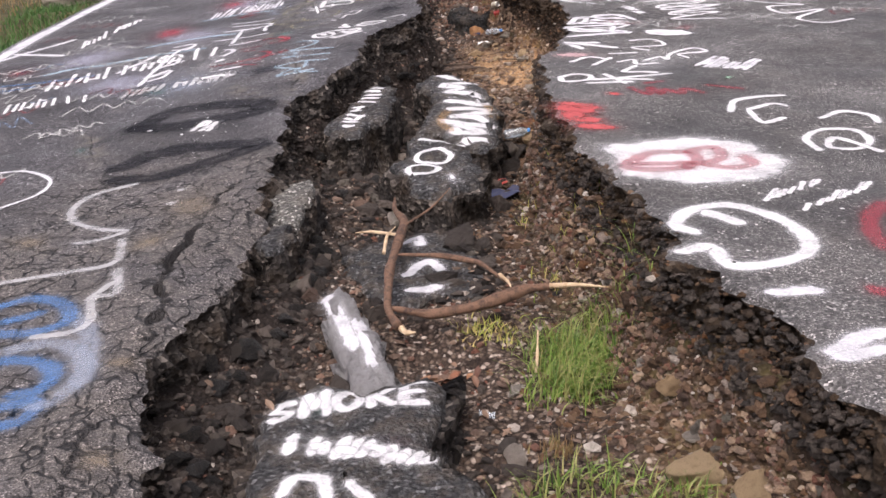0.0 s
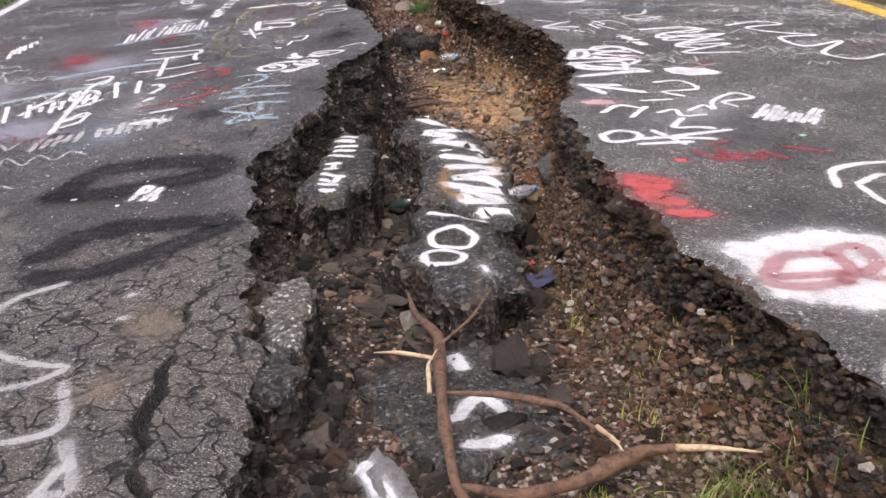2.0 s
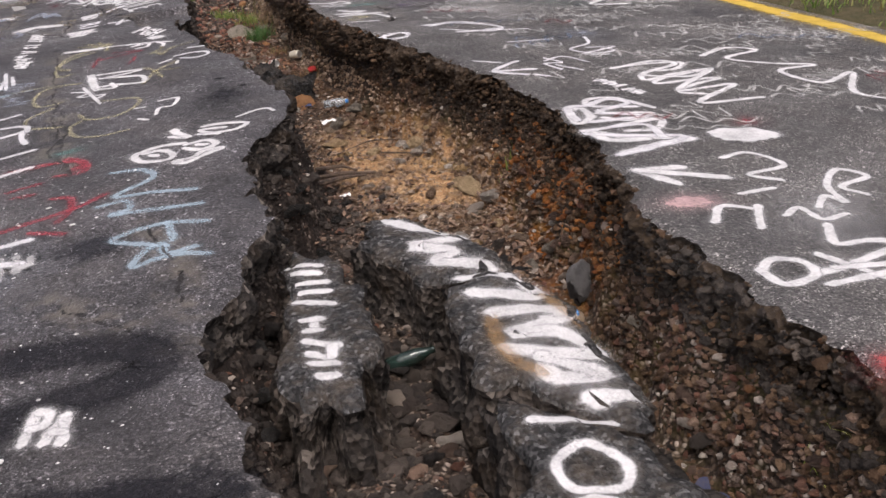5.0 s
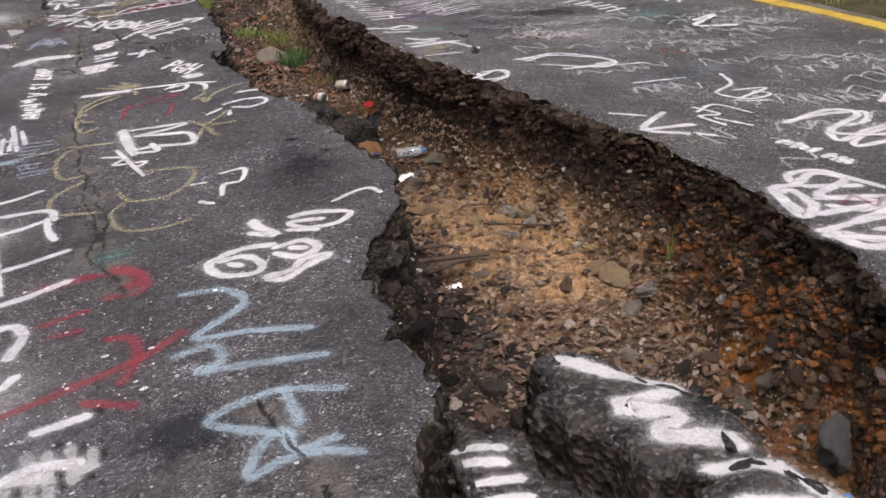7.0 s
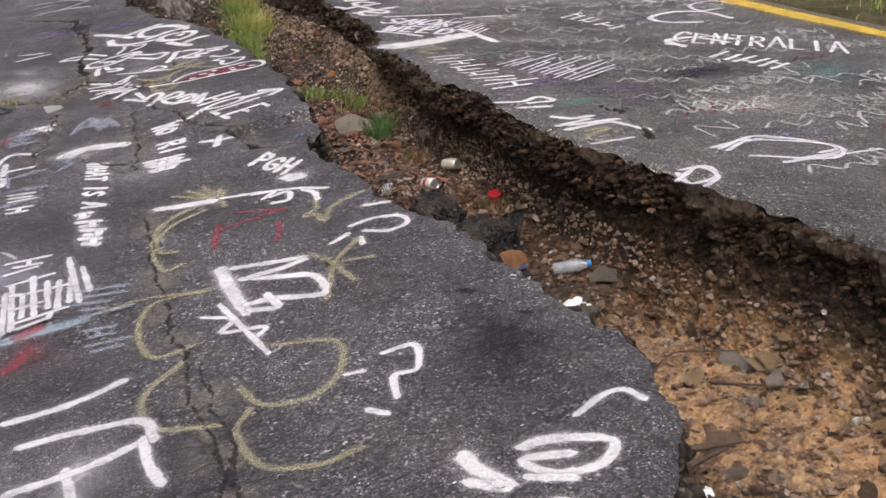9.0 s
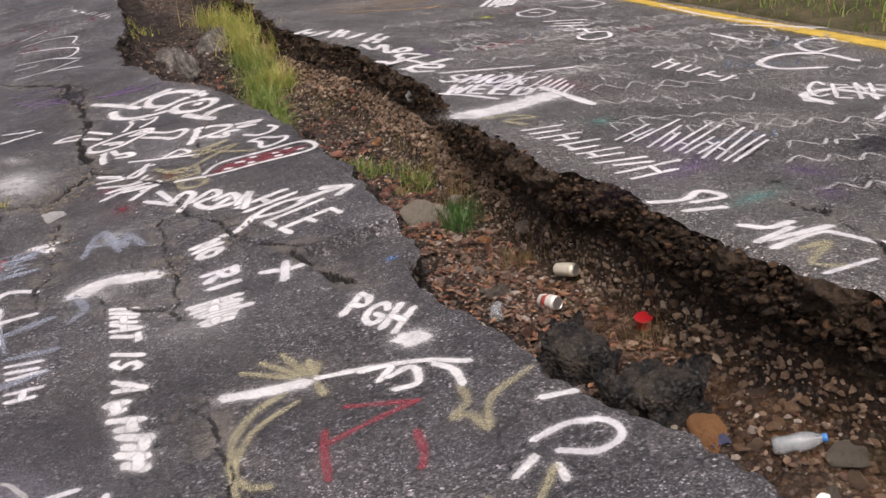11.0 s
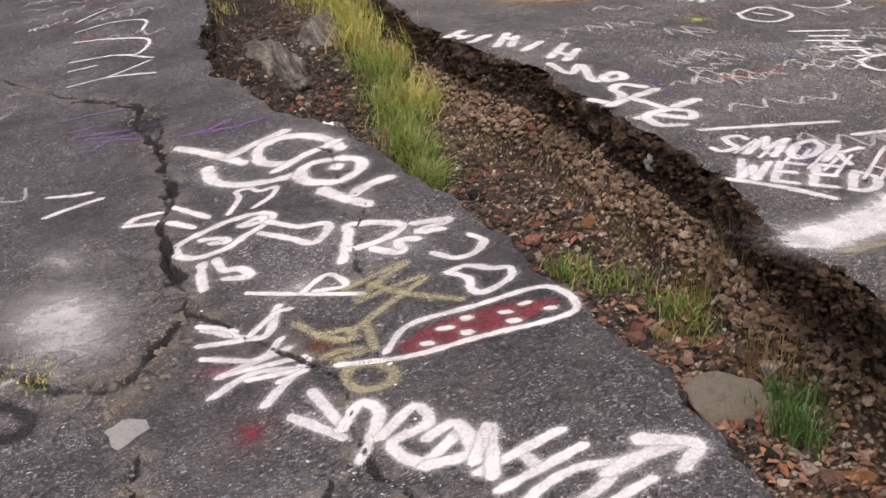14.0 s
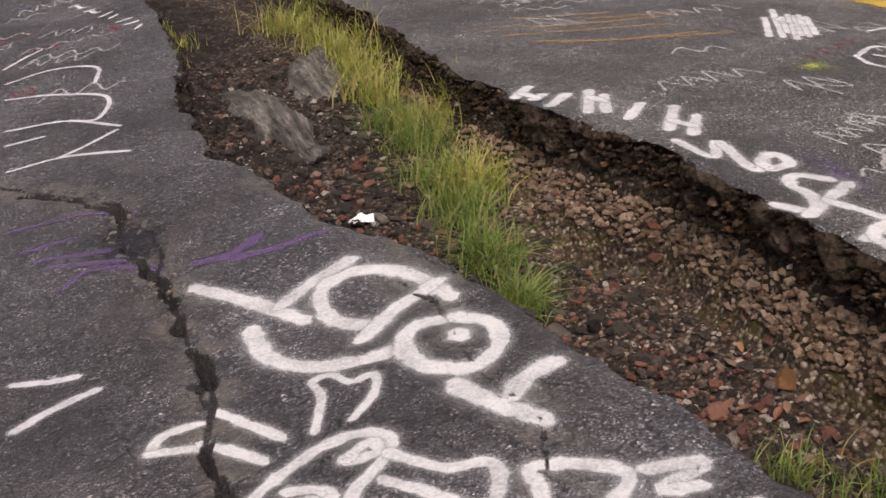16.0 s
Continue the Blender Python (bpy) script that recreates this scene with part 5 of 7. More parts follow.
patch([(-1.06, 14.03),(-0.77, 13.98),(-1.07, 13.8)], HAZE, 'whitish overspray on asphalt', .3)
patch([(-1.82, 9.22),(-1.54, 9.31),(-1.8, 8.86)], HAZE, 'whitish overspray on asphalt', .3)
patch([(-1.6, 12.3),(-1.42, 12.3),(-1.6, 12.0)], HAZE, 'whitish overspray on asphalt', .3)
patch([(-1.38, 7.48),(-1.11, 7.47),(-1.36, 7.24)], DARK, 'dark smooth tar patch on asphalt', .7)
patch([(-1.35, 16.49),(-0.94, 16.41),(-1.41, 15.86)], DARK, 'dark smooth tar patch on asphalt', .6)
patch([(-1.86, 7.91),(-1.5, 8.1),(-1.83, 7.27)], HAZE, 'whitish overspray on asphalt', .3)
patch([(-1.94, 7.39),(-1.4, 7.55),(-1.91, 6.73)], GREYBLUE, 'bluish grey overspray on asphalt', .5)
patch([(-1.81, 14.36),(-1.53, 14.37),(-1.82, 13.85)], HAZE, 'whitish overspray on asphalt', .4)
patch([(-1.47, 12.92),(-1.24, 12.94),(-1.49, 12.74)], HAZE, 'bluish white overspray on asphalt', .35)
patch([(-1.3, 11.72),(-0.9, 11.71),(-1.27, 11.2)], HAZE, 'whitish overspray on asphalt', .2)
patch([(-0.71, 14.12),(-0.42, 14.05),(-0.77, 13.8)], HAZE, 'whitish overspray on asphalt', .3)
patch([(0.88, 11.91),(1.42, 12.07),(0.75, 11.62)], PURPLE, 'faded purple spray patch on asphalt', .35)
patch([(1.6, 10.93),(2.27, 10.84),(1.3, 10.49)], HAZE, 'whitish overspray on asphalt', .25)
patch([(1.14, 6.37),(1.9, 6.67),(1.01, 5.64)], HAZE, 'whitish overspray on asphalt', .3)
patch([(-0.55, 11.82),(-0.51, 11.81),(-0.57, 11.79)], BLUE, 'small blue spray mark on broken asphalt', .8)
patch([(-0.56, 9.54),(-0.51, 9.5),(-0.57, 9.51)], DARK, 'small dark tar stain on asphalt', .8)
patch([(-0.47, 9.3),(-0.44, 9.28),(-0.48, 9.27)], DARK, 'small dark tar stain on asphalt', .8)
patch([(1.85, 11.78),(2.53, 11.79),(1.57, 11.28)], DARK, 'dark smooth tar patch on asphalt', .5)
patch([(-1.36, 4.89),(-1.15, 4.96),(-1.26, 4.58)], DUST, 'tan dusty worn patch on cracked asphalt', .7)
patch([(-1.46, 4.44),(-1.31, 4.56),(-1.4, 4.28)], DUST, 'tan dusty worn patch on cracked asphalt', .6)
patch([(-1.24, 3.24),(-1.14, 3.25),(-1.21, 3.17)], DUST, 'tan dusty worn patch on cracked asphalt', .7)
patch([(-1.14, 2.65),(-1.04, 2.68),(-1.1, 2.55)], DUST, 'tan dusty worn patch on cracked asphalt', .6)
patch([(-2.07, 4.61),(-1.88, 4.68),(-1.98, 4.41)], DUST, 'tan dusty worn patch on cracked asphalt', .5)
patch([(-1.7, 13.86),(-1.58, 13.82),(-1.71, 13.78)], DUST, 'tan dusty worn patch beside a crack', .5)
patch([(-1.69, 13.64),(-1.55, 13.69),(-1.7, 13.49)], DUST, 'tan dusty worn patch beside a crack', .5)
strokes([[(-0.79, 10.24),(-0.74, 10.27),(-0.83, 10.22)], [(-0.61, 10.49),(-0.52, 10.46)], [(-0.72, 10.2),(-0.73, 10.14)], [(-0.58, 10.32),(-0.54, 10.31)]], WHITE, 'small white spray-painted marks on asphalt', .02)
strokes([[(-0.72, 10.33),(-0.62, 10.34),(-0.53, 10.29),(-0.53, 10.21),(-0.61, 10.19),(-0.69, 10.25)]], PALE, 'faint white looping line on asphalt', .02)
strokes([[(-1.91, 12.94),(-1.76, 13.04)], [(-1.99, 12.16),(-1.8, 12.22)], [(-1.97, 11.94),(-1.8, 11.91)], [(-2.0, 11.71),(-1.85, 11.74)]], GREYBLUE, 'faded grey-blue strokes on asphalt', .03)
strokes([[(-1.7, 12.37),(-1.67, 12.21),(-1.73, 12.13)], [(-1.94, 12.96),(-1.81, 12.98)], [(-1.94, 12.79),(-1.82, 12.79)]], GREYBLUE, 'faded grey-blue strokes on asphalt', .03)

patch([(-2.55, 9.49), (-2.32, 9.49), (-2.49, 9.11)], RED, 'faded red spray patch on asphalt', 0.6)
patch([(-2.26, 10.95), (-2.0, 10.88), (-2.2, 10.48)], RED, 'faded red spray patch on asphalt', 0.6)
strokes([[(-1.52, 8.61), (-1.43, 8.59), (-1.36, 8.51), (-1.38, 8.4), (-1.5, 8.41)], [(-1.71, 8.33), (-1.57, 8.36)], [(-1.69, 8.24), (-1.6, 8.23)], [(-1.52, 8.12), (-1.45, 8.08), (-1.45, 7.94), (-1.51, 7.84)], [(-1.85, 7.84), (-1.66, 7.89), (-1.45, 7.94), (-1.3, 8.03)], [(-1.62, 7.79), (-1.49, 7.7)]], RED, 'soft red spray-painted strokes on asphalt', .026)
strokes([[(-1.84, 8.38), (-1.79, 8.37), (-1.77, 8.28), (-1.82, 8.16)], [(-1.84, 8.56), (-1.61, 8.63)], [(-1.84, 7.99), (-1.8, 8.04)], [(-1.85, 7.52), (-1.77, 7.55), (-1.65, 7.51)], [(-1.76, 7.71), (-1.62, 7.72)]], PALE, 'soft white spray-painted strokes on asphalt', .032)
strokes([[(-2.58, 7.93), (-2.43, 8.42)], [(-2.55, 8.09), (-2.45, 8.23)], [(-2.3, 7.47), (-2.28, 8.22), (-2.26, 8.53), (-2.16, 8.7)], [(-2.31, 7.67), (-2.14, 7.81)], [(-2.31, 7.93), (-2.13, 8.14)]], PALE, 'white spray-painted scribbles on asphalt', .03)
patch([(-2.12, 7.27), (-1.94, 7.27), (-2.09, 7.1)], TEAL, 'faded teal spray patch on asphalt', 0.4)
patch([(1.25, 11.6), (1.5, 11.3), (1.35, 11.9)], PURPLE, 'faded purple overspray on worn asphalt', 0.25)
patch([(2.53, 11.51), (2.99, 11.23), (3.0, 12.16)], TEAL, 'faded teal overspray on worn asphalt', 0.3)
patch([(1.91, 9.85), (2.16, 9.65), (2.11, 10.18)], GREYBLUE, 'faded grey-blue overspray on worn asphalt', 0.3)
patch([(1.36, 13.85), (1.57, 13.42), (1.47, 14.19)], PINK, 'faded pink overspray on worn asphalt', 0.3)
strokes([[(0.97, 10.34), (1.23, 10.45), (1.4, 10.27), (1.43, 10.1), (1.16, 10.07)], [(0.55, 10.03), (0.73, 10.15), (0.73, 10.01), (0.61, 9.92)], [(0.85, 9.14), (0.98, 9.05)], [(1.28, 9.1), (1.33, 8.97), (1.22, 8.96), (1.25, 8.81)], [(1.68, 9.35), (1.87, 9.34), (1.58, 9.17), (1.72, 9.12)]], PALE, 'thin white chalky loops on worn asphalt', .02)
patch([(-2.5, 7.6), (-1.9, 7.75), (-2.6, 8.15)], LAVENDER, 'pale lavender overspray on worn asphalt', 0.6)
patch([(-2.3, 9.2), (-1.8, 9.4), (-2.4, 9.9)], LAVENDER, 'pale lavender overspray on worn asphalt', 0.6)
patch([(-3.0, 8.6), (-2.5, 8.8), (-3.1, 9.4)], LAVENDER, 'pale lavender overspray on worn asphalt', 0.6)
patch([(-2.1, 10.8), (-1.6, 10.9), (-2.2, 11.5)], LAVENDER, 'pale lavender overspray on worn asphalt', 0.6)
strokes([[(-2.75, 8.3), (-2.40, 8.49), (-2.05, 8.55)], [(-2.6, 8.85), (-2.25, 9.04), (-1.9, 9.1)], [(-2.35, 10.0), (-2.05, 10.16), (-1.75, 10.2)], [(-3.2, 8.1), (-3.00, 8.24), (-2.8, 8.25)]], LIGHTBLUE, 'soft light blue sprayed lines on asphalt', .05)


# ---------------------------------------------------------------- chunks of broken asphalt and stones
def chunk_material(name, base, tint=(1, 1, 1)):
    m = Mat(name, 0.8)
    m.b.inputs["Specular IOR Level"].default_value = 0.2
    v = m.voronoi(75, "F1", "Color")
    sep = m.n.new("ShaderNodeSeparateColor")
    m.l.new(v, sep.inputs[0])
    t = lambda k: tuple(base * k * x for x in tint)
    c = m.ramp(sep.outputs[0], (0.0, t(0.4)), (0.6, t(1.0)), (0.9, t(2.0)), (1.0, t(4.5)))
    c = m.mix(m.ramp(m.noise(9, 5, 0.7), (0.45, 0.0), (0.7, 0.6)), c, (0.1, 0.08, 0.06))
    m.bump(m.math("ADD", m.voronoi(60), m.noise(28, 6, 0.7)), 1.0, 0.015)
    return m.done(c)


M_CHUNK = chunk_material("chunk_asphalt", 0.034)
M_CHIP = chunk_material("grey_chipped_slab", 0.11, (1.0, 0.97, 0.88))
M_TAR = chunk_material("black_tarry_asphalt", 0.012)


def stone_material(name, colors):
    m = Mat(name, 0.85)
    m.b.inputs["Specular IOR Level"].default_value = 0.18
    r = m.math("FRACT", m.math("ADD", m.math("MULTIPLY", m.random(), 7.0), m.island()))
    c = m.ramp(r, *[(i / max(1, len(colors) - 1), k) for i, k in enumerate(colors)])
    c = m.mix(m.ramp(m.noise(45, 5, 0.7), (0.48, 0.0), (0.78, 0.5)), c, (0.07, 0.055, 0.045))
    c = m.mix(m.ramp(m.noise(4.0, 7, 0.78), (0.5, 0.0), (0.68, 0.45)), c, m.mix(1.0, c, (0.42, 0.38, 0.34), "MULTIPLY"))
    m.bump(m.math("ADD", m.noise(70, 5, 0.7), m.math("MULTIPLY", m.noise(9, 6, 0.75), 3.0)), 1.0, 0.02)
    return m.done(c)


M_GRAVEL = stone_material("mixed_gravel", [(0.05, 0.032, 0.024), (0.11, 0.073, 0.054), (0.16, 0.108, 0.082), (0.16, 0.068, 0.045), (0.24, 0.17, 0.125), (0.085, 0.055, 0.042), (0.46, 0.4, 0.34)])
M_BANK = stone_material("brown_bank_stones", [(0.04, 0.025, 0.015), (0.095, 0.055, 0.031), (0.06, 0.037, 0.02), (0.14, 0.083, 0.05), (0.18, 0.12, 0.075), (0.11, 0.05, 0.02)])
M_TANSTONE = stone_material("tan_sandstone", [(0.54, 0.36, 0.17), (0.6, 0.45, 0.27), (0.46, 0.32, 0.18)])
M_SILVER = stone_material("silvery_sprayed_stone", [(0.17, 0.165, 0.165), (0.24, 0.235, 0.235), (0.2, 0.195, 0.19)])


def streaked_material(name, dark, pale):
    """Weathered slab with streaks along its length."""
    m = Mat(name, 0.85)
    m.b.inputs["Specular IOR Level"].default_value = 0.2
    squeeze = m.n.new("ShaderNodeMapping")
    squeeze.inputs["Rotation"].default_value = (0, 0, 0.3)
    squeeze.inputs["Scale"].default_value = (22, 3, 10)
    m.l.new(m.pos, squeeze.inputs["Vector"])
    streak = m.noise(1.0, 6, 0.7, squeeze.outputs[0])
    m.bump(m.math("ADD", streak, m.noise(40, 4)), 1.0, 0.03)
    return m.done(m.ramp(streak, (0.36, dark), (0.52, tuple(0.4 * v for v in pale)), (0.7, pale)))


M_DULLSLAB = streaked_material("streaked_grey_slab", (0.03, 0.026, 0.023), (0.3, 0.275, 0.24))
M_GREYBLOCK = stone_material("pale_grey_block", [(0.34, 0.3, 0.24), (0.4, 0.36, 0.29), (0.3, 0.27, 0.22)])
M_PALESTONE = stone_material("pale_stone", [(0.45, 0.38, 0.31), (0.5, 0.46, 0.4), (0.36, 0.3, 0.25)])
M_GREYSTONE = stone_material("grey_stone", [(0.2, 0.17, 0.14), (0.28, 0.25, 0.2), (0.16, 0.14, 0.12)])
M_RUST = stone_material("rusty_clods", [(0.12, 0.04, 0.012), (0.24, 0.085, 0.022), (0.3, 0.13, 0.04), (0.08, 0.035, 0.015)])
M_REDDISH = stone_material("reddish_pebbles", [(0.2, 0.075, 0.05), (0.28, 0.14, 0.1), (0.14, 0.06, 0.045), (0.36, 0.24, 0.19)])
M_BRICK = stone_material("orange_brick", [(0.46, 0.21, 0.085), (0.5, 0.26, 0.12), (0.42, 0.17, 0.07)])
M_CRUMB = stone_material("asphalt_crumbs", [(0.02, 0.017, 0.015), (0.045, 0.038, 0.033), (0.075, 0.062, 0.052), (0.032, 0.025, 0.021), (0.13, 0.108, 0.09)])
M_RIM = stone_material("earthy_rim_crumbs", [(0.014, 0.01, 0.007), (0.034, 0.022, 0.013), (0.055, 0.035, 0.02), (0.022, 0.015, 0.01), (0.1, 0.066, 0.04), (0.045, 0.025, 0.012)])
M_TANGRAVEL = stone_material("tan_gravel", [(0.16, 0.1, 0.066), (0.28, 0.19, 0.125), (0.37, 0.27, 0.185), (0.13, 0.085, 0.06), (0.46, 0.36, 0.265)])


def chunk(name, outline, z_top, z_low, slope, material, label, category, rough=0.02, crown=0.0, side_material=M_BROKEN):
    """A broken slab: an uneven top with worn rims over rough sides that widen to the bottom."""
    o = np.array(outline, float)
    o = np.vstack([o, o[:1]])
    s = np.r_[0, np.cumsum(np.hypot(*np.diff(o, axis=0).T))]
    u = np.linspace(0, s[-1], 72, endpoint=False)
    rim = np.stack([np.interp(u, s, o[:, 0]), np.interp(u, s, o[:, 1])], 1)
    rim = (np.roll(rim, 1, 0) + rim * 2 + np.roll(rim, -1, 0)) / 4
    c = rim.mean(0)
    seed = int(abs(c[1]) * 37) % 97
    rim = c + (rim - c) * (1 + 0.2 * fbm(np.cos(u / s[-1] * 6.28) * 3, np.sin(u / s[-1] * 6.28) * 3, 1, 3, seed))[:, None]
    radii = [0.02, 0.2, 0.4, 0.58, 0.74, 0.87, 0.95, 1.0, 1.03, 1.06, 1.07, 1.09, 1.12, 1.1]
    drops = [0, 0, 0, 0, 0.0, 0.004, 0.014, 0.04, 0.16, 0.32, 0.5, 0.7, 0.9, 1.0]
    V = []
    for r, d in zip(radii, drops):
        p = c + (rim - c) * r
        top = z_top + slope[0] * (p[:, 0] - c[0]) + slope[1] * (p[:, 1] - c[1]) + crown * (1 - r * r)
        k = d if d < 0.05 else d * 1.0
        z = top - k * (z_top - z_low) if d >= 0.05 else top - d
        n1 = fbm(p[:, 0] + d * 0.9, p[:, 1] - d * 0.7, 0.14, 4, seed)
        n2 = fbm(p[:, 0] - d * 0.8, p[:, 1] + d, 0.05, 2, seed + 3)
        side = min(1, d * 6)
        out = 1 + side * (0.17 * n1 + 0.11 * n2 + 0.05 * np.sign(n1) * np.abs(n2))
        p = c + (p - c) * (out[:, None] if np.ndim(out) else out)
        V.append(np.stack([p[:, 0], p[:, 1], z + rough * (0.55 + 1.3 * side) * n1 + rough * (0.5 + 0.9 * side) * n2], 1))
    V = np.vstack(V)
    nr = len(radii)
    f = grid_faces(nr, 72)
    i = np.arange(nr - 1)
    f = np.vstack([f, np.stack([i * 72 + 71, i * 72 + 143, i * 72 + 72, i * 72], 1)])
    if side_material is None:
        ob = tagged(part(name, mesh_from(name, V, f[:, ::-1]), material), label, category)
    else:
        ob = tagged(new(name), label, category)
        ob.location = (c[0], c[1], z_low)
        V0 = V - (c[0], c[1], z_low)
        ring = f.min(1) // 72
        part("worn_top", mesh_from("worn_top", V0[:72 * 8], f[ring < 7][:, ::-1]), material, ob)
        part("broken_side", mesh_from("broken_side", V0[72 * 7:], f[ring >= 7][:, ::-1] - 72 * 7), side_material, ob, "rough dark broken side of the slab")

    def surface(x, y, tri=V[:72 * 8]):
        x, y = np.asarray(x, float), np.asarray(y, float)
        d2 = (x.ravel()[:, None] - tri[None, :, 0]) ** 2 + (y.ravel()[:, None] - tri[None, :, 1]) ** 2
        w = np.exp(-d2 / (2 * 0.022 ** 2)) + 1e-12 / (d2 + 1e-6)
        return ((w * tri[None, :, 2]).sum(1) / w.sum(1)).reshape(x.shape) + 0.004
    return ob, surface


def rock_mesh(name, seed, flat=0.7, sub=2, jag=0.28):
    bm = bmesh.new()
    bmesh.ops.create_icosphere(bm, subdivisions=sub, radius=1.0)
    r = random.Random(seed)
    cuts = [(Vector((r.uniform(-1, 1), r.uniform(-1, 1), r.uniform(-1, 1))).normalized(), r.uniform(0.42, 0.8)) for _ in range(9)]
    off = Vector((seed * 3.1, seed * 1.7, 0))
    for v in bm.verts:
        p = v.co.copy()
        for n, d in cuts:
            h = p.dot(n)
            if h > d:
                p -= n * (h - d)
        p *= 1 + jag * noise.noise(p * 1.7 + off) + (0.1 * noise.noise(p * 5.0 + off) + 0.05 * noise.noise(p * 11.0 + off) if sub > 2 else 0.0)
        v.co = (p.x * 1.15, p.y, p.z * flat)
    mesh = bpy.data.meshes.new(name)
    bm.to_mesh(mesh)
    bm.free()
    return mesh


ROCKS = [rock_mesh("stone", s, 0.55 + 0.07 * (s % 5), 3) for s in range(8)]
PEBBLES = [rock_mesh("pebble", s + 20, 0.6 + 0.06 * (s % 5), 1) for s in range(8)]


def stone(x, y, size, material, label, category="stone", z=None, shape=0, turn=0.0, name="stone", stretch=(1, 1, 1), lift=0.35, tip=(0, 0)):
    base = ROCKS[shape % 8]
    mesh = base.copy()
    mesh.name = name
    mesh.materials.clear()
    mesh.materials.append(material)
    ob = tagged(part(name, mesh, material), label, category)
    zz = float(z_floor(np.array([x]), np.array([y]))[0]) if z is None else z
    ob.matrix_basis = pose(x, y, zz + size * lift * stretch[2], tip[0], tip[1], turn) @ Matrix.Diagonal((size * stretch[0], size * stretch[1], size * stretch[2], 1))
    return ob


SLAB_OUT = [(-0.85, 3.24), (-0.68, 3.36), (-0.31, 3.35), (-0.19, 3.22), (-0.04, 2.45), (-0.1, 2.1), (-0.7, 2.15), (-0.74, 2.6)]
_, on_slab = chunk("asphalt_slab", SLAB_OUT, -0.27, -0.6, (0.0, 0.0), M_CHUNK, "large painted asphalt slab lying in the fissure", "asphalt slab", 0.012)
_, on_hundred = chunk("asphalt_chunk", [(-0.26, 6.0), (-0.02, 5.88), (0.07, 5.65), (0.0, 5.2), (-0.12, 5.05), (-0.3, 5.2), (-0.42, 5.62)], -0.18, -0.55, (0, 0.1), M_CHUNK,
                      "dark asphalt chunk with a painted number in the fissure", "asphalt chunk", 0.014)
_, on_far = chunk("asphalt_chunk", [(-0.2, 7.82), (-0.08, 7.7), (0.1, 7.4), (0.13, 7.08), (0.0, 7.02), (-0.18, 7.1), (-0.32, 7.5)], -0.16, -0.58, (0, 0.03), M_CHUNK,
                  "asphalt chunk with white zigzag paint in the fissure", "asphalt chunk", 0.012)
_, on_near = chunk("asphalt_chunk", [(-0.1, 7.0), (0.12, 6.94), (0.22, 6.58), (0.17, 6.1), (0.06, 5.92), (-0.14, 6.0), (-0.27, 6.3), (-0.23, 6.75)], -0.16, -0.58, (-0.02, 0.06), M_CHUNK,
                   "asphalt chunk with white and brown zigzag paint", "asphalt chunk", 0.014)
_, on_left = chunk("asphalt_chunk", [(-0.62, 7.45), (-0.49, 7.42), (-0.47, 6.98), (-0.53, 6.55), (-0.65, 6.27), (-0.8, 6.32), (-0.85, 6.6), (-0.75, 7.1)], -0.15, -0.6, (0.02, 0.05), M_CHUNK,
                   "narrow asphalt chunk with a white painted name", "asphalt chunk", 0.014)
chunk("asphalt_chunk", [(-1.0, 5.35), (-0.82, 5.3), (-0.8, 5.0), (-0.86, 4.78), (-1.0, 4.85), (-1.06, 5.1)], -0.16, -0.45, (0.12, 0.12), M_CHIP, "grey chipped slab leaning on the broken road edge", "broken slab", 0.014)
chunk("asphalt_chunk", [(-0.98, 4.72), (-0.86, 4.7), (-0.82, 4.5), (-0.92, 4.38), (-1.02, 4.5)], -0.16, -0.45, (0.1, 0), M_CHUNK, "small asphalt lump beside the road edge", "broken slab", 0.014)
_, on_low = chunk("asphalt_slab", [(-0.66, 4.8), (-0.45, 4.95), (-0.1, 4.95), (0.06, 4.5), (0.0, 4.22), (-0.36, 4.22), (-0.6, 4.45)], -0.37, -0.6, (0.0, 0.03), M_CHUNK, "flat dark asphalt slab half buried in gravel", "asphalt slab", 0.02)
_, on_silver = chunk("painted_stone", [(-0.67, 4.24), (-0.6, 4.27), (-0.5, 4.05), (-0.37, 3.75), (-0.36, 3.55), (-0.5, 3.5), (-0.58, 3.75)], -0.34, -0.55, (0.1, 0.1), M_SILVER, "long grey stone sprayed silvery white", "stone", 0.03, 0.03, None)
chunk("asphalt_chunk", [(-0.04, 11.64), (0.1, 11.62), (0.17, 11.43), (0.05, 11.3), (-0.08, 11.44)], -0.31, -0.55, (0.05, 0.08), M_TAR, "black cracked tarry asphalt lump in the fissure", "asphalt chunk", 0.03, 0.0, M_TAR)
chunk("asphalt_chunk", [(0.0, 11.18), (0.12, 11.22), (0.28, 11.1), (0.27, 11.0), (0.14, 10.95), (-0.03, 11.06)], -0.31, -0.55, (0.0, 0.05), M_TAR, "black cracked tarry asphalt lump in the fissure", "asphalt chunk", 0.03, 0.0, M_TAR)
chunk("broken_slab", [(-0.36, 19.0), (-0.2, 18.85), (-0.14, 18.2), (-0.2, 17.6), (-0.34, 17.8), (-0.46, 18.5)], -0.2, -0.42, (0.25, -0.02), M_DULLSLAB, "weathered grey slab tilted in the fissure", "broken slab", 0.025, 0.1, M_DULLSLAB)
chunk("broken_slab", [(-0.08, 18.6), (0.2, 19.4), (0.44, 19.5), (0.42, 19.0), (0.18, 18.4)], -0.22, -0.42, (0.1, 0.05), M_DULLSLAB, "weathered grey slab tilted in the fissure", "broken slab", 0.025, 0.12, M_DULLSLAB)

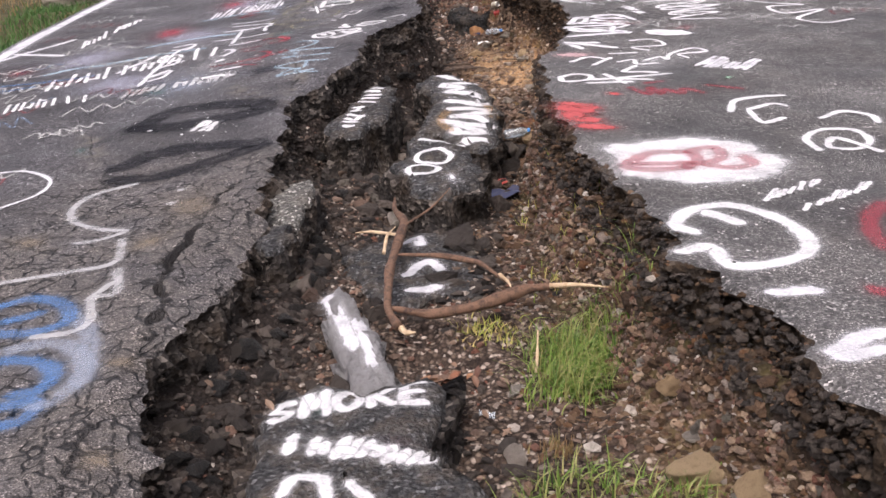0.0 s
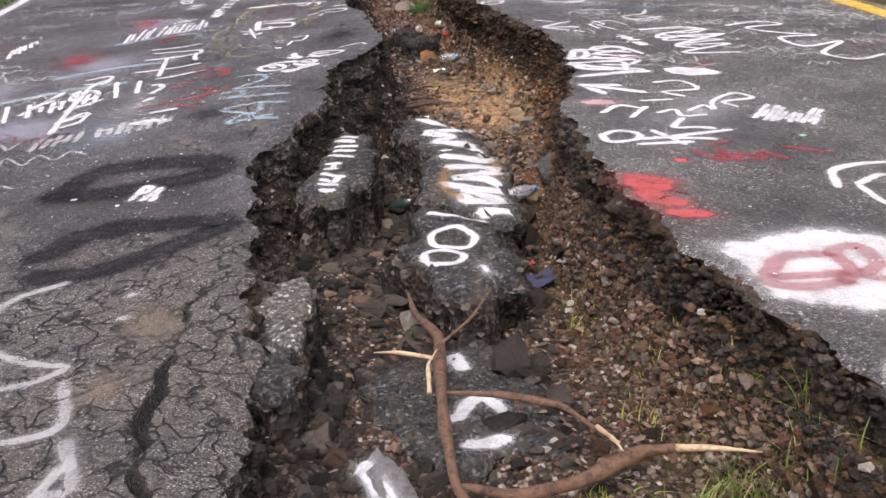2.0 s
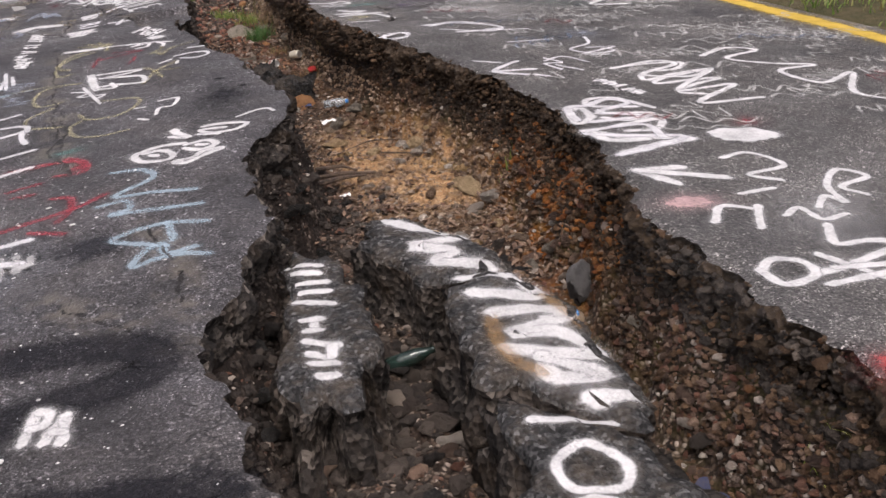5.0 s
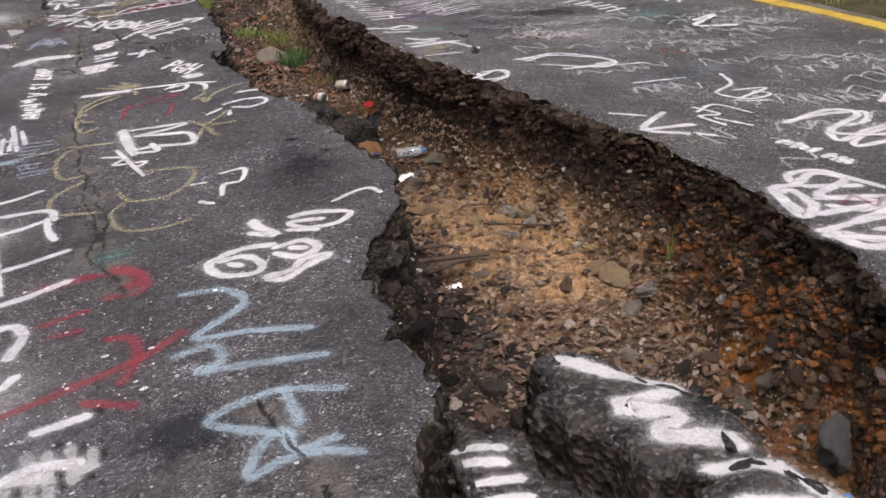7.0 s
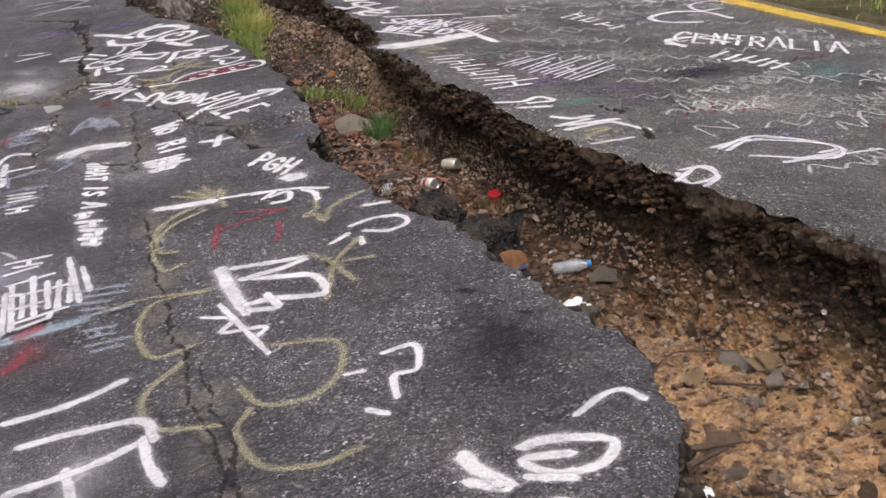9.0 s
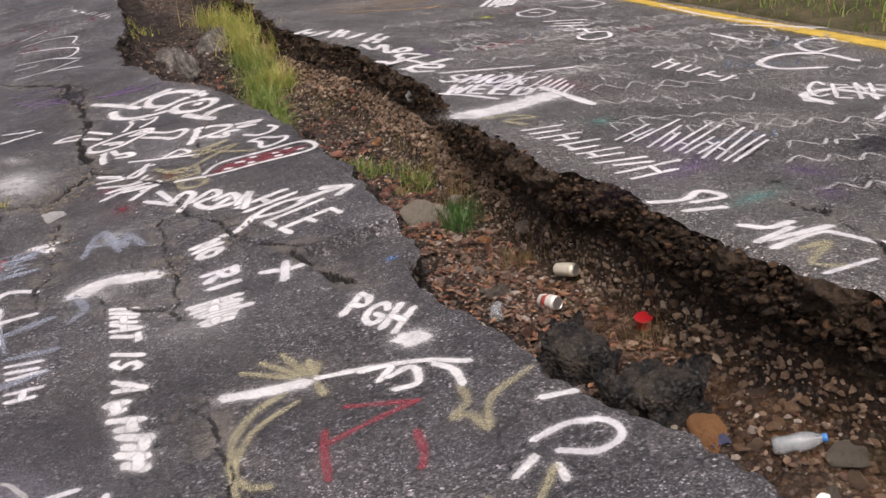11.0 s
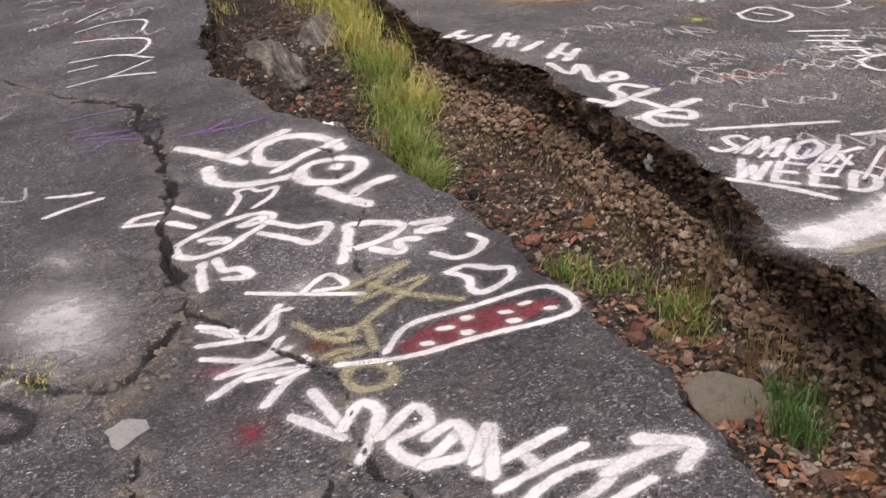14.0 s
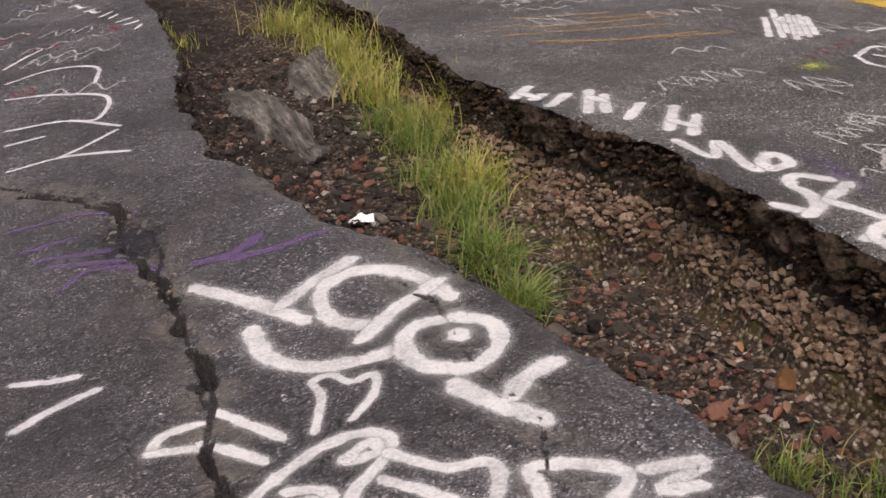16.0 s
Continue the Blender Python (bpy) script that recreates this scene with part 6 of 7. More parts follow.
# paint on the chunks
word("SMOKE", [(-0.73, 3.07), (-0.17, 3.14), (-0.74, 3.22)], WHITE, "white spray-painted word SMOKE on an asphalt slab", 0.032, on_slab)
bars(6, [(-0.65, 2.87), (-0.18, 2.75), (-0.64, 2.97)], WHITE, "white spray-painted writing as bars on a slab", 0.035, on_slab)
strokes([[(-0.62, 2.64), (-0.59, 2.72), (-0.51, 2.7), (-0.48, 2.6)], [(-0.42, 2.66), (-0.36, 2.58)]], WHITE, "white spray-painted letter on an asphalt slab", 0.035, on_slab)
patch([(-0.52, 3.12), (-0.4, 3.13), (-0.52, 3.17)], TEAL, "faded green spray on a slab", 0.5, on_slab)
patch([(-0.55, 2.58), (-0.4, 2.56), (-0.55, 2.64)], BROWN, "faded rusty spray on a slab", 0.5, on_slab)
patch([(-0.35, 2.86), (-0.2, 2.86), (-0.35, 2.92)], PINK, "faded pink spray on a slab", 0.5, on_slab)
strokes([[(-0.26, 5.9), (-0.14, 5.87), (-0.02, 5.83)], [(-0.18, 5.76), (-0.27, 5.71), (-0.27, 5.6), (-0.14, 5.56), (-0.09, 5.64), (-0.14, 5.74), (-0.18, 5.76)],
         [(-0.28, 5.55), (-0.33, 5.52), (-0.3, 5.43), (-0.2, 5.41), (-0.16, 5.48), (-0.23, 5.54), (-0.28, 5.55)]], WHITE, "white spray-painted number 100 on a chunk", 0.026, on_hundred)
patch([(-0.09, 5.33), (-0.04, 5.33), (-0.08, 5.22)], PALE, "whitish spray on a dark chunk", 0.6, on_hundred)
strokes([[(-0.17, 7.67), (-0.07, 7.52), (0.07, 7.38), (-0.03, 7.34), (-0.14, 7.34), (-0.01, 7.24), (-0.1, 7.17), (0.09, 7.08)]], WHITE, "white spray-painted zigzag on a chunk", 0.06, on_far)
strokes([[(-0.07, 6.96), (0.06, 6.9), (0.14, 6.7), (0.03, 6.72), (-0.1, 6.78)], [(-0.08, 6.62), (0.09, 6.58), (0.15, 6.51), (-0.08, 6.46), (0.08, 6.42), (0.14, 6.24), (-0.05, 6.33), (-0.13, 6.37)],
         [(-0.05, 6.29), (0.06, 6.17), (0.09, 6.11), (-0.04, 6.15), (-0.07, 6.23)], [(0.0, 6.02), (0.11, 5.98)]], WHITE, "white spray-painted zigzag on a chunk", 0.058, on_near)
strokes([[(-0.1, 6.6), (-0.15, 6.37), (-0.08, 6.2)], [(0.15, 6.7), (0.18, 6.45)]], ORANGE, "brownish spray beside white zigzag", 0.04, on_near)
bars(6, [(-0.67, 7.35), (-0.8, 6.45), (-0.54, 7.28)], WHITE, "white spray-painted name as bars on a chunk", 0.03, on_left)
strokes([[(-0.65, 4.18), (-0.58, 3.98), (-0.5, 3.72)], [(-0.5, 3.9), (-0.44, 3.7), (-0.42, 3.6)]], PALE, "silvery white spray on a long stone", 0.045, on_silver)
strokes([[(-0.33, 4.86), (-0.28, 4.9), (-0.26, 4.8)], [(-0.32, 4.5), (-0.22, 4.6), (-0.16, 4.5)], [(-0.3, 4.32), (-0.18, 4.34)]], PALE, "pale spray marks on a half-buried slab", 0.045, on_low)

# single stones
for k, (x, y, size, mat, lab) in enumerate([
        (0.66, 2.82, 0.11, M_TANSTONE, "tan sandstone block in the stony bank"), (0.78, 2.6, 0.09, M_TANSTONE, "tan sandstone block in the stony bank"),
        (0.08, 3.05, 0.06, M_PALESTONE, "pale rounded stone on gravel"), (0.64, 3.2, 0.06, M_TANSTONE, "tan stone in the stony bank"),
        (-0.42, 5.4, 0.07, M_PALESTONE, "white rounded stone beside a chunk"), (-0.3, 5.9, 0.05, M_PALESTONE, "pale pinkish stone between chunks"),
        (-0.74, 5.95, 0.05, M_GREYSTONE, "brownish stone on dark rubble"), (-0.42, 6.75, 0.07, M_PALESTONE, "pinkish stone between asphalt chunks"),
        (-0.33, 6.42, 0.06, M_PALESTONE, "pale stone between asphalt chunks"), (-0.09, 5.62, 0.05, M_PALESTONE, "pale stone beside a painted chunk"),
        (0.3, 6.75, 0.09, M_GREYSTONE, "brown stone beside a painted chunk"), (0.3, 6.45, 0.1, M_CRUMB, "dark boulder beside a painted chunk"),
        (0.44, 7.02, 0.075, M_TANSTONE, "tan flat stone under the bank"), (0.14, 9.83, 0.08, M_TANSTONE, "tan stone on sandy soil"), (0.59, 9.46, 0.08, M_TANSTONE, "tan stone on sandy soil"),
        (0.62, 8.72, 0.1, M_TANSTONE, "large orange sandstone in the bank"), (0.69, 8.5, 0.075, M_PALESTONE, "pale sandstone in the bank"), (0.6, 8.8, 0.07, M_TANSTONE, "tan stone on sandy soil"),
        (0.52, 9.6, 0.07, M_PALESTONE, "pale stone in the bank"), (0.25, 10.25, 0.06, M_GREYSTONE, "grey stone near the road edge"), (0.17, 10.84, 0.11, M_BRICK, "orange brick-like stone against black asphalt"),
        (0.22, 13.38, 0.16, M_GREYBLOCK, "large grey stone beside green grass"), (0.48, 12.75, 0.07, M_GREYSTONE, "grey-brown stone among dead leaves"), (0.12, 12.55, 0.05, M_PALESTONE, "pale stone among dead leaves"),
        (0.02, 12.2, 0.07, M_GREYSTONE, "grey-brown stone among dead leaves"), (0.06, 15.75, 0.06, M_PALESTONE, "pale flat stone on gravel"),
        (-0.22, 16.8, 0.05, M_PALESTONE, "white flat stone on gravel"), (0.0, 16.7, 0.06, M_GREYSTONE, "brown flat stone on gravel"), (0.48, 14.95, 0.06, M_BRICK, "reddish stone on gravel"),
        (0.3, 12.9, 0.05, M_BRICK, "reddish stone among dead leaves"), (0.35, 8.1, 0.05, M_PALESTONE, "pale stone on sandy soil"), (0.5, 7.6, 0.05, M_GREYSTONE, "grey stone on sandy soil"),
        (0.2, 7.7, 0.05, M_GREYSTONE, "grey stone beside a painted chunk"), (0.45, 10.45, 0.08, M_GREYSTONE, "brown flat stone under the bank")]):
    stone(x, y, size, mat, lab, "stone", None, k, k * 67.0, "stone", (1, 0.9, 0.85), 0.3)
stone(0.55, 7.18, 0.13, M_SILVER, "upright grey slab leaning on the bank", "stone", None, 3, 40, "stone", (0.8, 0.5, 1.0), 0.5, (12, 0))
stone(-4.62, 13.3, 0.4, M_GREYBLOCK, "large tan boulder on the grassy verge", "boulder", None, 2, 30, "boulder", (1.1, 0.8, 0.8), 0.4)
stone(-5.1, 14.0, 0.3, M_GREYBLOCK, "tan boulder on the grassy verge", "boulder", None, 5, 80, "boulder", (1.1, 0.8, 0.7), 0.4)

# the stone wedged in the pothole of the left road half
M_WHITESTONE = stone_material("white_painted_stone", [(0.75, 0.75, 0.73), (0.8, 0.8, 0.78)])
stone(0.672, 14.7, 0.045, M_WHITESTONE, "white-sprayed stone sticking out of the bank", "stone", -0.05, 4, 10, "stone", (0.8, 0.7, 1.3), 0.0)
stone(-1.66, 13.46, 0.08, M_WHITESTONE, "white painted stone wedged in a pothole", "stone", float(z_left(np.array([-1.66]), np.array([13.46]))[0]) - 0.04, 3, 20, "stone", (1.1, 0.8, 0.55), 0.6, (10, 15))


# ---------------------------------------------------------------- branch and roots
def bark_material(name, a, b):
    m = Mat(name, 0.8)
    w = m.noise(14, 6, 0.7)
    m.bump(m.noise(50, 5, 0.7), 1.0, 0.012)
    return m.done(m.ramp(w, (0.36, a), (0.5, b), (0.62, a), (0.75, tuple(1.8 * k for k in b))))


M_BARK = bark_material("reddish_bark", (0.05, 0.026, 0.016), (0.15, 0.082, 0.048))
M_WOOD = bark_material("bare_splintered_wood", (0.36, 0.24, 0.13), (0.55, 0.42, 0.27))
M_ROOT = bark_material("dark_root", (0.03, 0.02, 0.014), (0.09, 0.06, 0.04))


def limb(name, points, radii, material, parent, seed=0):
    """A knobbly tapered tube along the points."""
    p = np.array(points, float)
    t = np.linspace(0, len(p) - 1, 9 * (len(p) - 1) + 1)
    i = np.arange(len(p))
    q = np.stack([np.interp(t, i, p[:, k]) for k in range(3)], 1)
    for _ in range(3):
        q[1:-1] = (q[:-2] + 2 * q[1:-1] + q[2:]) / 4
    r = 0.72 * np.interp(t, i, radii) * (1 + 0.4 * fbm(t, t * 0 + seed, 0.7, 2, seed))
    d = np.gradient(q, axis=0)
    d /= np.linalg.norm(d, axis=1)[:, None]
    side = np.cross(d, (0.2, 0.1, 1.0))
    side /= np.linalg.norm(side, axis=1)[:, None] + 1e-9
    up = np.cross(side, d)
    a = np.linspace(0, 2 * np.pi, 11)[:-1]
    ring = q[:, None, :] + r[:, None, None] * (np.cos(a)[None, :, None] * side[:, None, :] + np.sin(a)[None, :, None] * up[:, None, :])
    f = grid_faces(len(q), 10)
    k = np.arange(len(q) - 1)
    f = np.vstack([f, np.stack([k * 10 + 9, k * 10 + 19, k * 10 + 10, k * 10], 1)])
    V = np.vstack([ring.reshape(-1, 3), q[:1], q[-1:]])
    n = len(q) * 10
    caps = [(n, j, (j + 1) % 10, n) for j in range(10)] + [(n + 1, n - 10 + (j + 1) % 10, n - 10 + j, n + 1) for j in range(10)]
    bm = bmesh.new()
    vs = [bm.verts.new(v) for v in V]
    for face in f:
        bm.faces.new([vs[j] for j in face])
    for a0, b0, c0, _ in caps:
        bm.faces.new((vs[a0], vs[b0], vs[c0]))
    bmesh.ops.recalc_face_normals(bm, faces=bm.faces)
    for face in bm.faces:
        face.smooth = True
    return part(name, bm, material, parent)


branch = tagged(new("fallen_branch"), "broken forked brown branch lying across the slab", "branch")
limb("stem", [(-0.33, 3.86, -0.33), (-0.38, 4.0, -0.31), (-0.38, 4.3, -0.26), (-0.36, 4.6, -0.27), (-0.33, 4.9, -0.26), (-0.4, 5.2, -0.3), (-0.41, 5.45, -0.32)], [0.022, 0.03, 0.034, 0.03, 0.026, 0.017, 0.008], M_BARK, branch, 1)
limb("side_limb", [(-0.36, 4.0, -0.31), (-0.2, 3.93, -0.32), (0.0, 3.96, -0.31), (0.2, 4.05, -0.29), (0.3, 4.02, -0.27)], [0.02, 0.026, 0.028, 0.03, 0.024], M_BARK, branch, 2)
limb("splintered_end", [(0.3, 4.02, -0.27), (0.4, 3.97, -0.25), (0.53, 3.92, -0.25)], [0.02, 0.012, 0.003], M_WOOD, branch, 3)
limb("side_limb", [(-0.37, 4.5, -0.27), (-0.15, 4.42, -0.26), (0.02, 4.33, -0.27), (0.12, 4.15, -0.29)], [0.014, 0.017, 0.016, 0.012], M_BARK, branch, 4)
limb("splintered_end", [(0.1, 4.2, -0.28), (0.13, 4.1, -0.27), (0.14, 4.03, -0.27)], [0.015, 0.012, 0.003], M_WOOD, branch, 5)
limb("twig", [(-0.36, 4.8, -0.26), (-0.2, 4.95, -0.22), (-0.1, 5.1, -0.17)], [0.009, 0.007, 0.003], M_BARK, branch, 6)
limb("twig", [(-0.36, 4.75, -0.27), (-0.5, 4.85, -0.28), (-0.58, 4.9, -0.3)], [0.009, 0.008, 0.003], M_WOOD, branch, 7)
limb("splintered_end", [(-0.34, 3.9, -0.33), (-0.3, 3.84, -0.35), (-0.26, 3.84, -0.35)], [0.024, 0.016, 0.004], M_WOOD, branch, 8)
limb("splintered_end", [(-0.41, 4.45, -0.24), (-0.4, 4.6, -0.21), (-0.36, 4.68, -0.2)], [0.012, 0.009, 0.003], M_WOOD, branch, 9)
for k, pts in enumerate([[(-0.1, 9.35, -0.44), (0.05, 9.28, -0.42), (0.12, 9.22, -0.44)], [(-0.2, 9.2, -0.44), (0.0, 9.12, -0.41), (0.2, 9.1, -0.43)], [(-0.2, 9.02, -0.42), (0.0, 9.05, -0.41), (0.14, 9.09, -0.43)],
                         [(0.35, 9.5, -0.45), (0.6, 9.25, -0.42), (0.7, 9.15, -0.4)], [(0.1, 9.6, -0.45), (0.35, 9.75, -0.44), (0.55, 9.6, -0.42)]]):
    root = tagged(new("root"), "dark bare root lying on sandy soil", "root", "roots in the fissure")
    limb("root_stem", pts, [0.017, 0.02, 0.006] if k < 3 else [0.006, 0.008, 0.003], M_ROOT, root, 20 + k)
stick = tagged(new("stick"), "short bleached stick standing in grass", "stick")
limb("stick_stem", [(0.2, 3.58, -0.43), (0.21, 3.62, -0.36), (0.22, 3.68, -0.3)], [0.008, 0.009, 0.004], M_WOOD, stick, 33)


# ---------------------------------------------------------------- litter
def lathe(profile, segments=20, dent=0.0, seed=0):
    bm = bmesh.new()
    rings = []
    for r, z in profile:
        rings.append([bm.verts.new((r * math.cos(a) * (1 + dent * noise.noise(Vector((math.cos(a) * 1.5, math.sin(a) * 1.5, z * 20 + seed)))),
                                    r * math.sin(a) * (1 + dent * noise.noise(Vector((math.cos(a) * 1.5 + 9, math.sin(a) * 1.5, z * 20 + seed)))), z))
                      for a in (2 * math.pi * i / segments for i in range(segments))])
    for a, b in zip(rings[:-1], rings[1:]):
        for i in range(segments):
            bm.faces.new((a[i], a[(i + 1) % segments], b[(i + 1) % segments], b[i])).smooth = True
    bm.faces.new(list(reversed(rings[0])))
    bm.faces.new(rings[-1])
    return bm


def plain(name, color, rough=0.4, metal=0.0, trans=0.0):
    m = Mat(name, rough, metal)
    if trans:
        m.b.inputs["Transmission Weight"].default_value = trans
    dirt = m.ramp(m.noise(18, 5, 0.7), (0.5, 0.0), (0.75, 0.55))
    return m.done(m.mix(dirt, color, (0.12, 0.09, 0.06)))


M_CAN = plain("dirty_can_print", (0.62, 0.58, 0.46), 0.4, 0.3)
M_CAN2 = plain("dirty_can_print_pale", (0.7, 0.68, 0.62), 0.4, 0.3)
M_ALU = plain("aluminium", (0.6, 0.6, 0.58), 0.35, 0.9)
M_REDPL = plain("red_plastic", (0.36, 0.008, 0.012), 0.4)
M_CLEAR = plain("clear_plastic", (0.75, 0.8, 0.82), 0.2, 0.0, 0.75)
M_BLUEPL = plain("blue_plastic", (0.04, 0.2, 0.5), 0.4)
M_PAPER = plain("white_paper", (0.75, 0.74, 0.72), 0.8)
M_GLASS = plain("dark_green_glass", (0.03, 0.06, 0.05), 0.1, 0.0, 0.5)
M_RAG = plain("dark_blue_rag", (0.03, 0.035, 0.07), 0.9)
M_BAND = plain("dark_red_print", (0.3, 0.05, 0.04), 0.5)


def can(m, body, label, banded=True):
    thing = tagged(new("drink_can"), label, "can", "cans in the fissure")
    thing.matrix_basis = m
    b = part("can_body", lathe([(0.024, 0.0), (0.031, 0.008), (0.033, 0.02), (0.033, 0.06), (0.033, 0.1), (0.028, 0.115)], 24, 0.12, m.translation.x), body, thing)
    part("can_lid", lathe([(0.028, 0.114), (0.0275, 0.119), (0.025, 0.119), (0.024, 0.116)], 24), M_ALU, thing)
    if banded:
        part("printed_band", lathe([(0.0335, 0.035), (0.0337, 0.05), (0.0335, 0.065)], 24, 0.12, m.translation.x), M_BAND, b, "dark red printed band on the can")
    return thing


can(pose(0.42, 12.33, float(z_floor(np.array([0.42]), np.array([12.33]))[0]) + 0.045, 80, 0, 24), M_CAN, "dirty yellowish white drink can lying on leaves", False)
can(pose(0.19, 12.05, float(z_floor(np.array([0.19]), np.array([12.05]))[0]) + 0.04, 78, 0, 10), M_CAN2, "crushed white and red drink can on leaves")


def bottle(m, material, cap, label, length=0.17):
    thing = tagged(new("plastic_bottle"), label, "bottle", "bottles in the fissure")
    thing.matrix_basis = m
    part("bottle_body", lathe([(0.026, 0.0), (0.031, 0.01), (0.03, 0.05), (0.032, 0.09), (0.03, 0.12), (0.014, length - 0.015), (0.012, length)], 20, 0.25, m.translation.y), material, thing)
    part("bottle_cap", lathe([(0.0145, length - 0.012), (0.015, length + 0.002), (0.013, length + 0.006)], 16), cap, thing)
    return thing


bottle(pose(-0.06, 12.0, -0.4, 90, 0, 150), M_CLEAR, M_PAPER, "crushed clear plastic bottle against a stone")
bottle(pose(0.28, 10.62, -0.41, 80, 0, 60), M_CLEAR, M_BLUEPL, "crumpled clear plastic bottle on brown soil")
bottle(pose(0.26, 6.95, -0.44, 85, 0, 100), M_CLEAR, M_BLUEPL, "clear plastic bottle with a blue cap behind a chunk")
bottle(pose(-0.4, 6.95, -0.46, 75, 0, 80), M_GLASS, M_GLASS, "dark glass bottle between asphalt chunks", 0.19)
cup = tagged(new("plastic_cup"), "bright red plastic cup on brown soil", "cup")
cup.location = (0.44, 11.62, float(z_floor(np.array([0.44]), np.array([11.62]))[0]) + 0.015)
cup.rotation_euler = (0.2, -0.15, 0)
cup.scale = (0.9, 0.9, 0.9)
part("cup_wall", lathe([(0.03, 0.0), (0.034, 0.03), (0.038, 0.065), (0.041, 0.07), (0.037, 0.068), (0.031, 0.01)], 24, 0.05), M_REDPL, cup)
part("cup_rim", lathe([(0.0405, 0.067), (0.043, 0.07), (0.0405, 0.073)], 24, 0.05), M_REDPL, cup)


def scrap(x, y, size, material, label, name="paper_scrap", z=None):
    """A crumpled sheet."""
    n = 9
    u = np.linspace(-1, 1, n)
    X, Y = np.meshgrid(u, u, indexing="ij")
    r = x * 13 + y * 7
    Z = 0.35 * fbm(X + r, Y - r, 0.9, 3, 4)
    zz = float(z_floor(np.array([x]), np.array([y]))[0]) if z is None else z
    V = np.stack([x + size * (X + 0.25 * Z), y + size * 0.75 * (Y + 0.2 * np.sin(X * 3 + r)), zz + size * (0.35 + Z)], -1).reshape(-1, 3)
    mesh = mesh_from(name, np.vstack([V, V - (0, 0, 0.002)]), np.vstack([grid_faces(n, n), grid_faces(n, n)[:, ::-1] + n * n]))
    return tagged(part(name, mesh, material), label, "litter", "scraps of litter")


scrap(0.24, 10.33, 0.06, M_PAPER, "crumpled white paper cup on soil")
scrap(-0.2, 11.95, 0.035, M_PAPER, "small white paper scrap near the road edge")
scrap(-0.03, 9.0, 0.04, M_PAPER, "white paper scrap among roots")
scrap(0.2, 5.72, 0.08, M_RAG, "dark blue rag beside a painted chunk", "rag")
scrap(0.17, 5.95, 0.05, M_BAND, "dark red rag beside a painted chunk", "rag")
scrap(0.18, 10.78, 0.04, M_RAG, "dark blue plastic scrap on soil", "plastic_scrap")
scrap(0.0, 3.35, 0.03, M_CLEAR, "pale greenish plastic scrap on gravel", "plastic_scrap")
scrap(-0.3, 16.85, 0.05, M_PAPER, "flat white scrap on gravel")


# ---------------------------------------------------------------- gravel, rubble, leaves and grass
def mesh_arrays(mesh):
    v = np.empty(len(mesh.vertices) * 3, np.float32)
    mesh.vertices.foreach_get("co", v)
    f = np.empty(len(mesh.polygons) * 3, np.int32)
    mesh.polygons.foreach_get("vertices", f)
    return v.reshape(-1, 3), f.reshape(-1, 3)


PEBBLE_DATA = [mesh_arrays(m) for m in PEBBLES]


def scatter(name, xs, ys, sizes, material, label, category, sink=0.25, flat=1.0, zs=None):
    """Many small stones joined into one piece of stuff."""
    zs = z_floor(xs, ys) if zs is None else zs
    V, Fc, n0 = [], [], 0
    for i, (x, y, z, s) in enumerate(zip(xs, ys, zs, sizes)):
        v, f = PEBBLE_DATA[i % 8]
        a, b = rng.uniform(0, 6.28), rng.uniform(-0.7, 0.7)
        c, sn = math.cos(a), math.sin(a)
        w = v * s * (rng.uniform(0.8, 1.25), rng.uniform(0.7, 1.1), rng.uniform(0.7, 1.1) * flat)
        w = np.stack([w[:, 0], w[:, 1] * math.cos(b) - w[:, 2] * math.sin(b), w[:, 1] * math.sin(b) + w[:, 2] * math.cos(b)], 1)
        w = np.stack([w[:, 0] * c - w[:, 1] * sn + x, w[:, 0] * sn + w[:, 1] * c + y, w[:, 2] + z + s * sink], 1)
        V.append(w)
        Fc.append(f + n0)
        n0 += len(v)
    return tagged(part(name, mesh_from(name, np.vstack(V), np.vstack(Fc), False), material), label, category, kind="stuff")


def pit_points(n, y0, y1, bias=None):
    y = rng.uniform(y0, y1, n)
    el, er = edge_left(y), edge_right(y)
    u = rng.uniform(0, 1, n) if bias is None else np.clip(bias(n), 0, 1)
    return el + 0.02 + u * (er - el - 0.03), y


def on_bank(y, depth):
    """The x at which the right bank lies that deep below the road's top."""
    lo, hi = edge_right(y) - 0.34, edge_right(y) + 0.14
    want = z_right(edge_right(y), y) - depth
    for _ in range(12):
        mid = (lo + hi) / 2
        low = z_floor(mid, y) < want
        lo, hi = np.where(low, mid, lo), np.where(low, hi, mid)
    return np.minimum((lo + hi) / 2, edge_right(y) + np.where(depth > 0.22, 0.1, -0.01))


def off_sand(x, y, keep=0.12):
    """Thins out stones where bare sandy soil lies open."""
    sand = np.exp(-((y - 9.35) / 0.95) ** 4 - ((x - 0.45) / 0.45) ** 4)
    ok = rng.uniform(0, 1, len(x)) > sand * (1 - keep)
    return x[ok], y[ok]


x, y = off_sand(*pit_points(9000, 1.9, 20))
scatter("gravel", x, y, rng.gamma(1.8, 0.0035, len(x)) + 0.0035, M_GRAVEL, "mixed brown and grey gravel on the fissure floor", "gravel")
x, y = off_sand(*pit_points(900, 1.9, 20))
scatter("gravel", x, y, rng.gamma(2.2, 0.006, len(x)) + 0.01, M_GRAVEL, "larger mixed stones on the fissure floor", "gravel")
x, y = off_sand(*pit_points(5200, 1.9, 12, lambda n: 1 - np.abs(rng.normal(0, 0.16, n))))
scatter("gravel", x, y, rng.gamma(1.8, 0.0055, len(x)) + 0.004, M_BANK, "stones embedded in the brown earth bank", "gravel", 0.05)
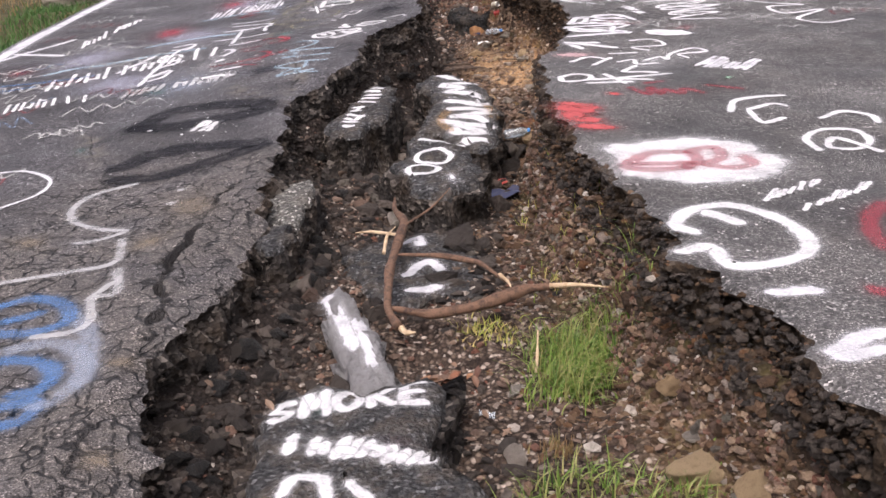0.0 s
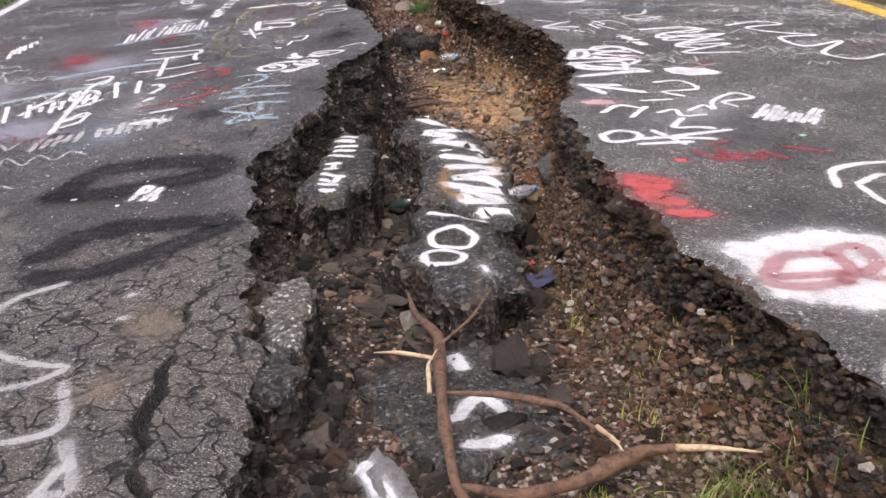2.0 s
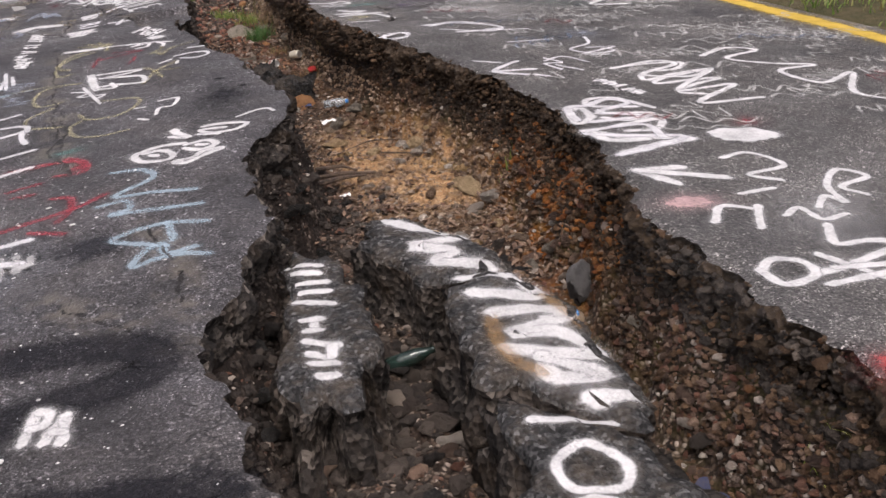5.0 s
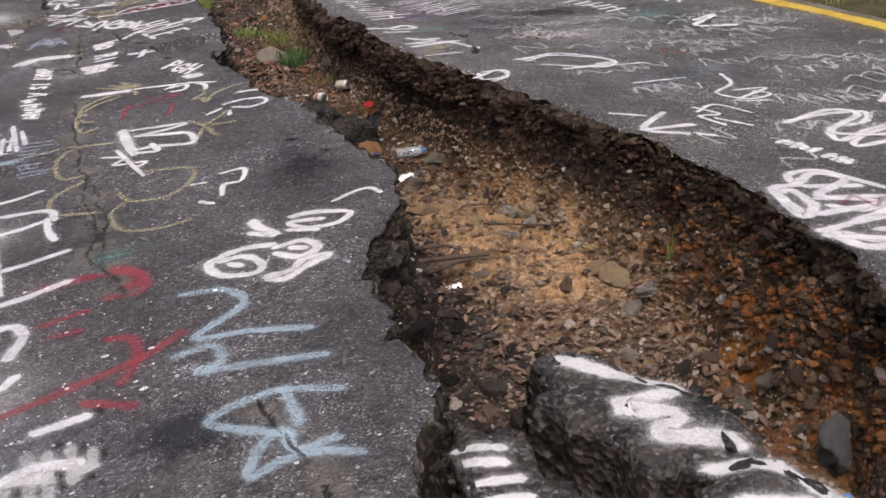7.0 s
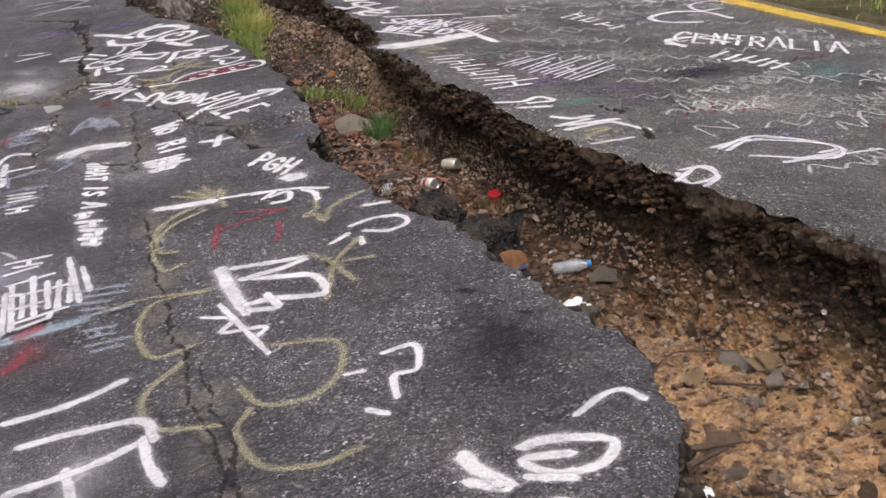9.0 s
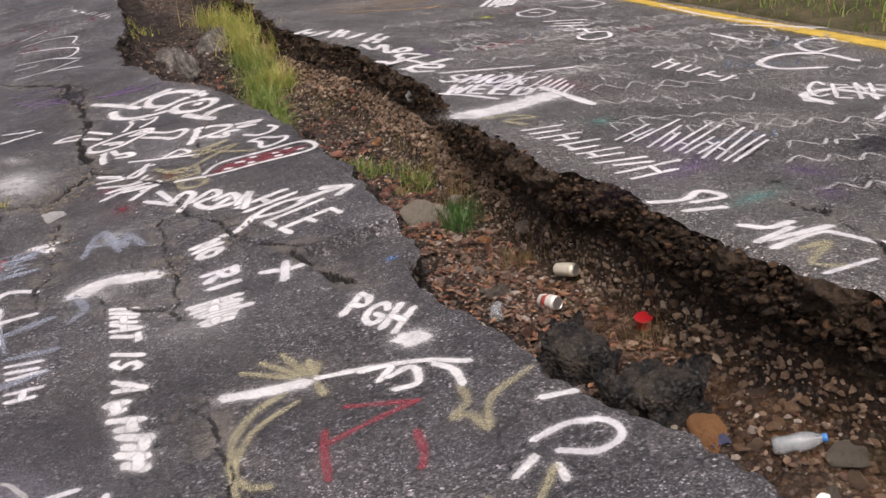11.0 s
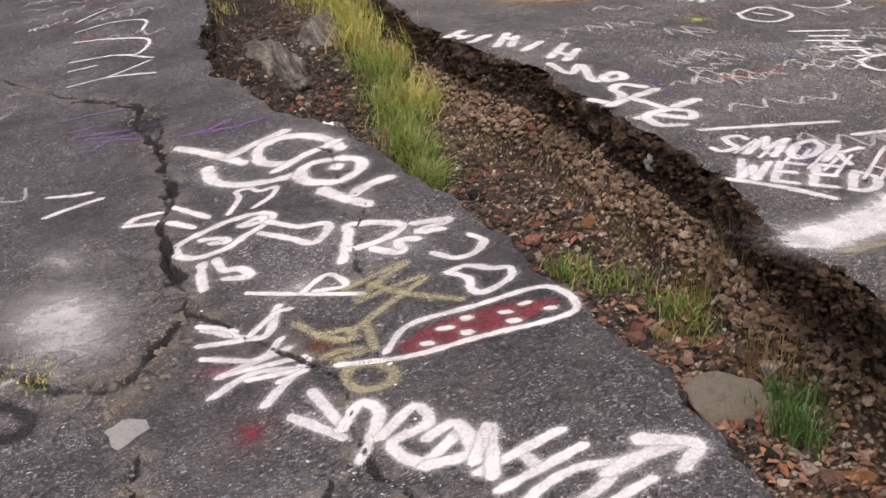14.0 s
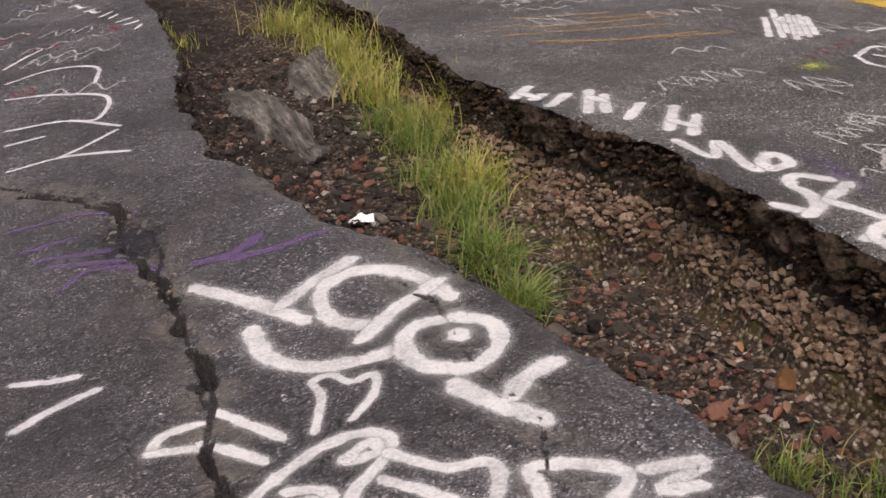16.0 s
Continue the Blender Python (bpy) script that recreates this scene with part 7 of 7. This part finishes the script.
x, y = off_sand(*pit_points(5200, 1.9, 12, lambda n: np.abs(rng.normal(0, 0.2, n))))
scatter("asphalt_rubble", x, y, rng.gamma(1.5, 0.0075, len(x)) + 0.004, M_CRUMB, "dark crumbled asphalt rubble along the edge", "rubble", 0.2)
x, y = pit_points(6500, 13, 20, lambda n: rng.uniform(0, 0.82, n))
scatter("asphalt_rubble", x, y, rng.gamma(1.6, 0.006, len(x)) + 0.004, M_CRUMB, "dark fine asphalt rubble on gravel", "rubble", 0.2)
x, y = off_sand(*pit_points(1900, 1.9, 19))
scatter("gravel", x, y, rng.gamma(1.6, 0.004, len(x)) + 0.004, M_PALESTONE, "small pale stones scattered on the fissure floor", "gravel")
# crumbs that hang on the two broken faces
for side, count, stuff, deep in ((-1, 4200, M_CRUMB, 0.26), (1, 5600, M_RIM, 0.17), (1, 1500, M_BANK, 0.18)):
    y = rng.uniform(1.9, 20, count)
    d = rng.uniform(0, 1, count) ** 0.8
    e = edge_left(y) if side < 0 else edge_right(y)
    top = z_left(e, y) if side < 0 else z_right(e, y)
    x = e - side * (0.0 + 0.05 * d * rng.uniform(0, 1, count))
    scatter("asphalt_rubble", x, y, rng.gamma(1.7, 0.0042, count) + 0.003, stuff, "crumbled asphalt clinging to the broken road edge", "rubble", 0, 1.0, top - 0.012 - deep * d)
# stones set in the steep right bank, below the black layer of asphalt
for count, y0, y1, d0, d1, grow, stuff, words in (
        (3600, 1.9, 6.8, 0.27, 0.58, 0.0062, M_GRAVEL, "mixed stones packed in the steep earth bank"),
        (2200, 1.9, 8.8, 0.2, 0.52, 0.007, M_BANK, "brown stones packed in the steep earth bank"),
        (1700, 8.4, 13.4, 0.34, 0.6, 0.0065, M_TANGRAVEL, "tan stones packed in the steep earth bank"),
        (4600, 13.0, 20.0, 0.24, 0.42, 0.009, M_TANGRAVEL, "tan gravel bed exposed below the broken asphalt"),
        (3600, 1.9, 6.8, 0.0, 0.27, 0.008, M_CRUMB, "grey asphalt crumbs in the layer under the road"),
        (4200, 6.5, 13.4, 0.0, 0.36, 0.007, M_RIM, "dark crumbs of asphalt in the layer under the road"),
        (420, 6.9, 8.7, 0.14, 0.44, 0.01, M_RUST, "rust-coloured clods of earth in the bank"),
        (260, 7.6, 13.4, 0.26, 0.54, 0.0105, M_BANK, "grey-brown stones set in the dark bank"),
        (110, 8.6, 10.0, 0.46, 0.62, 0.013, M_TANGRAVEL, "pale stones along the foot of the bank"),
        (900, 1.9, 4.8, 0.3, 0.6, 0.008, M_TANGRAVEL, "tan and grey stones packed in the earth bank"),
        (3200, 13.0, 20.0, 0.0, 0.24, 0.006, M_RIM, "dark crumbs of asphalt in the layer under the road")):
    y = rng.uniform(y0, y1, count)
    d = rng.uniform(max(d0, 0.035), d1, count)
    scatter("bank_stones", on_bank(y, d), y, np.minimum(rng.gamma(1.8, grow, count) * 0.75 + 0.004, 0.03), stuff, words, "gravel", 0.0, 1.0, z_right(edge_right(y), y) - d)
x, y = pit_points(900, 13.2, 17.5, lambda n: rng.uniform(0.05, 0.8, n))
scatter("gravel", x, y, rng.gamma(1.8, 0.006, len(x)) + 0.005, M_REDDISH, "reddish pebbles among dark gravel", "gravel", 0.4)
x, y = pit_points(1500, 7.8, 10.4, lambda n: rng.uniform(0.3, 0.95, n))
scatter("gravel", x, y, rng.gamma(1.6, 0.0042, len(x)) + 0.003, M_TANGRAVEL, "tan crumbled stones on sandy soil", "gravel", 0.2)
x, y = pit_points(2600, 11.2, 14.0, lambda n: rng.uniform(0.1, 0.97, n))
scatter("gravel", x, y, rng.gamma(1.7, 0.0042, len(x)) + 0.004, M_GRAVEL, "mixed gravel lying among dead leaves", "gravel", 0.45)
# crumbs lying in the wide cracks of the left road half
crumb_spots = np.array([(-1.62, 13.82, 0.07), (-1.7, 13.68, 0.06), (-1.9, 13.9, 0.09), (-1.72, 13.1, 0.06), (-1.5, 14.05, 0.06), (-1.32, 12.35, 0.05), (-1.0, 12.5, 0.06), (-1.34, 16.0, 0.05), (-1.36, 16.7, 0.06)])
k = rng.integers(0, len(crumb_spots), 420)
x, y = crumb_spots[k, 0] + rng.normal(0, 1, 420) * crumb_spots[k, 2], crumb_spots[k, 1] + rng.normal(0, 1, 420) * crumb_spots[k, 2] * 1.6
scatter("crack_crumbs", x, y, rng.gamma(1.6, 0.003, 420) + 0.003, M_GREYSTONE, "loose grey crumbs in the cracks of the road", "rubble", 0.2, 1.0, z_cracked(x, y)[0])
# angular sandstones half sunk in the sandy hollow
for k in range(34):
    yy = rng.uniform(7.9, 10.3)
    stone(rng.uniform(0.12, 0.72), yy, rng.uniform(0.03, 0.065), (M_TANSTONE, M_TANGRAVEL, M_PALESTONE)[k % 3], "angular sandstone half sunk in sandy soil", "stone", None, k + 3, k * 73.0, "stone", (1.1, 0.8, 0.8), 0.2, (k * 13 % 40 - 20, 0))
    bpy.context.scene.collection.objects[-1]["group"] = "sandstones in the sandy hollow"
# broken cobbles lying between the chunks
for k in range(80):
    yy = rng.uniform(3.6, 8.0)
    lo, hi = float(edge_left(yy)) + 0.12, float(edge_right(yy)) - 0.1
    stone(rng.uniform(lo, hi), yy, rng.uniform(0.025, 0.06), (M_CRUMB, M_GRAVEL, M_CHUNK, M_GREYSTONE, M_CRUMB)[k % 5], "broken dark cobble between asphalt chunks", "stone", None, k, k * 47.0, "stone", (1, 0.85, 0.8), 0.25, (k * 17 % 50 - 25, k * 7 % 30))
    bpy.context.scene.collection.objects[-1]["group"] = "broken cobbles between the chunks"
# lumps of asphalt that have fallen from the left edge, and cobbles in the right bank
for k in range(120):
    yy = rng.uniform(2.1, 8.6)
    stone(float(edge_left(yy)) + rng.uniform(0.0, 0.26), yy, rng.uniform(0.025, 0.075), (M_CRUMB, M_CHUNK, M_TAR)[k % 3], "black lump of asphalt fallen from the broken edge", "asphalt lump", None, k, k * 61.0, "asphalt_lump", (1, 0.8, 0.75), 0.15, (k * 23 % 60 - 30, k * 11 % 40 - 20))
    bpy.context.scene.collection.objects[-1]["group"] = "asphalt lumps along the broken edge"
for k in range(90):
    yy, dd = rng.uniform(2.0, 8.4, 1), rng.uniform(0.28, 0.54, 1)
    stone(float(on_bank(yy, dd)[0]), float(yy[0]), rng.uniform(0.018, 0.045), (M_GRAVEL, M_GREYSTONE, M_BANK, M_GRAVEL, M_PALESTONE)[k % 5], "cobble set in the stony earth bank", "stone", float((z_right(edge_right(yy), yy) - dd)[0]), k + 1, k * 57.0, "stone", (1, 0.85, 0.8), 0.0, (k * 29 % 60 - 30, 0))
    bpy.context.scene.collection.objects[-1]["group"] = "cobbles in the stony bank"
# dark rubble heaped round the chunks
heaps = [(-0.2, 5.5, 0.34, 0.5), (0.0, 6.5, 0.34, 0.55), (-0.1, 7.4, 0.3, 0.4), (-0.65, 6.9, 0.24, 0.6), (-0.45, 6.3, 0.2, 0.7), (-0.4, 4.6, 0.45, 0.42), (-0.45, 2.8, 0.5, 0.7)]
hx, hy = [], []
for cx, cy, ax, ay in heaps:
    a = rng.uniform(0, 6.28, 420)
    k = rng.normal(1.0, 0.16, 420)
    hx.append(cx + ax * k * np.cos(a))
    hy.append(cy + ay * k * np.sin(a))
x, y = np.concatenate(hx), np.concatenate(hy)
ok = (x > edge_left(y) + 0.02) & (x < edge_right(y) - 0.2)
x, y = x[ok], y[ok]
scatter("asphalt_rubble", x, y, rng.gamma(1.5, 0.01, len(x)) + 0.005, M_CRUMB, "black crumbled rubble heaped round asphalt chunks", "rubble", 0.3)
# loose larger stones, one by one
for k in range(70):
    yy = rng.uniform(2.2, 18.5)
    lo, hi = float(edge_left(yy)) + 0.15, float(edge_right(yy)) - 0.06
    stone(rng.uniform(lo, hi), yy, rng.uniform(0.022, 0.045), (M_GRAVEL, M_GREYSTONE, M_TANGRAVEL, M_PALESTONE, M_GRAVEL)[k % 5], "loose weathered stone on the fissure floor", "stone", None, k, k * 51.0, "stone", (1, 0.85, 0.8), 0.3)
    bpy.context.scene.collection.objects[-1]["group"] = "loose stones in the fissure"


def leaf_litter(name, xs, ys, material, label, size=0.03):
    V, Fc, n0 = [], [], 0
    zs = z_floor(xs, ys)
    for x, y, z in zip(xs, ys, zs):
        s, a, tilt, curl = size * rng.uniform(0.5, 1.3), rng.uniform(0, 6.28), rng.uniform(-0.6, 0.6), rng.uniform(0.1, 0.5)
        base = np.array([(-1, 0, 0), (-0.4, 0.45, curl), (-0.4, -0.45, curl), (0.3, 0.5, curl * 0.8), (0.3, -0.5, curl * 0.7), (1, 0, 0.2), (0, 0, 0)]) * s
        c, sn = math.cos(a), math.sin(a)
        w = np.stack([base[:, 0] * c - base[:, 1] * sn, base[:, 0] * sn + base[:, 1] * c, base[:, 2] + base[:, 0] * tilt], 1) + (x, y, z + 0.012 + s * 0.3)
        V.append(w)
        Fc.append(np.array([(0, 6, 1), (0, 2, 6), (1, 6, 3), (2, 4, 6), (3, 6, 5), (4, 5, 6)]) + n0)
        n0 += 7
    return tagged(part(name, mesh_from(name, np.vstack(V), np.vstack(Fc), False), material), label, "dead leaves", kind="stuff")


def leaf_material(name, colors, translucent=0.0):
    m = Mat(name, 0.7)
    c = m.ramp(m.island(), *[(i / (len(colors) - 1), k) for i, k in enumerate(colors)])
    return m.done(m.mix(m.ramp(m.noise(60, 3), (0.4, 0.0), (0.8, 0.4)), c, tuple(0.5 * k for k in colors[0])))


M_LEAF = leaf_material("dead_leaves", [(0.09, 0.04, 0.024), (0.2, 0.075, 0.035), (0.13, 0.075, 0.045), (0.27, 0.13, 0.06), (0.16, 0.105, 0.07), (0.1, 0.06, 0.04)])
M_LEAF2 = leaf_material("brown_leaf_shreds", [(0.05, 0.03, 0.02), (0.13, 0.08, 0.05), (0.2, 0.13, 0.085), (0.08, 0.045, 0.028)])
n = 780
x, y = pit_points(n, 11.3, 13.8, lambda k: rng.uniform(0.2, 0.95, k))
leaf_litter("leaf_litter", x, y, M_LEAF, "reddish brown dead leaves on the fissure floor", 0.019)
x, y = pit_points(700, 7.4, 8.6, lambda k: rng.uniform(0.3, 0.95, k))
leaf_litter("leaf_litter", x, y, M_LEAF2, "brown leaf shreds and twigs on soil", 0.02)
x, y = pit_points(420, 8.3, 11.3, lambda k: rng.uniform(0.1, 0.9, k))
leaf_litter("leaf_litter", x, y, M_LEAF2, "brown leaf shreds and twigs on soil", 0.02)
x, y = pit_points(60, 13.3, 15.5, lambda k: rng.uniform(0.3, 0.95, k))
leaf_litter("leaf_litter", x, y, M_LEAF, "scattered brown leaves among grass", 0.026)
leaf_litter("leaf_litter", rng.normal(-0.12, 0.05, 24), rng.normal(3.62, 0.05, 24), M_LEAF, "small heap of reddish dead leaves on gravel", 0.035)
leaf_litter("leaf_litter", rng.normal(0.12, 0.3, 160), rng.uniform(2.2, 6.0, 160), M_LEAF2, "scattered brown leaf shreds on gravel", 0.022)


def grass(spots, count, height, material, label, name="grass_tuft", ground_at=z_floor, lean=0.5, width=0.004):
    """Blades as bent tapering ribbons, rooted at random about the spots (x, y, spread)."""
    V, Fc, n0 = [], [], 0
    k = rng.integers(0, len(spots), count)
    S = np.array(spots, float)
    xs, ys = S[k, 0] + rng.normal(0, 1, count) * S[k, 2], S[k, 1] + rng.normal(0, 1, count) * S[k, 2]
    zs = ground_at(xs, ys)
    h = height * rng.uniform(0.45, 1.15, count)
    a = rng.uniform(0, 6.28, count)
    b = rng.uniform(0.1, 1.0, count) * lean
    t = np.linspace(0, 1, 5)
    for i in range(count):
        out = h[i] * b[i] * t ** 2
        up = h[i] * (t - 0.45 * b[i] * t ** 2)
        cx, cy = xs[i] + out * math.cos(a[i]), ys[i] + out * math.sin(a[i])
        w = width * (1 - 0.92 * t) * (0.7 + 0.6 * (i % 7) / 7)
        nx, ny = -math.sin(a[i] + 0.6), math.cos(a[i] + 0.6)
        L = np.stack([cx + nx * w, cy + ny * w, zs[i] + up - 0.005], 1)
        R = np.stack([cx - nx * w, cy - ny * w, zs[i] + up - 0.005], 1)
        V.append(np.stack([L, R], 1).reshape(-1, 3))
        Fc.append(np.array([(2 * j, 2 * j + 1, 2 * j + 3, 2 * j + 2) for j in range(4)]) + n0)
        n0 += 10
    return tagged(part(name, mesh_from(name, np.vstack(V), np.vstack(Fc)), material), label, "grass", kind="stuff")


def grass_material(name, colors):
    m = Mat(name, 0.55)
    c = m.ramp(m.island(), *[(i / (len(colors) - 1), k) for i, k in enumerate(colors)])
    m.b.inputs["Subsurface Weight"].default_value = 0.0
    t = m.n.new("ShaderNodeBsdfTranslucent")
    m.put(t.inputs["Color"], c)
    mixer = m.n.new("ShaderNodeMixShader")
    mixer.inputs[0].default_value = 0.35
    m.l.new(m.b.outputs[0], mixer.inputs[1])
    m.l.new(t.outputs[0], mixer.inputs[2])
    m.l.new(mixer.outputs[0], m.n["Material Output"].inputs[0])
    return m.done(c)


G_GREEN = grass_material("green_grass", [(0.06, 0.12, 0.02), (0.14, 0.24, 0.04), (0.22, 0.31, 0.065), (0.34, 0.31, 0.12), (0.1, 0.15, 0.03)])
G_YELLOW = grass_material("yellowing_grass", [(0.2, 0.28, 0.04), (0.32, 0.36, 0.07), (0.45, 0.4, 0.11), (0.45, 0.34, 0.15)])
G_DRY = grass_material("dry_grass", [(0.2, 0.12, 0.05), (0.3, 0.2, 0.1), (0.16, 0.15, 0.05)])
G_DARK = grass_material("dark_green_grass", [(0.03, 0.09, 0.018), (0.06, 0.14, 0.03), (0.1, 0.18, 0.05)])
grass([(0.3, 3.5, 0.07), (0.42, 3.62, 0.08), (0.48, 3.85, 0.07), (0.32, 3.75, 0.07)], 1300, 0.15, G_GREEN, "thick green grass tuft beside the branch", lean=1.3)
grass([(0.48, 4.25, 0.09), (0.38, 4.4, 0.08), (0.42, 4.6, 0.05)], 130, 0.08, G_YELLOW, "yellowish thin grass tuft on the bank", lean=0.9)
grass([(0.24, 3.05, 0.035)], 90, 0.06, G_DRY, "small dry grass tuft on gravel")
grass([(0.3, 2.78, 0.08), (0.55, 2.72, 0.07), (0.15, 2.7, 0.06)], 320, 0.12, G_GREEN, "low green grass on gravel", lean=1.2)
grass([(-0.02, 3.95, 0.05), (0.08, 3.93, 0.05)], 160, 0.06, G_YELLOW, "low yellowish grass under the branch", lean=1.4)
grass([(0.33, 5.2, 0.05), (0.34, 5.45, 0.05)], 70, 0.08, G_YELLOW, "thin yellowish grass tuft on the bank", lean=1.0)
grass([(0.28, 13.15, 0.05), (0.34, 13.3, 0.06)], 360, 0.15, G_DARK, "dark green grass tuft beside a grey stone", lean=0.8)
grass([(0.35, 13.9, 0.06), (0.42, 14.1, 0.06), (0.3, 14.4, 0.08), (0.2, 14.6, 0.05)], 520, 0.13, G_GREEN, "low green grass along the bank", lean=1.0)
grass([(0.45, 13.5, 0.08), (0.5, 14.0, 0.08)], 220, 0.2, G_DRY, "dry stalks along the bank", lean=0.6, width=0.003)
grass([(0.02, 15.95, 0.04), (0.06, 16.3, 0.06), (0.14, 16.7, 0.07), (0.2, 17.1, 0.08), (0.28, 17.5, 0.08), (0.33, 17.9, 0.08)], 2300, 0.23, G_GREEN, "tall green grass strip in the fissure", lean=1.5)
grass([(0.38, 18.3, 0.1), (0.46, 18.8, 0.1), (0.55, 19.3, 0.1), (0.65, 19.9, 0.12), (0.6, 20.5, 0.15), (0.3, 16.9, 0.08), (0.42, 17.6, 0.08)], 1900, 0.31, G_YELLOW, "tall yellowing grass strip in the fissure", lean=1.3, width=0.005)
grass([(-0.35, 20.6, 0.1), (-0.5, 19.8, 0.05)], 160, 0.16, G_YELLOW, "small yellowish grass tuft at the crack", lean=0.9)
grass([(0.35, 12.6, 0.06)], 120, 0.09, G_DRY, "dry grass tuft among dead leaves")
grass([(0.42, 11.5, 0.06), (0.5, 11.7, 0.06)], 140, 0.12, G_DRY, "dry grass stalks on the bank", lean=1.2, width=0.0025)
grass([(0.78, 8.5, 0.02)], 26, 0.1, G_GREEN, "small green plant on the bank", lean=1.0, width=0.009)
grass([(-2.1, 14.1, 0.06), (-1.95, 13.96, 0.05), (-2.2, 14.25, 0.05)], 160, 0.025, G_YELLOW, "low moss and grass in a road crack", ground_at=z_left, lean=1.2)
vx = [(-4.35 - 0.3 * (i % 3), 7 + 0.3 * i, 0.22) for i in range(50)]
grass(vx, 9000, 0.12, G_DARK, "green roadside grass on the verge", "verge_grass", lean=0.9, width=0.007)
vx = [(-5.6 - 0.5 * (i % 4), 6 + 0.5 * i, 0.5) for i in range(40)]
grass(vx, 3200, 0.16, G_DRY, "brown dry grass on the verge", "verge_grass", lean=0.9, width=0.008)
vx = [(4.35 + 0.3 * (i % 3), 8 + 0.4 * i, 0.22) for i in range(40)]
grass(vx, 4200, 0.12, G_GREEN, "green roadside grass on the verge", "verge_grass", lean=0.9, width=0.007)
vx = [(5.3 + 0.6 * (i % 3), 8 + 0.4 * i, 0.5) for i in range(40)]
grass(vx, 1600, 0.14, G_DRY, "dry grass on the gravelly verge", "verge_grass", lean=0.9, width=0.008)
x, y = rng.uniform(4.6, 8, 900), rng.uniform(8, 26, 900)
scatter("verge_gravel", x, y, rng.gamma(2, 0.02, 900) + 0.01, M_PALESTONE, "pale gravel on the road verge", "gravel")


# ---------------------------------------------------------------- faint old chalk and paint marks, and paint spatter
def faint_marks(regions, count, paint, label, seed):
    r = random.Random(seed)
    lines = []
    for _ in range(count):
        x0, x1, y0, y1 = r.choice(regions)
        cx, cy, a = r.uniform(x0, x1), r.uniform(y0, y1), r.uniform(-0.5, 0.5)
        n, step, h = r.randint(4, 9), r.uniform(0.05, 0.1), r.uniform(0.08, 0.2)
        pts = []
        for i in range(n):
            u, v = i * step, (h if i % 2 else 0) * r.uniform(0.6, 1.1)
            pts.append((cx + u * math.cos(a) - v * math.sin(a), cy + u * math.sin(a) + v * math.cos(a)))
        lines.append(pts)
    return tagged(part("faint_paint_marks", ribbon(lines, 0.014), paint), label, "paint marks", kind="stuff")


FAINT = paint_material("faded_chalk", (0.6, 0.6, 0.58), 0.5)
FAINT_RED = paint_material("faded_red", (0.3, 0.07, 0.08), 0.45)
FAINT_BLUE = paint_material("faded_blue", (0.2, 0.26, 0.36), 0.45)
east = [(1.0, 3.3, 7.5, 11.5), (1.0, 3.3, 10.5, 16), (1.2, 3.4, 15, 24)]
west = [(-3.9, -2.4, 7, 13), (-3.6, -2.3, 12, 24), (-3.7, -2.6, 5, 9), (-2.0, -1.2, 18.5, 24)]
faint_marks(east, 250, FAINT, "faded illegible whitish marks across the asphalt", 4)
faint_marks(west, 90, FAINT, "faded illegible whitish marks across the asphalt", 5)
faint_marks(east + west, 26, FAINT_RED, "faded illegible reddish marks across the asphalt", 6)
faint_marks(east + west, 24, FAINT_BLUE, "faded illegible bluish marks across the asphalt", 7)


def spatter(spots, count, label):
    V, Fc = [], []
    k = rng.integers(0, len(spots), count)
    S = np.array(spots, float)
    xs, ys = S[k, 0] + rng.normal(0, 1, count) * S[k, 2], S[k, 1] + rng.normal(0, 1, count) * S[k, 3]
    rad = rng.gamma(1.2, 0.0014, count) + 0.001
    for i in range(count):
        if not (xs[i] < edge_left(ys[i]) - 0.03 or xs[i] > edge_right(ys[i]) + 0.03):
            continue
        a = np.linspace(0, 2 * np.pi, 8)[:-1]
        X, Y = xs[i] + rad[i] * np.cos(a) * rng.uniform(0.7, 1.6), ys[i] + rad[i] * np.sin(a)
        n0 = len(V) * 7
        V.append(np.stack([X, Y, z_road(X, Y) + 0.0045], 1))
        Fc += [(n0, n0 + j, n0 + j + 1) for j in range(1, 6)]
    return tagged(part("paint_spatter", mesh_from("paint_spatter", np.vstack(V), Fc, False), M_WHITESTONE), label, "paint spatter", kind="stuff")


spatter([(-1.75, 7.9, 0.3, 0.35), (-1.45, 8.2, 0.25, 0.25), (-1.9, 7.3, 0.3, 0.3), (-1.5, 6.4, 0.3, 0.3), (1.1, 4.2, 0.25, 0.4), (-1.2, 12.9, 0.4, 0.5)], 620, "small white paint drops spattered on asphalt")
